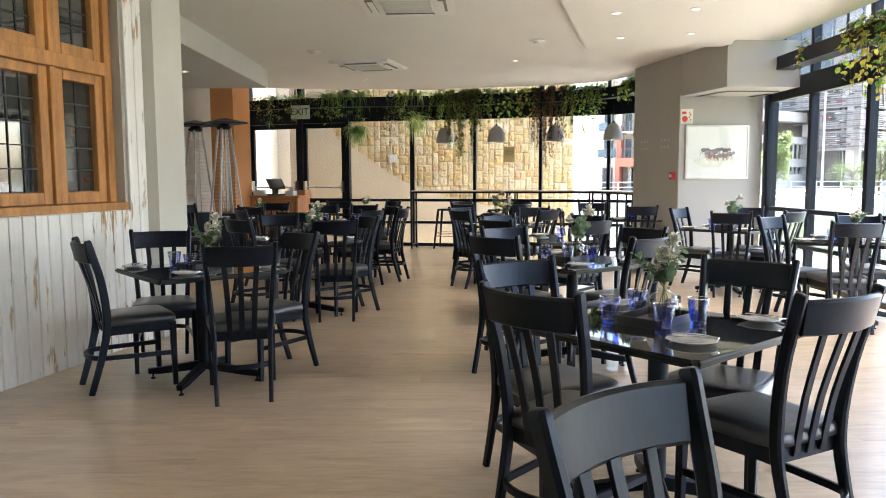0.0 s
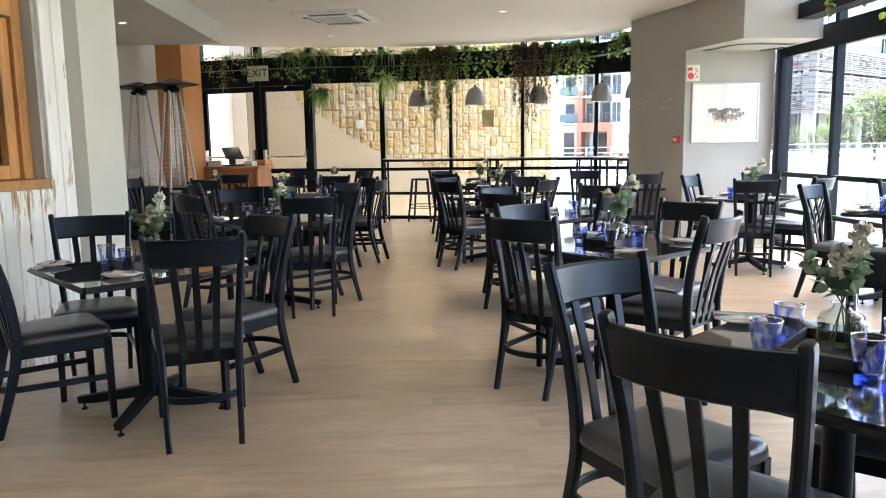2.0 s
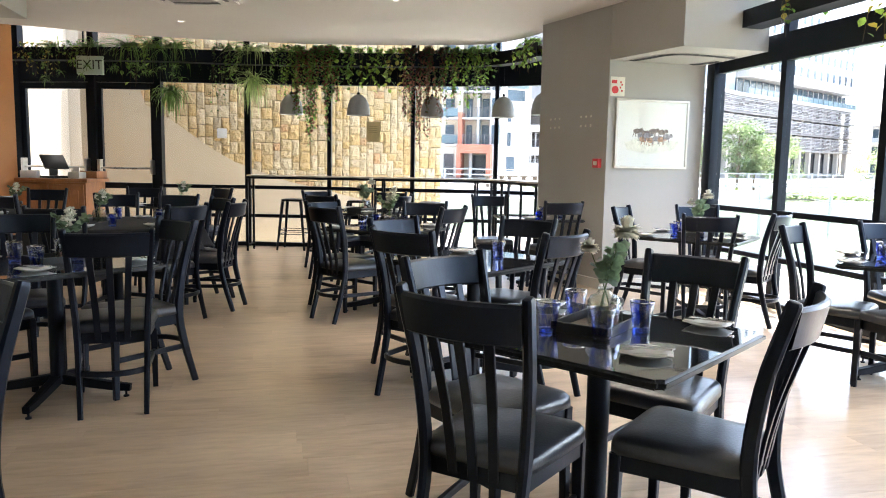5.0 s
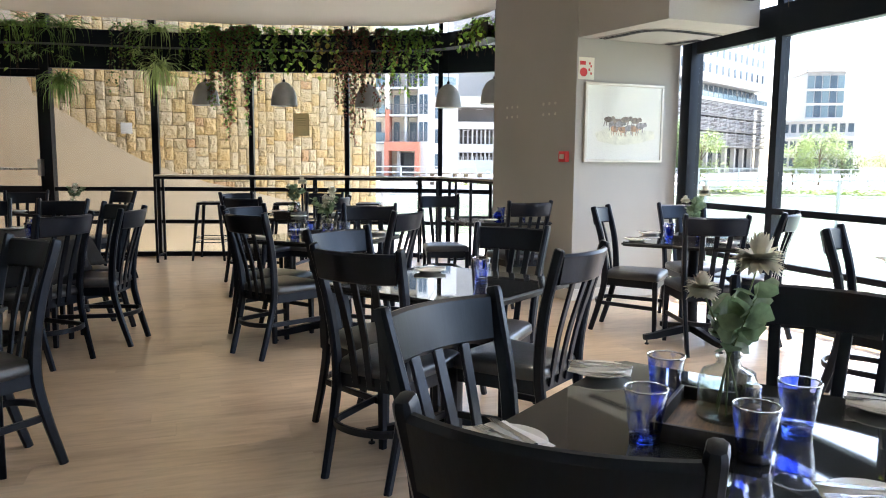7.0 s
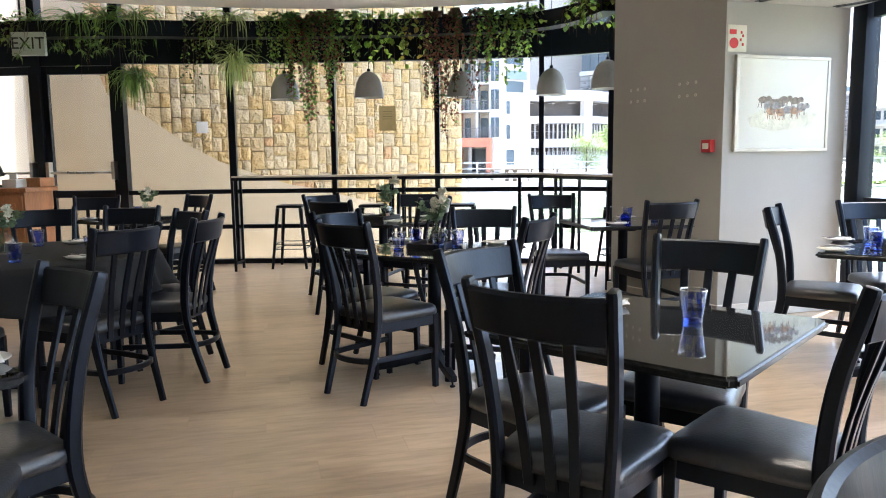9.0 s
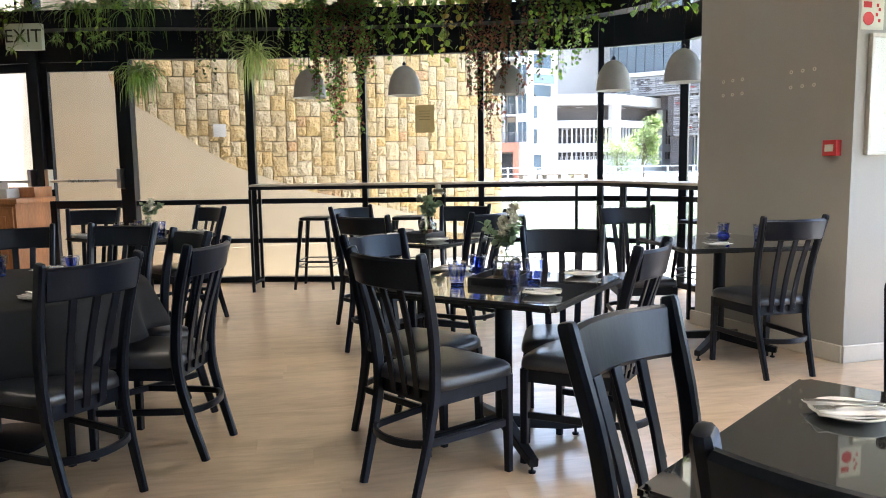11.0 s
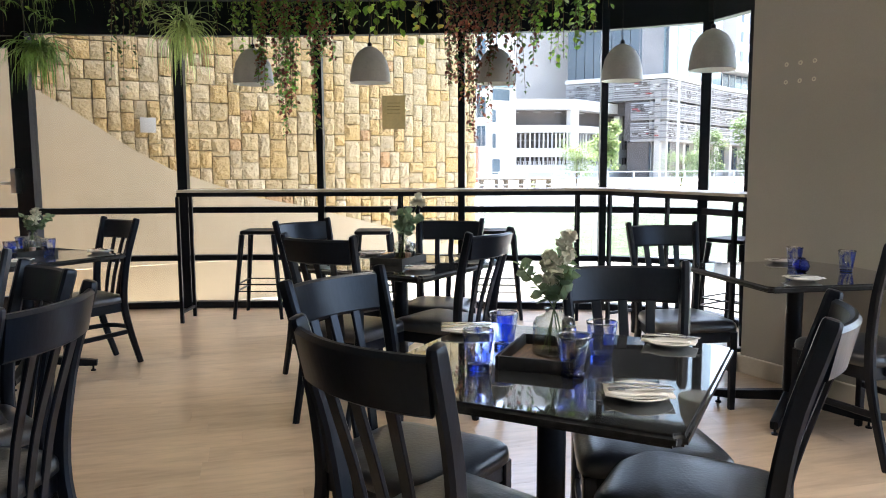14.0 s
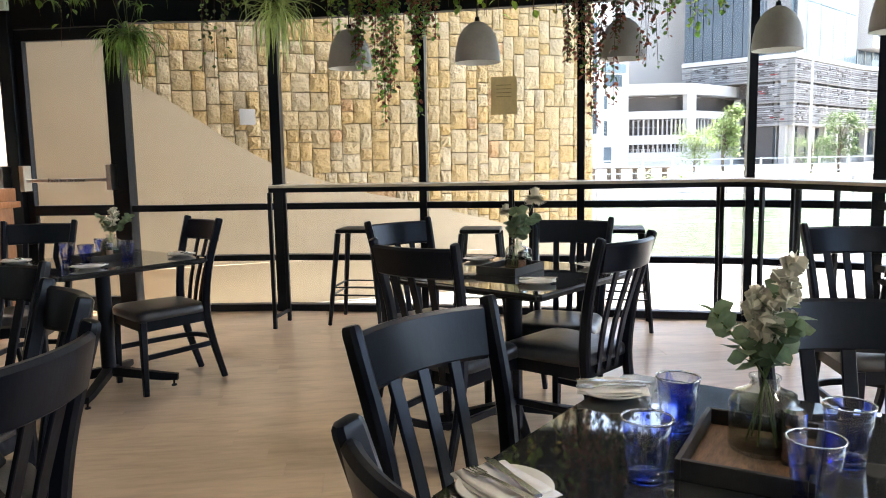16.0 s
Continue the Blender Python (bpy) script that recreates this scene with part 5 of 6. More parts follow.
def blade(bm, rnd, root, a, length, rise, droop, width):
    """One long strap leaf that rises from its root, bends over and hangs, tapering to a point."""
    d = Vector((math.cos(a), math.sin(a), 0))
    side = Vector((-d.y, d.x, 0))
    p, tilt, prev, n = Vector(root), rise, None, 9
    twist = rnd.uniform(-0.5, 0.5)
    for i in range(n + 1):
        w = width * min(1, 0.55 + i * 0.25) * (1 - (i / n) ** 2.5 * 0.93)
        sd = side * math.cos(twist * i / n) + Vector((0, 0, math.sin(twist * i / n)))
        cur = (bm.verts.new(p - sd * w), bm.verts.new(p + Vector((0, 0, -w * 0.6))), bm.verts.new(p + sd * w))
        if prev:
            bm.faces.new((prev[0], prev[1], cur[1], cur[0]))
            bm.faces.new((prev[1], prev[2], cur[2], cur[1]))
        prev = cur
        p = p + (d * math.cos(tilt) + Vector((0, 0, math.sin(tilt)))) * length / n
        tilt = max(-1.5, tilt - droop / n * (0.6 + 0.9 * i / n))


def spider(x, y, z, blades, length, mat, seed, label, droop=2.0, ball=0.0):
    """A loose tuft of arching strap leaves; with ball, plantlets hang on runners below the trough."""
    rnd = random.Random(seed)
    t = thing("spider_plant", label, "hanging plant", "hanging plants")
    bm = bmesh.new()
    for k in range(blades):
        blade(bm, rnd, (rnd.uniform(-0.06, 0.06), rnd.uniform(-0.04, 0.04), rnd.uniform(-0.03, 0.03) - (0.0 if not ball else ball)),
              rnd.uniform(0, 6.283), length * rnd.uniform(0.5, 1.15), rnd.uniform(-0.9 if ball else 0.0, 0.9), droop * rnd.uniform(0.6, 1.25), 0.0075 * rnd.uniform(0.7, 1.25))
    part("tuft", bm, mat, t, smooth=True)
    b2 = bmesh.new()
    for k in range(4):
        a = -1.57 + rnd.uniform(-1.1, 1.1)
        deep = ball if ball else rnd.uniform(0.2, 0.5)
        end = (0, 0, -deep) if ball else (0.3 * math.cos(a), -0.2, -deep)
        sweep(b2, smooth_line([(0, 0, 0.02), (0.1 * math.cos(a), -0.13, 0.06), (0.16 * math.cos(a), -0.17, -deep * 0.5), end], 5), ring(0.0022, 4), up=(0.9, 0.3, 0))
        if not ball:
            young = bmesh.new()
            for j in range(14):
                blade(young, rnd, end, rnd.uniform(0, 6.283), rnd.uniform(0.06, 0.14), rnd.uniform(-0.6, 1.0), 1.8, 0.0055)
            part("plantlet", young, mat, t, smooth=True)
    part("runner", b2, STEM, t)
    t.matrix_basis = pose(x, y, z)
    return t


def at_trough(f):
    i = f * (len(TROUGH) - 1)
    p = TROUGH[int(i)].lerp(TROUGH[min(int(i) + 1, len(TROUGH) - 1)], i % 1)
    d = (TROUGH[min(int(i) + 1, len(TROUGH) - 1)] - TROUGH[int(i)]).normalized()
    return p, d


def near_x(x):
    """Where along the trough its plan x is met (before it turns back)."""
    best = min(range(len(TROUGH)), key=lambda i: abs(TROUGH[i].x - x) + (0.5 if TROUGH[i].y < 12.6 else 0))
    d = (TROUGH[min(best + 1, len(TROUGH) - 1)] - TROUGH[max(best - 1, 0)]).normalized()
    return TROUGH[best].lerp(TROUGH[min(best + 1, len(TROUGH) - 1)], max(0, min(1, (x - TROUGH[best].x) / max(0.02, TROUGH[min(best + 1, len(TROUGH) - 1)].x - TROUGH[best].x)))), d


G = "green leafy trailing plant hanging from the black trough"
for i, (x, w, drop, n, size, mat, mat2, lab) in enumerate((
    (-3.6, 0.5, 0.25, 130, 0.04, YELLOW, IVY, "dry yellow-green trailing plant in the black trough"),
    (-3.0, 0.4, 0.15, 60, 0.05, IVY, IVY_LIGHT, G),
    (-2.25, 0.3, 0.4, 45, 0.06, IVY, IVY_LIGHT, G),
    (-1.95, 0.15, 0.4, 18, 0.06, IVY_LIGHT, None, "light green pothos leaves over the trough"),
    (-0.98, 0.22, 0.85, 150, 0.035, IVY_DARK, IVY, "narrow dark ivy strand hanging from the trough"),
    (-0.75, 0.3, 0.3, 110, 0.05, IVY, None, G),
    (0.4, 0.62, 1.05, 1700, 0.045, IVY, IVY_RED, "dense green and reddish ivy hanging low from the trough"),
    (0.02, 0.45, 0.5, 330, 0.045, IVY, IVY_LIGHT, G),
    (0.75, 0.3, 0.35, 100, 0.06, IVY, IVY_LIGHT, G),
    (1.15, 0.5, 0.35, 120, 0.075, IVY_LIGHT, IVY, "light green pothos leaves over the trough"),
    (1.55, 0.3, 0.55, 70, 0.07, IVY_LIGHT, YELLOW, "light pothos strand with a yellowed leaf"),
    (1.84, 0.46, 1.1, 1200, 0.042, IVY_RED, IVY_DARK, "dense reddish ivy hanging low from the trough"),
    (2.2, 0.4, 0.75, 420, 0.045, IVY_DARK, IVY_RED, "brownish leafy trailing plant hanging from the black trough"),
    (2.5, 0.5, 0.5, 380, 0.05, IVY, IVY_LIGHT, G),
    (2.75, 0.4, 0.3, 150, 0.06, IVY, IVY_LIGHT, G),
)):
    p, d = near_x(x)
    ivy(p.x, p.y, 2.88, w, drop + 0.22, int(n * (2.4 if n > 300 else 1.6)), size * (0.82 if n > 300 else 1.0), mat, 40 + i, lab, mat2, (d.x, d.y))
for i, (f, w, drop, n) in enumerate(((0.9, 0.5, 0.38, 110), (0.96, 0.4, 0.42, 90))):
    p, d = at_trough(f)
    ivy(p.x, p.y, 2.88, w, drop, n, 0.075, IVY_LIGHT, 70 + i, "light green pothos leaves over the trough", IVY, (d.x, d.y))
for i, (x, blades, length, mat, droop, ball, lab) in enumerate((
    (-2.75, 60, 0.42, SPIDER, 2.3, 0.0, "spider plant with arching blades in the trough"),
    (-1.9, 80, 0.5, SPIDER, 2.4, 0.0, "spider plant with arching blades in the trough"),
    (-1.6, 80, 0.6, SPIDER, 2.9, 0.0, "large spider plant with arching blades in the trough"),
    (-1.66, 150, 0.42, SPIDER, 3.2, 0.62, "spider plant tuft hanging on a runner below the trough"),
    (-0.52, 70, 0.6, SPIDER_PALE, 3.0, 0.0, "pale spider plant with long drooping blades"),
    (-0.5, 110, 0.5, SPIDER_PALE, 3.0, 0.42, "pale spider plant tuft hanging below the trough"),
    (-3.3, 60, 0.42, SPIDER, 2.2, 0.0, "spider plant with arching blades in the trough"),
    (-2.3, 70, 0.55, SPIDER, 2.8, 0.0, "spider plant with arching blades in the trough"),
)):
    p, d = near_x(x)
    spider(p.x, p.y - 0.06, 2.9, blades, length, mat, 90 + i, lab, droop, ball)
for i, (y, w, drop, n, mat, mat2) in enumerate(((8.5, 0.16, 0.4, 24, IVY, YELLOW), (7.35, 0.5, 0.75, 300, YELLOW, IVY_LIGHT), (6.75, 0.7, 0.8, 480, IVY, YELLOW), (5.8, 0.8, 0.4, 300, IVY, IVY_LIGHT))):
    ivy(4.2, y, 2.78, w, drop, n, 0.062, mat, 120 + i, "leafy trailing plant with yellowing leaves on the side trough", mat2, (0, -1))


# ---- outside ----
PAVING = material("pale_paving", (0.38, 0.365, 0.335), 0.8, vary=0.06, scale=1.5, bump=0.002, bump_scale=20)
LAWN_WATER = material("green_canal_water", (0.12, 0.17, 0.08), 0.12, vary=0.25, scale=0.6, stretch=(1, 4, 1), bump=0.03, bump_scale=1.8)
WHITE_RENDER = material("white_render", (0.45, 0.445, 0.43), 0.8, vary=0.04, scale=0.3)
CREAM_RENDER = material("cream_render", (0.5, 0.45, 0.36), 0.8, vary=0.05, scale=0.4)
RED_RENDER = material("red_render", (0.4, 0.14, 0.085), 0.8, vary=0.1, scale=0.5)
BLUE_PANE = material("blue_facade_glass", (0.05, 0.075, 0.1), 0.12, vary=0.3, scale=0.2, spec=0.35)
LOUVRE = material("grey_louvre", (0.16, 0.155, 0.155), 0.5, vary=0.12, scale=0.6)
LOUVRE_PALE = material("pale_louvre", (0.27, 0.265, 0.26), 0.5, vary=0.08, scale=0.6)
BARK = material("tree_bark", (0.12, 0.09, 0.06), 0.85, vary=0.25, scale=10, bump=0.01, bump_scale=20)
TREE_LEAF = material("tree_leaf", (0.2, 0.26, 0.1), 0.6, vary=0.35, scale=0.8)
TREE_DARK = material("dark_tree_leaf", (0.12, 0.17, 0.07), 0.6, vary=0.35, scale=0.8)

for m_ in (TREE_LEAF, TREE_DARK):
    leafy(m_, 0.22)

tagged(part("ground", boxes((-900, -900, -0.5, 900, 900, -0.15)), PAVING), "pale paved ground reaching the horizon", "ground", kind="structure")
tagged(part("water", boxes((-60, 20.5, -0.149, 70, 34.0, -0.142), (3.6, 18.2, -0.149, 70, 20.499, -0.142), (7.2, -40, -0.149, 30, 18.199, -0.142)), LAWN_WATER), "rippled green canal water", "water", kind="structure")

C0 = Vector((0, 6, 0))


def bearing(deg, r):
    return C0 + Vector((math.sin(radians(deg)) * r, math.cos(radians(deg)) * r, 0))


class Facade:
    """A wall face between two plan points, seen from its right-hand side; u runs along, z up, out towards the viewer."""

    def __init__(self, a, b):
        self.a, self.d = Vector((a[0], a[1], 0)), Vector((b[0] - a[0], b[1] - a[1], 0))
        self.L = self.d.length
        self.d.normalize()
        self.n = Vector((self.d.y, -self.d.x, 0))

    def block(self, name, u0, u1, z0, z1, o0, o1, mat, parent, label=""):
        bm = bmesh.new()
        v = [bm.verts.new(self.a + self.d * u + self.n * o + Vector((0, 0, z))) for z in (z0, z1) for u, o in ((u0, o1), (u1, o1), (u1, o0), (u0, o0))]
        for q in ((3, 2, 1, 0), (4, 5, 6, 7), (0, 1, 5, 4), (1, 2, 6, 5), (2, 3, 7, 6), (3, 0, 4, 7)):
            bm.faces.new([v[i] for i in q])
        return part(name, bm, mat, parent, label)


VIEW = Vector((0.16, 8.12, 0))


def far(deg, r, eye=VIEW):
    """A plan point r metres off at a compass bearing, from the end of the room."""
    return eye + Vector((math.sin(radians(deg)) * r, math.cos(radians(deg)) * r, 0))


def band(name, line, z0, z1, depth, mat, parent, label="", back=0.0):
    """A level band of wall along a plan line, its face on the line (or back behind it), depth metres thick."""
    bm = bmesh.new()
    mid = Vector((0, 0, (z0 + z1) / 2))
    sweep(bm, [p + mid for p in line], [(-depth - back, -(z1 - z0) / 2), (-back, -(z1 - z0) / 2), (-back, (z1 - z0) / 2), (-depth - back, (z1 - z0) / 2)])
    return part(name, bm, mat, parent, label)


def along(line, f):
    """The point at a share f of a plan line, and the line's direction there."""
    i = min(f, 0.9999) * (len(line) - 1)
    p, q = line[int(i)], line[int(i) + 1]
    return p.lerp(q, i % 1), (q - p).normalized()


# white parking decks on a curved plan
# dark colour that paints the shade inside openings; also colours dark accent panels
SHADE_AND_PANEL = material("deck_shade_and_dark_panel", (0.085, 0.075, 0.07), 0.8, vary=0.2, scale=0.4)
GREY_POST = material("grey_deck_post", (0.3, 0.29, 0.285), 0.7, vary=0.1)
cp = thing("parking_building", "white curved multi-storey parking building with long dark openings", "building")
GLINE = smooth_line([far(18.26, 98), far(19.25, 98), far(22.0, 98.6), far(24.54, 100), far(26.5, 105), far(28.64, 113), far(30.5, 122)], 5)
band("core", GLINE, -0.1, 9.6, 5.0, SHADE_AND_PANEL, cp, "dark block painted as the shade behind the openings", 2.0)
for z0, z1 in ((-0.1, 1.75), (2.78, 3.92), (6.0, 6.95), (9.0, 10.36)):
    band("spandrel", GLINE, z0, z1, 2.0, WHITE_RENDER, cp)
for z in (2.15, 4.9):
    band("deck_edge", GLINE, z, z + 0.06, 0.1, GREY_POST, cp, back=0.6)
for f0, f1 in ((0.0, 0.05), (0.105, 0.165), (0.49, 0.535), (0.78, 0.8)):
    p, d = along(GLINE, f0)
    q, _ = along(GLINE, f1)
    band("column", [p + Vector((d.y, -d.x, 0)) * 0.05, q + Vector((d.y, -d.x, 0)) * 0.05], -0.1, 10.3, 0.9, WHITE_RENDER, cp)
for k in range(40):
    p, d = along(GLINE, 0.17 + k * 0.0205)
    for z0, z1 in ((1.752, 2.778), (3.922, 5.998)):
        band("post", [p, p + d * 0.2], z0, z1, 0.2, GREY_POST if k % 3 else WHITE_RENDER, cp, back=0.3)
for k in range(60):
    p, d = along(GLINE, 0.17 + k * 0.0107)
    band("baluster", [p, p + d * 0.07], 1.76, 2.2, 0.05, WHITE_RENDER, cp, back=0.02)
for f, z in ((0.22, 8.7), (0.32, 8.72), (0.42, 8.7), (0.6, 8.7), (0.26, 5.8), (0.4, 5.8)):
    p, d = along(GLINE, f)
    band("deck_lamp", [p, p + d * 0.9], z, z + 0.08, 0.15, WHITE_RENDER, cp, back=1.4)

# plain concrete tower behind the decks
BEIGE_CONCRETE = material("beige_concrete", (0.36, 0.34, 0.315), 0.85, vary=0.05, scale=0.15, bump=0.01, bump_scale=2)
cr = thing("concrete_tower", "plain beige concrete tower behind the parking decks", "building")
f = Facade(far(19.65, 114), far(24.2, 116))
f.block("wall", 0, f.L, -0.1, 38, -6, 0, BEIGE_CONCRETE, cr)
f.block("roof", -0.1, f.L + 0.1, 38, 38.4, -6.1, 0.1, WHITE_RENDER, cr)

# office block: louvred decks below, dark glass above, one sharp corner
lp = thing("louvred_building", "grey louvred car park decks under a dark glass office block", "building")
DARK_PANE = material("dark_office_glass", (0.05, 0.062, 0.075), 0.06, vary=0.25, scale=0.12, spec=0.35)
# paler glass colour with the reflected sky painted in
SKY_PANE = material("sky_reflecting_pale_glass", (0.13, 0.18, 0.2), 0.08, vary=0.2, scale=0.1, spec=0.35)
LOUVRE_RED = material("red_louvre_panel", (0.25, 0.05, 0.05), 0.6)
pA, pM, pB, pC, pD = far(24.01, 110), far(28.82, 106.5), far(31.34, 105), far(35.25, 126), far(42.6, 172)
rnd = random.Random(3)
for a, b, levels, bays in ((pA, pM, ((10.74, 13.3),), 10), (pM, pB, ((5.03, 7.56), (7.98, 10.3), (10.74, 13.3)), 7), (pB, pC, ((5.03, 7.56), (7.98, 10.3), (10.74, 13.3)), 16), (pC, pD, ((5.03, 7.56), (7.98, 10.3), (10.74, 13.3)), 34)):
    f = Facade(a, b)
    low = levels[0][0]
    # solid core, coloured dark for the shade between the decks
    f.block("core", 0.0, f.L, low - (2.0 if low > 6 else 0), 13.3, -6, -2.6, SHADE_AND_PANEL, lp)
    f.block("cornice", 0, f.L, 13.32, 13.9, -2.0, 0.35, WHITE_RENDER, lp, "pale ledge above the louvres")
    for z0, z1 in levels:
        f.block("slab", 0, f.L, z0 - 0.14, z0 - 0.01, -2.5, -0.06, LOUVRE_PALE, lp)
        n = 9
        for k in range(n):
            z = lerp(z0, z1, k / n)
            f.block("louvre", 0, f.L, z, z + (z1 - z0) / n * 0.62, -0.05, 0.1, (LOUVRE_PALE, LOUVRE, LOUVRE_PALE)[(k * 2 + int(z0)) % 3], lp)
        for k in range(bays * 2):
            u, r = rnd.uniform(0.2, f.L - 1.4), rnd.randrange(2, 8)
            z = lerp(z0, z1, r / n)
            f.block("accent_panel", u, u + rnd.uniform(0.3, 0.9), z, z + (z1 - z0) / n * 0.62, 0.101, 0.16, (LOUVRE_RED if b is pB and k % 7 == 0 else rnd.choice((WHITE_RENDER, SHADE_AND_PANEL, SHADE_AND_PANEL))), lp)
        for k in range(max(2, bays // 3)):
            u = f.L * (k + 0.5) / max(2, bays // 3)
            f.block("deck_lamp", u, u + 1.4, z1 + 0.06, z1 + 0.16, -1.2, -1.0, WHITE_RENDER, lp)
    for k in range(bays // 3 + 1):
        u = (f.L - 0.9) * k / (bays // 3)
        f.block("column", u, u + 0.8, (-0.1 if low < 6 else low), 13.3, -1.6, -0.8, BEIGE_CONCRETE, lp)
    if low < 6:
        # shade under the decks is put into this wall's dark colour
        f.block("lobby_shade_wall", 0, f.L, -0.1, low - 0.15, -5.5, -2.4, SHADE_AND_PANEL, lp)
        for k in range(bays):
            u = f.L * (k + 0.15) / bays
            f.block("lobby_pane", u, u + f.L / bays * 0.75, 0.9, low - 0.4, -2.39, -2.3, DARK_PANE, lp)
        f.block("lobby_kerb", 0, f.L, -0.1, 0.88, -2.0, -1.7, LOUVRE_PALE, lp)
# the right face gets the paler glass, for the sky it mirrors
for a, b, cols_, mat in ((pA, pB, 11, DARK_PANE), (pB, pC, 5, SKY_PANE)):
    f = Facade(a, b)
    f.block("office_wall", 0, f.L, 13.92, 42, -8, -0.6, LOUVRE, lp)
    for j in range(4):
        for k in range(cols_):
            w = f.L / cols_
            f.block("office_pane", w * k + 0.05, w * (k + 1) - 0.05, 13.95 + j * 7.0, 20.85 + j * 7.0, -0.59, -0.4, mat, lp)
f = Facade(far(35.9, 129.5), pD)
f.block("terrace_glass_wall", 0, f.L, 13.92, 16.6, -6, -2.0, BLUE_PANE, lp, "blue glass band behind the terrace")
for k in range(20):
    u = f.L * k / 20
    f.block("terrace_mullion", u, u + 0.18, 13.93, 16.58, -1.99, -1.9, WHITE_RENDER, lp)
    f.block("terrace_balustrade", u + 0.1, u + f.L / 20 - 0.1, 13.93, 14.95, 0.1, 0.16, SKY_PANE, lp)
f.block("upper_block", -0.3, f.L - 1.5, 16.7, 30, -12, 0.4, WHITE_RENDER, lp, "white upper storeys with small square windows")
for j in range(4):
    for k in range(15):
        u = 1.2 + k * (f.L - 3) / 15
        f.block("upper_window", u, u + 0.85, 18.3 + j * 3.1, 20.0 + j * 3.1, 0.405, 0.45, BLUE_PANE, lp)

# lower blue glass office further along, and the pale terraces beside it
oc = thing("office_building", "blue glass office building with pale floor edges", "building")
f = Facade(far(44.3, 176, Vector((-0.07, 4.31, 0))), far(46.6, 178, Vector((-0.07, 4.31, 0))))
f.block("wall", 0, f.L, -0.1, 21, -12, 0, LOUVRE_PALE, oc)
f.block("roof", -0.4, f.L + 1.6, 21, 21.5, -12, 1.2, WHITE_RENDER, oc)
for j in range(6):
    for k in range(5):
        f.block("window", f.L * k / 5 + 0.1, f.L * (k + 1) / 5 - 0.1, 2.6 + j * 3.0, 5.2 + j * 3.0, 0.003, 0.1, BLUE_PANE if k % 2 else SKY_PANE, oc)
    f.block("floor_edge", -0.2, f.L + 0.2, 2.0 + j * 3.0, 2.5 + j * 3.0, 0.004, 0.5, WHITE_RENDER, oc)
tc = thing("terrace_building", "low white terraced building with dark window bands", "building")
f = Facade(far(42.9, 168, Vector((-0.07, 4.31, 0))), far(47.4, 166, Vector((-0.07, 4.31, 0))))
f.block("wall", 0, f.L, -0.1, 10.6, -6, 0, WHITE_RENDER, tc)
for z in (1.2, 4.6, 8.0):
    for k in range(9):
        f.block("window", f.L * k / 9 + 0.25, f.L * (k + 1) / 9 - 0.25, z, z + 1.7, 0.003, 0.08, BLUE_PANE, tc)
    f.block("roof", -0.3, f.L + 0.3, z + 2.2, z + 2.6, 0.004, 1.4, WHITE_RENDER, tc)

# apartments with recessed balconies over a red porch
AV = Vector((-0.14, 4.87, 0))
ap = thing("apartment_building", "white and cream apartment building with balconies over a red porch", "building")
f = Facade(far(12.6, 80, AV), far(17.5, 79, AV))
U = lambda deg: f.L * (deg - 12.6) / 4.9
f.block("wall", 0, U(16.62), -0.1, 15, -6, -1.8, CREAM_RENDER, ap)
f.block("wall", U(16.63), f.L, -0.1, 15.2, -6, 0, WHITE_RENDER, ap)
f.block("pier", U(15.6), U(15.76), 3.5, 15, -1.79, -0.1, WHITE_RENDER, ap)
f.block("red_pier", U(14.12), U(14.45), -0.1, 7.0, -1.79, 0.05, RED_RENDER, ap)
f.block("pier", U(14.12), U(14.45), 7.01, 15, -1.79, 0.0, CREAM_RENDER, ap)
f.block("ground_wall", 0, U(14.11), -0.1, 3.3, -1.79, -0.2, CREAM_RENDER, ap)
# dark sheet on the wall as a shaded opening
f.block("ground_opening_shade", U(13.0), U(13.8), 0.0, 2.5, -0.199, -0.15, SHADE_AND_PANEL, ap)
for j in range(4):
    z = 3.55 + 2.9 * j
    bl = f.block("balcony", 0, U(14.11), z - 0.2, z, -1.78, 0.0, WHITE_RENDER, ap)
    f.block("rail", 0, U(14.11), z + 0.98, z + 1.04, -0.06, -0.01, LOUVRE, bl)
    f.block("balcony_glass", 0.05, U(14.08), z + 0.1, z + 0.95, -0.05, -0.03, SKY_PANE, bl)
    f.block("balcony_door", U(12.9), U(13.6), z + 0.02, z + 2.15, -1.79, -1.7, BLUE_PANE, ap)
f.block("roof", -0.2, f.L + 0.2, 15.2, 15.6, -6, 0.4, WHITE_RENDER, ap)
f.block("red_porch", U(14.2), U(14.52), -0.1, 2.56, 0.06, 1.4, RED_RENDER, ap)
f.block("red_porch", U(16.52), U(16.85), -0.1, 2.56, 0.06, 1.4, RED_RENDER, ap)
f.block("red_porch", U(14.2), U(16.85), 2.561, 3.5, 0.06, 1.4, RED_RENDER, ap, "red porch beam")
f.block("porch_door", U(14.9), U(16.2), 0, 2.4, -1.79, -1.7, DARK_PANE, ap)
f.block("porch_pier", U(15.0), U(15.25), -0.1, 2.56, -0.6, -0.3, WHITE_RENDER, ap)
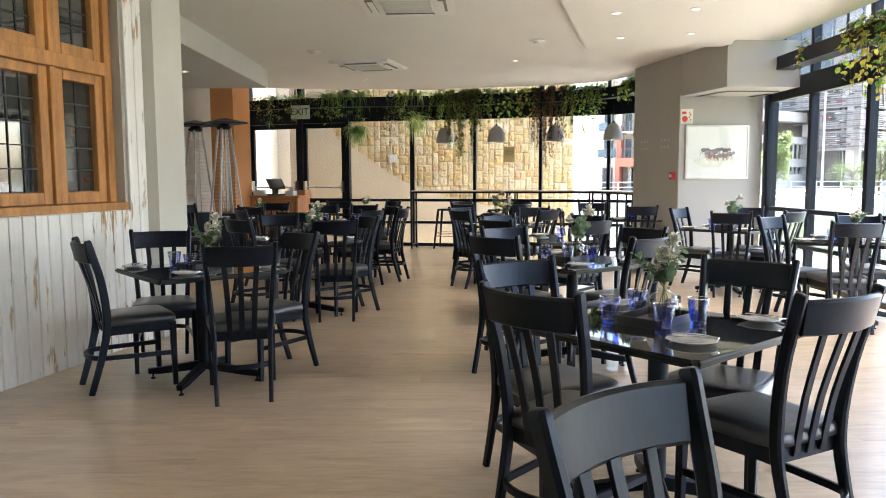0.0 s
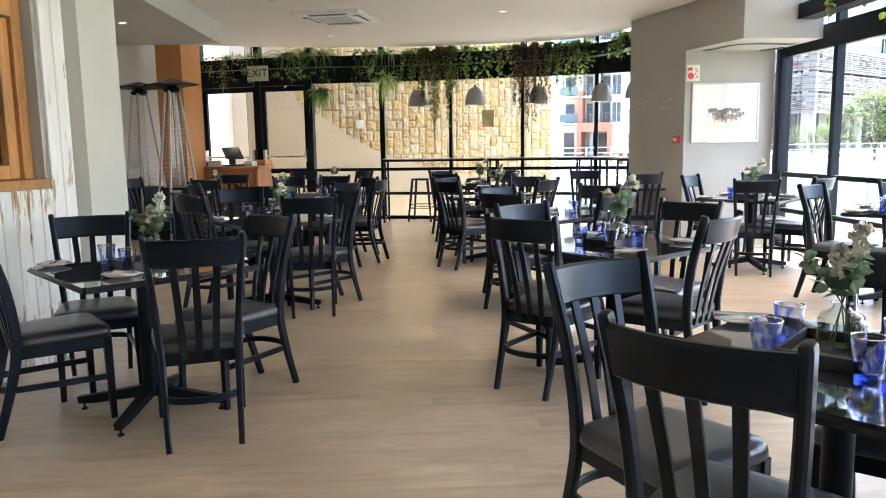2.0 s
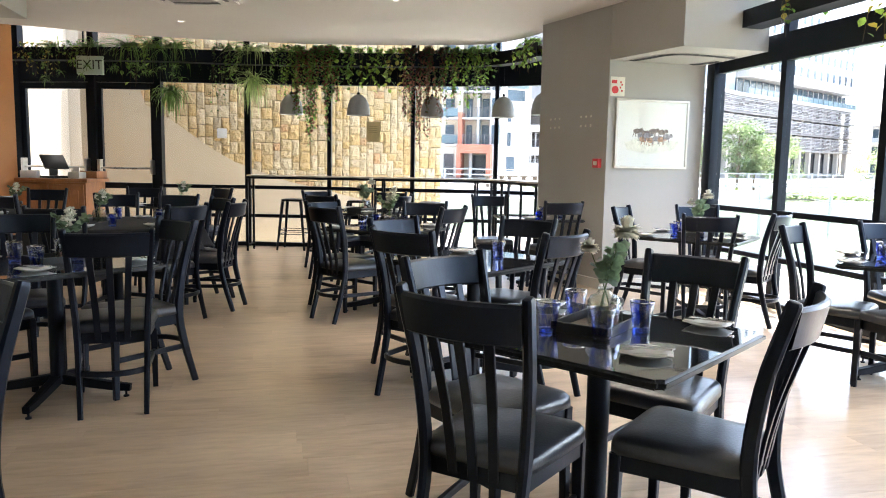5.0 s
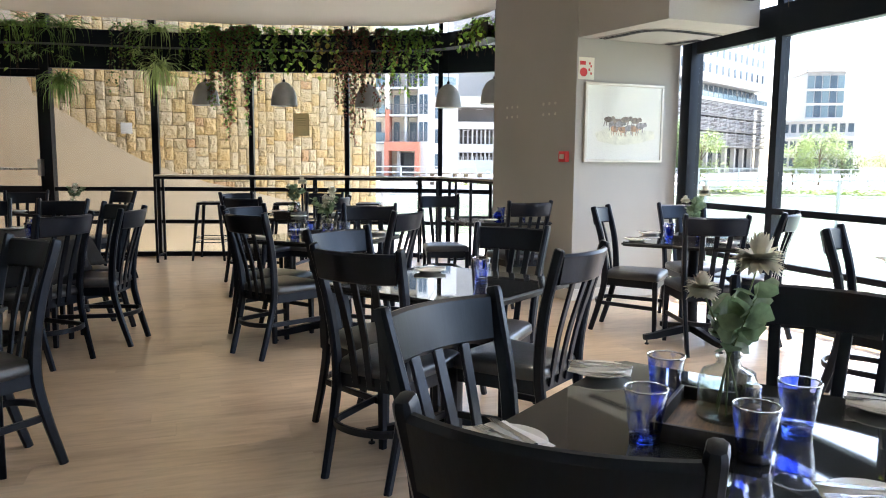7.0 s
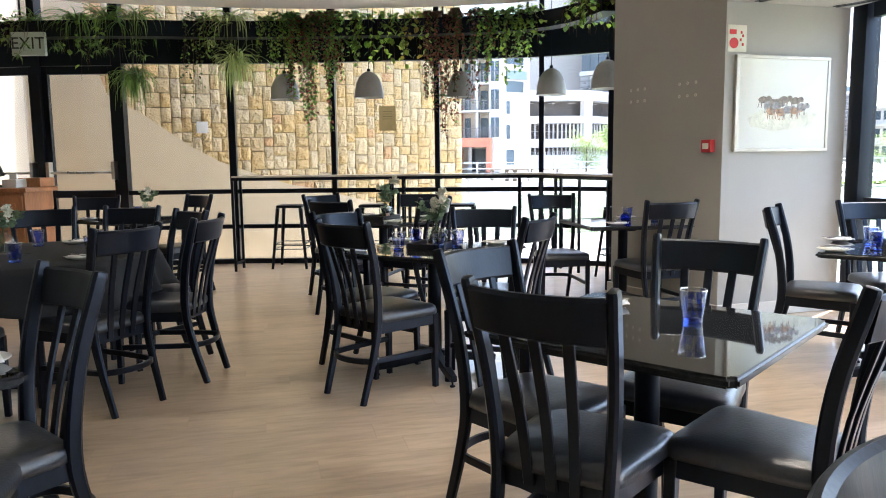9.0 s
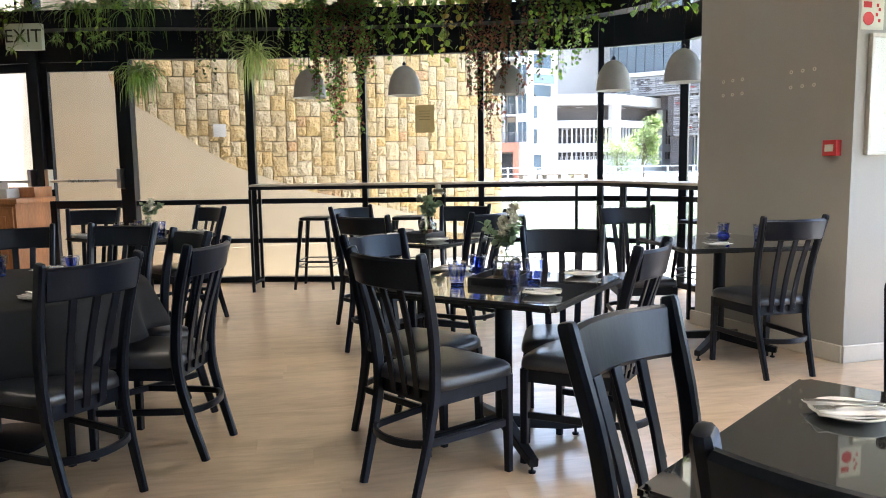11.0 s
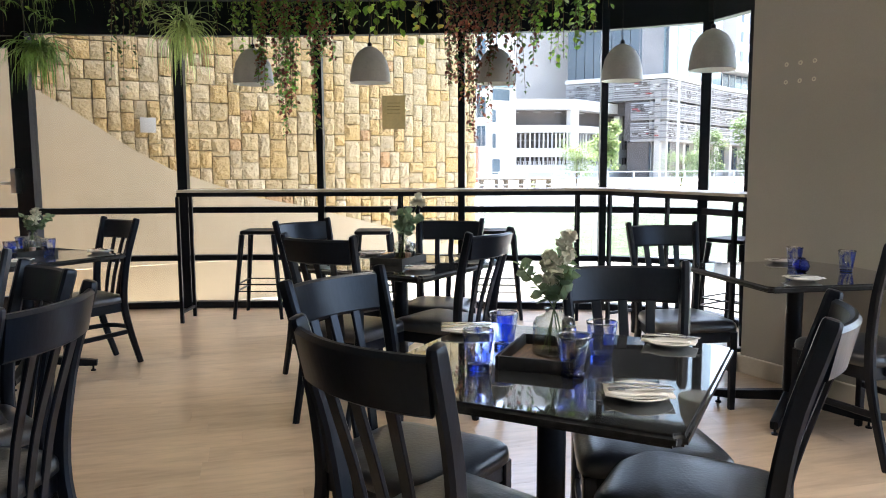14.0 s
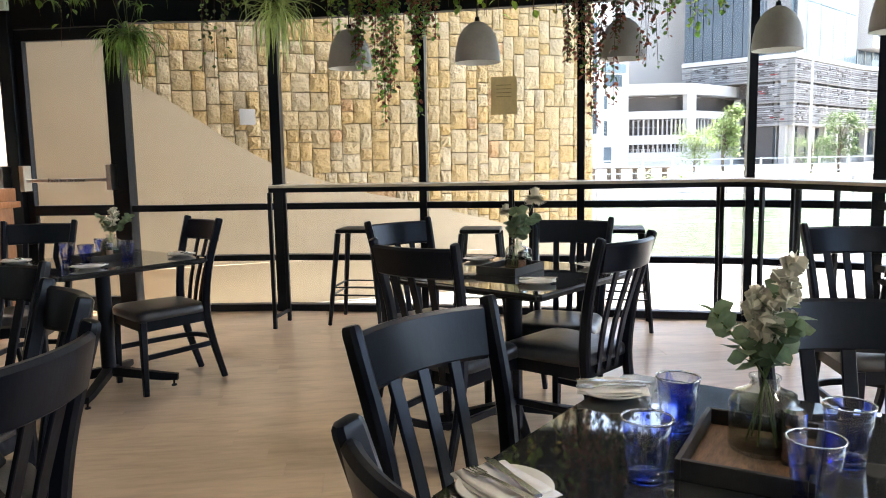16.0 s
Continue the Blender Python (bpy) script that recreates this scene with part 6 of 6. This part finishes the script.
for j in range(4):
    z = 3.55 + 2.9 * j
    bl = f.block("balcony", U(14.46), U(16.9), z - 0.2, z, -1.78, 0.12, WHITE_RENDER, ap)
    for g0, g1 in ((14.6, 15.05), (15.85, 16.4)):
        f.block("balcony_door", U(g0), U(g1), z + 0.02, z + 2.15, -1.79, -1.7, BLUE_PANE, ap)
    w_ = f.block("window", U(16.75), U(17.38), z + 0.05, z + 2.1, 0.003, 0.06, BLUE_PANE, ap)
    f.block("window_mullion", U(17.05), U(17.09), z + 0.05, z + 2.1, 0.061, 0.1, WHITE_RENDER, w_)
    f.block("rail", U(14.46), U(17.4), z + 0.98, z + 1.04, 0.13, 0.18, LOUVRE, bl)
    for k in range(5):
        f.block("rail_wire", U(14.46), U(17.4), z + 0.16 * (k + 1), z + 0.16 * (k + 1) + 0.02, 0.14, 0.16, LOUVRE, bl)
    for k in range(6):
        u = lerp(U(14.5), U(17.36), k / 5)
        f.block("rail_post", u, u + 0.05, z, z + 0.975, 0.13, 0.17, LOUVRE, bl)
aw = thing("apartment_wing", "plain white apartment wing with small windows", "building")
f = Facade(far(17.3, 90, AV), far(19.7, 93, AV))
U = lambda deg: f.L * (deg - 17.3) / 2.4
f.block("wall", 0, f.L, -0.1, 17, -5, 0, WHITE_RENDER, aw)
for g0, g1, z0, z1 in ((17.92, 18.18, 6.7, 8.2), (17.92, 18.18, 3.7, 5.4), (17.85, 19.2, 9.3, 10.6), (17.85, 19.2, 12.6, 14.2), (17.85, 18.5, 0.6, 2.4)):
    f.block("window", U(g0), U(g1), z0, z1, 0.003, 0.06, BLUE_PANE, aw)
f.block("balcony_front", U(17.8), U(19.3), 10.8, 11.8, 0.004, 0.5, SKY_PANE, aw)
# far bank: low white wall and railings
bk = thing("bank_wall", "low white retaining wall on the far bank", "wall")
f = Facade((-8, 36.5), (46, 34.2))
f.block("wall", 0, f.L, -0.14, 0.28, -0.4, 0, WHITE_RENDER, bk)
rl = thing("bank_railing", "white post and rail fence along the far bank", "railing")
for z in (0.6, 0.85, 1.1):
    f.block("rail", 0, f.L, z, z + 0.05, -0.25, -0.2, WHITE_RENDER, rl)
for k in range(46):
    f.block("post", k * 1.18, k * 1.18 + 0.07, 0.282, 1.16, -0.198, -0.13, WHITE_RENDER, rl)
for x, y in ((14.2, 50.8), (15.6, 50.3), (17.2, 49.8)):
    pt = thing("picnic_table", "small brown outdoor table on the far bank", "table", "outdoor tables")
    part("top", boxes((-0.7, -0.35, 0.72, 0.7, 0.35, 0.78)), BARK, pt)
    for sx in (-0.5, 0.5):
        part("leg", boxes((sx - 0.06, -0.3, 0, sx + 0.06, 0.3, 0.719)), BARK, pt)
    pt.matrix_basis = pose(x, y, -0.15)
# near railing along the deck edge
rn = thing("deck_railing", "white cable railing along the deck edge", "railing")
f = Facade((3.3, 18.15), (22, 17.6))
for z in (0.35, 0.55, 0.75, 0.92):
    f.block("rail", 0, f.L, z, z + (0.05 if z > 0.9 else 0.018), 0.0, 0.04, WHITE_RENDER, rn)
for k in range(11):
    f.block("post", k * 1.85, k * 1.85 + 0.06, -0.15, 0.97, 0.042, 0.1, WHITE_RENDER, rn)

sb = thing("railing_sign", "small white sign board fixed to the deck railing", "sign")
part("board", boxes((-0.2, -0.012, -0.09, 0.2, 0.0, 0.09), bevel=0.003), SIGN_WHITE, sb)
sb.matrix_basis = pose(3.72, 18.02, 0.8, 0, 0, -2)


def make_tree(x, y, h, crown, mat, seed, label):
    rnd = random.Random(seed)
    t = thing("tree", label, "tree", "trees by the water")
    bm = bmesh.new()
    sweep(bm, smooth_line([(0, 0, 0), (0.08, 0.02, h * 0.25), (-0.05, 0.05, h * 0.5), (0.05, 0, h * 0.8)], 4), ring(0.12 * h / 5, 8), up=(0, 1, 0.1), scales=[1 - 0.055 * i for i in range(13)])
    clumps = []
    for k in range(18):
        a, z = rnd.uniform(0, 6.283), h * rnd.uniform(0.28, 0.95)
        r = crown * rnd.uniform(0.35, 0.95) * (1 - 0.45 * abs(z / h - 0.62))
        e = Vector((math.cos(a) * r, math.sin(a) * r, z))
        sweep(bm, [(0, 0, z * 0.62), tuple(e * 0.55 + Vector((0, 0, z * 0.4))), tuple(e)], ring(0.035 * h / 5, 5), up=(0.2, 0.9, 0.3), scales=(1, 0.6, 0.2))
        clumps.append((e, crown * rnd.uniform(0.3, 0.52)))
    part("trunk", bm, BARK, t)
    bm = bmesh.new()
    for e, r in clumps:
        for k in range(150):
            d = Vector((rnd.gauss(0, 1), rnd.gauss(0, 1), rnd.gauss(0, 0.8))).normalized() * r * rnd.uniform(0.35, 1.1)
            a = rnd.uniform(0, 6.283)
            leaf(bm, e + d, Vector((math.cos(a), math.sin(a), rnd.uniform(-0.8, 0.5))), Vector((0, 0, 1)), 0.2 * h / 5, 0.13 * h / 5, 0.2)
    part("crown", bm, mat, t, smooth=True)
    t.matrix_basis = pose(x, y, -0.15, 0, 0, rnd.uniform(0, 360))


V7 = Vector((-0.07, 4.31, 0))
for k, (p, h, c, mat) in enumerate((
    (far(24.9, 62), 3.6, 1.7, TREE_LEAF), (far(26.9, 66), 5.8, 1.5, TREE_LEAF), (far(37.5, 50), 4.7, 1.45, TREE_DARK), (far(38.6, 52), 4.2, 1.3, TREE_DARK),
    (far(32.6, 60), 2.6, 1.5, TREE_DARK), (far(34.3, 62), 4.4, 1.5, TREE_DARK), (far(36.6, 55, Vector((-0.22, 2.39, 0))), 3.7, 1.6, TREE_LEAF),
    (far(43.9, 60, V7), 3.4, 1.5, TREE_LEAF), (far(45.5, 58, V7), 3.7, 1.7, TREE_LEAF), (far(46.9, 60, V7), 3.4, 1.5, TREE_DARK), (far(49.5, 62, V7), 2.8, 1.6, TREE_LEAF), (far(53, 60, V7), 3.2, 1.8, TREE_DARK),
)):
    make_tree(p.x, p.y, h, c, mat, 200 + k, "green leafy tree on the far bank")
bm = bmesh.new()
rnd = random.Random(9)
for k in range(2600):
    u = rnd.uniform(0, 1)
    p = bearing(lerp(20, 60, u), rnd.uniform(37.5, 39))
    a = rnd.uniform(0, 6.28)
    leaf(bm, Vector((p.x, p.y, -0.1 + abs(rnd.gauss(0, 0.35)) * (0.4 + 0.9 * noise.noise(Vector((u * 20, 0, 0))) ** 2 * 3))), Vector((math.cos(a), math.sin(a), 0.5)), Vector((0, 0, 1)), 0.25, 0.16, 0.2)
tagged(part("shrubs", bm, TREE_LEAF), "low green shrubs along the far bank", "shrubs", kind="stuff")
lp2 = thing("lamp_post", "slender white lamp post on the far bank", "lamp post")
part("pole", lathe(bmesh.new(), [(0.07, 0), (0.05, 6.0), (0.04, 7.5)], 10), WHITE_RENDER, lp2)
lp2.matrix_basis = pose(*bearing(31.0, 41).xy, -0.15)

# ---- stone wall with the plastered ramp side ----
S0, S1 = Vector((-3.3, 16.13, 0)), Vector((3.12, 17.63, 0))
SD = (S1 - S0).normalized()
SN = Vector((SD.y, -SD.x, 0))
SLEN = (S1 - S0).length


def plaster_top(u):
    """Height of the plaster's sloping edge above a point of the wall, u metres along it."""
    x = (S0 + SD * u).x
    pts = ((-9, 6.2), (-2.75, 5.2), (-2.45, 2.3), (-1.85, 1.93), (-1.3, 1.52), (-0.9, 1.29), (-0.4, 1.1), (0.1, 0.93), (0.6, 0.83), (1.8, 0.5), (3.2, 0.1))
    for (x0, z0), (x1, z1) in zip(pts, pts[1:]):
        if x0 <= x <= x1:
            return lerp(z0, z1, (x - x0) / (x1 - x0))
    return 0


stone = tagged(new("stone_wall"), "honey-coloured rough ashlar stone wall", "wall", kind="structure")
MORTAR = material("dark_mortar", (0.13, 0.095, 0.06), 0.9, vary=0.2, scale=10, bump=0.003)
bm = bmesh.new()
q = [S0 - SN * 0.4, S1 - SN * 0.4, S1 - SN * 0.035, S0 - SN * 0.035]
prism(bm, [(p.x, p.y) for p in (q[3], q[2], q[1], q[0])], -0.15, 5.2)
part("mortar_bed", bm, MORTAR, stone)
bm = bmesh.new()
us = [i * SLEN / 40 for i in range(41)]
for o in (0.0,):
    lo = [[bm.verts.new(S0 + SD * u + SN * oo + Vector((0, 0, z))) for u, z in ((u, -0.15) for u in us)] for oo in (-0.02, 0.025)]
    hi = [[bm.verts.new(S0 + SD * u + SN * oo + Vector((0, 0, min(5.2, plaster_top(u))))) for u in us] for oo in (-0.02, 0.025)]
    for i in range(40):
        bm.faces.new((lo[1][i], lo[1][i + 1], hi[1][i + 1], hi[1][i]))
        bm.faces.new((hi[1][i], hi[1][i + 1], hi[0][i + 1], hi[0][i]))
part("plaster_ramp", bm, PLASTER, stone, "smooth beige plaster with sloping edge")
tagged(part("wall_plaster", boxes((-7.5, 15.97, -0.15, -4.45, 16.15, 5.2)), PLASTER), "smooth beige plaster wall outside the doors", "wall", kind="structure")
PALE_PLASTER = material("pale_plaster", (0.42, 0.375, 0.3), 0.85, vary=0.03, scale=1.2, bump=0.001, bump_scale=80)
tagged(part("wall_yard", boxes((-4.65, 16.151, -0.15, -4.45, 20.2, 5.2), (-4.449, 20.0, -0.15, -2.0, 20.2, 5.2)), PALE_PLASTER), "pale plaster yard wall outside the doors", "wall", kind="structure")
sp = thing("wall_plate", "small white plate fixed to the stone wall", "wall plate")
part("plate", boxes((-0.085, -0.012, -0.085, 0.085, 0.0, 0.085), bevel=0.004), WHITE_RENDER, sp)
sp.matrix_basis = Matrix.Translation((-1.12 + SN.x * 0.04, 16.63 + SN.y * 0.04, 1.79)) @ pose(0, 0, 0, 0, 0, math.degrees(math.atan2(SD.y, SD.x)))

# added plaster kerb before the stone wall, hiding the bright ground strip
bm = bmesh.new()
q = [S0 + SD * 0.9 + SN * 1.0, S0 + SD * 4.6 + SN * 1.0, S0 + SD * 4.6 + SN * 0.975, S0 + SD * 0.9 + SN * 0.975]
prism(bm, [(p.x, p.y) for p in q], -0.14, 0.3)
tagged(part("plaster_kerb", bm, PLASTER), "added low beige plaster kerb that hides the ground outside the glass front", "low wall", kind="structure")


# ---- pieces: stones ----


def stone_material():
    m = material("honey_stone", (0.445, 0.345, 0.19), 0.85, vary=0.14, scale=9, bump=0.021, bump_scale=17, world_space=True)
    n, l = m.node_tree.nodes, m.node_tree.links
    oi, ge, ad, fr, rp, mx = n.new("ShaderNodeObjectInfo"), n.new("ShaderNodeNewGeometry"), n.new("ShaderNodeMath"), n.new("ShaderNodeMath"), n.new("ShaderNodeValToRGB"), n.new("ShaderNodeMix")
    l.new(oi.outputs["Random"], ad.inputs[0])
    l.new(ge.outputs["Random Per Island"], ad.inputs[1])
    fr.operation = "FRACT"
    l.new(ad.outputs[0], fr.inputs[0])
    l.new(fr.outputs[0], rp.inputs[0])
    rp.color_ramp.interpolation = "CONSTANT"
    e = rp.color_ramp.elements
    e[0].position, e[0].color = 0.0, (0.436, 0.334, 0.18, 1)
    e[1].position, e[1].color = 0.16, (0.504, 0.412, 0.26, 1)
    for p, c in ((0.34, (0.446, 0.311, 0.132)), (0.5, (0.485, 0.375, 0.208)), (0.66, (0.417, 0.343, 0.224)), (0.78, (0.475, 0.32, 0.12)), (0.93, (0.427, 0.233, 0.108)), (0.955, (0.543, 0.458, 0.312))):
        x = e.new(p)
        x.color = (*c, 1)
    vo, b2 = n.new("ShaderNodeTexVoronoi"), n.new("ShaderNodeBump")
    vo.inputs["Scale"].default_value = 26.0
    l.new(ge.outputs["Position"], vo.inputs["Vector"])
    b2.inputs["Distance"].default_value, b2.inputs["Strength"].default_value = 0.008, 1.0
    l.new(vo.outputs["Distance"], b2.inputs["Height"])
    l.new(n["Principled BSDF"].inputs["Normal"].links[0].from_socket, b2.inputs["Normal"])
    l.new(b2.outputs[0], n["Principled BSDF"].inputs["Normal"])
    mx.data_type, mx.blend_type = "RGBA", "MIX"
    mx.inputs[0].default_value = 0.65
    b = n["Principled BSDF"]
    src = b.inputs["Base Color"].links[0].from_socket
    l.new(src, mx.inputs[6])
    l.new(rp.outputs[0], mx.inputs[7])
    l.new(mx.outputs[2], b.inputs["Base Color"])
    return m


STONE = stone_material()


def stone_verts(rnd):
    """A unit stone: a lumpy split face on a block with ragged edges, u and z from 0 to 1, face at y = -1."""
    g = 4
    face = []
    for i in range(g + 1):
        col = []
        for j in range(g + 1):
            rim = i in (0, g) or j in (0, g)
            u = i / g + (rnd.uniform(-0.05, 0.05) if 0 < i < g else (rnd.uniform(0.0, 0.035) if i == 0 else -rnd.uniform(0.0, 0.035)))
            w = j / g + (rnd.uniform(-0.05, 0.05) if 0 < j < g else (rnd.uniform(0.0, 0.035) if j == 0 else -rnd.uniform(0.0, 0.035)))
            col.append((u, -(rnd.uniform(0.55, 0.75) if rim else rnd.uniform(0.85, 1.15)), w))
        face.append(col)
    return g, face


def add_stone(bm, rnd, w, d, h, place):
    g, face = stone_verts(rnd)
    v = [[bm.verts.new(place(face[i][j][0] * w, face[i][j][1] * d, face[i][j][2] * h)) for j in range(g + 1)] for i in range(g + 1)]
    for i in range(g):
        for j in range(g):
            bm.faces.new((v[i][j], v[i + 1][j], v[i + 1][j + 1], v[i][j + 1]))
    rim = [v[i][0] for i in range(g)] + [v[g][j] for j in range(g)] + [v[g - i][g] for i in range(g)] + [v[0][g - j] for j in range(g)]
    co = [(0, 0), (w, 0), (w, h), (0, h)]
    back = [bm.verts.new(place(x, 0, z)) for x, z in co]
    for k in range(4):
        bm.faces.new([back[k]] + [back[(k + 1) % 4]] + [rim[(g * (k + 1) - i) % len(rim)] for i in range(g + 1)])
    return bm


rnd = random.Random(21)
UNIT = []
for k in range(16):
    bm = add_stone(bmesh.new(), rnd, 1, 1, 1, lambda x, y, z: Vector((x, y, z)))
    me = bpy.data.meshes.new("stone")
    bm.to_mesh(me)
    bm.free()
    me.materials.append(STONE)
    UNIT.append(me)
CELL = 0.07
NU, NZ = int(SLEN / CELL), int(5.2 / CELL)
taken = set()
rest = bmesh.new()
turn = math.degrees(math.atan2(SD.y, SD.x))
made = 0
for j in range(NZ):
    for i in range(NU):
        if (i, j) in taken:
            continue
        w, h = rnd.choice(((2, 2), (3, 3), (3, 3), (3, 2), (3, 3), (2, 3), (3, 4), (2, 2), (4, 3), (2, 4), (2, 3)))
        run = 1
        while run < 5 and i + run < NU and (i + run, j) not in taken:
            run += 1
        w = min(w, run)
        if run - w == 1:
            w = run if run < 4 else w - 1
        h = min(h, NZ - j)
        taken |= {(i + a, j + b) for a in range(w) for b in range(h)}
        u, z, ww, hh = i * CELL + 0.002, -0.1 + j * CELL + 0.002, w * CELL - 0.004, h * CELL - 0.004
        if z + hh < min(plaster_top(u), plaster_top(u + ww)) - 0.02:
            continue
        dep = 0.05 * rnd.uniform(0.8, 1.15)
        base = S0 + SD * u - SN * 0.034 + Vector((0, 0, z))
        if made < 300 and 0.5 < z < 2.3 and u > 2.0:
            made += 1
            ob = new("stone", rnd.choice(UNIT))
            ob.parent = stone
            ob.matrix_basis = Matrix.Translation(base) @ pose(0, 0, 0, 0, 0, turn) @ Matrix.Diagonal((ww, dep, hh, 1))
        else:
            add_stone(rest, rnd, ww, dep, hh, lambda x, y, zz: base + SD * x + SN * (-y) + Vector((0, 0, zz)))
tagged(part("stones", rest, STONE, stone), kind="stuff")

# ---- pieces: floor planks along x ----


def plank_material():
    m = bpy.data.materials.new("oak_plank")
    m.use_nodes = True
    n, l = m.node_tree.nodes, m.node_tree.links
    b = n["Principled BSDF"]
    ge, oi, ad, sc = n.new("ShaderNodeNewGeometry"), n.new("ShaderNodeObjectInfo"), n.new("ShaderNodeVectorMath"), n.new("ShaderNodeVectorMath")
    sm = n.new("ShaderNodeMath")
    l.new(oi.outputs["Random"], sm.inputs[0])
    l.new(ge.outputs["Random Per Island"], sm.inputs[1])
    cb = n.new("ShaderNodeCombineXYZ")
    for k, v in ((0, 7.0), (1, 3.0), (2, 11.0)):
        mu = n.new("ShaderNodeMath")
        mu.operation = "MULTIPLY"
        mu.inputs[1].default_value = v
        l.new(sm.outputs[0], mu.inputs[0])
        l.new(mu.outputs[0], cb.inputs[k])
    l.new(ge.outputs["Position"], ad.inputs[0])
    l.new(cb.outputs[0], ad.inputs[1])
    sc.operation = "MULTIPLY"
    sc.inputs[1].default_value = (0.8, 4.0, 1.0)
    l.new(ad.outputs[0], sc.inputs[0])
    grain, blot, fine = n.new("ShaderNodeTexNoise"), n.new("ShaderNodeTexNoise"), n.new("ShaderNodeTexNoise")
    grain.inputs["Scale"].default_value, grain.inputs["Detail"].default_value, grain.inputs["Distortion"].default_value = 2.2, 6, 0.6
    fine.inputs["Scale"].default_value, fine.inputs["Detail"].default_value = 9.0, 6
    blot.inputs["Scale"].default_value, blot.inputs["Detail"].default_value = 1.7, 6
    l.new(sc.outputs[0], grain.inputs["Vector"])
    l.new(sc.outputs[0], fine.inputs["Vector"])
    l.new(ge.outputs["Position"], blot.inputs["Vector"])
    rp = n.new("ShaderNodeValToRGB")
    e = rp.color_ramp.elements
    e[0].position, e[0].color = 0.25, (0.45, 0.335, 0.23, 1)
    e[1].position, e[1].color = 0.75, (0.64, 0.5, 0.36, 1)
    x = e.new(0.48)
    x.color = (0.57, 0.44, 0.31, 1)
    l.new(grain.outputs["Fac"], rp.inputs[0])
    hs = n.new("ShaderNodeHueSaturation")
    mr = n.new("ShaderNodeMapRange")
    fr = n.new("ShaderNodeMath")
    fr.operation = "FRACT"
    l.new(sm.outputs[0], fr.inputs[0])
    l.new(fr.outputs[0], mr.inputs["Value"])
    mr.inputs["To Min"].default_value, mr.inputs["To Max"].default_value = 0.95, 1.05
    worn = n.new("ShaderNodeMapRange")
    worn.inputs["From Min"].default_value, worn.inputs["From Max"].default_value = 0.3, 0.7
    worn.inputs["To Min"].default_value, worn.inputs["To Max"].default_value = 0.88, 1.1
    l.new(blot.outputs["Fac"], worn.inputs["Value"])
    both = n.new("ShaderNodeMath")
    both.operation = "MULTIPLY"
    l.new(mr.outputs[0], both.inputs[0])
    l.new(worn.outputs[0], both.inputs[1])
    streak = n.new("ShaderNodeMapRange")
    streak.inputs["From Min"].default_value, streak.inputs["From Max"].default_value = 0.3, 0.6
    streak.inputs["To Min"].default_value, streak.inputs["To Max"].default_value = 0.88, 1.03
    l.new(fine.outputs["Fac"], streak.inputs["Value"])
    three = n.new("ShaderNodeMath")
    three.operation = "MULTIPLY"
    l.new(both.outputs[0], three.inputs[0])
    l.new(streak.outputs[0], three.inputs[1])
    l.new(three.outputs[0], hs.inputs["Value"])
    l.new(rp.outputs[0], hs.inputs["Color"])
    l.new(hs.outputs[0], b.inputs["Base Color"])
    rr = n.new("ShaderNodeMapRange")
    rr.inputs["To Min"].default_value, rr.inputs["To Max"].default_value = 0.24, 0.4
    l.new(blot.outputs["Fac"], rr.inputs["Value"])
    l.new(rr.outputs[0], b.inputs["Roughness"])
    b.inputs["Coat Weight"].default_value, b.inputs["Coat Roughness"].default_value = 0.35, 0.16
    bp = n.new("ShaderNodeBump")
    bp.inputs["Distance"].default_value = 0.0006
    l.new(fine.outputs["Fac"], bp.inputs["Height"])
    l.new(bp.outputs[0], b.inputs["Normal"])
    return m


OAK = plank_material()


def front_limit(y):
    """How far right the floor reaches in a row at y (the glass front runs across)."""
    if y < 12.55:
        return SIDE_X - 0.02
    for (x0, y0), (x1, y1) in zip(FRONT, FRONT[1:]):
        if y1 <= y <= y0:
            return lerp(x1, x0, (y - y1) / (y0 - y1)) - 0.05
    return -4.0


PW, PL = 0.19, 1.25
me = bpy.data.meshes.new("plank")
bm = boxes((0, 0, -0.005, PL - 0.0007, PW - 0.0007, 0.0))
bm.to_mesh(me)
bm.free()
me.materials.append(OAK)
rest = bmesh.new()
rnd = random.Random(31)
row = 0
y = -3.6
count = 0
while y < 15.3:
    x = -5.1 - rnd.uniform(0, PL)
    lim = front_limit(y + PW)
    edge = -4.62 if y > 6.1 else -2.7 + (y - 6.1) * 0.232
    while x < lim:
        x1 = min(x + PL, lim)
        if x1 - x > PL - 0.01 and -2.3 < x < 1.2 and 2.4 < y < 14.0 and count < 300:
            count += 1
            ob = new("plank", me)
            ob.parent = floor
            ob.matrix_basis = pose(x, y, 0)
        elif x1 > edge + 0.02:
            box(rest, max(x, edge), y, -0.005, x1 - 0.0007, y + PW - 0.0007, 0.0)
        x += PL
    y += PW
tagged(part("planks", rest, OAK, floor), kind="stuff")
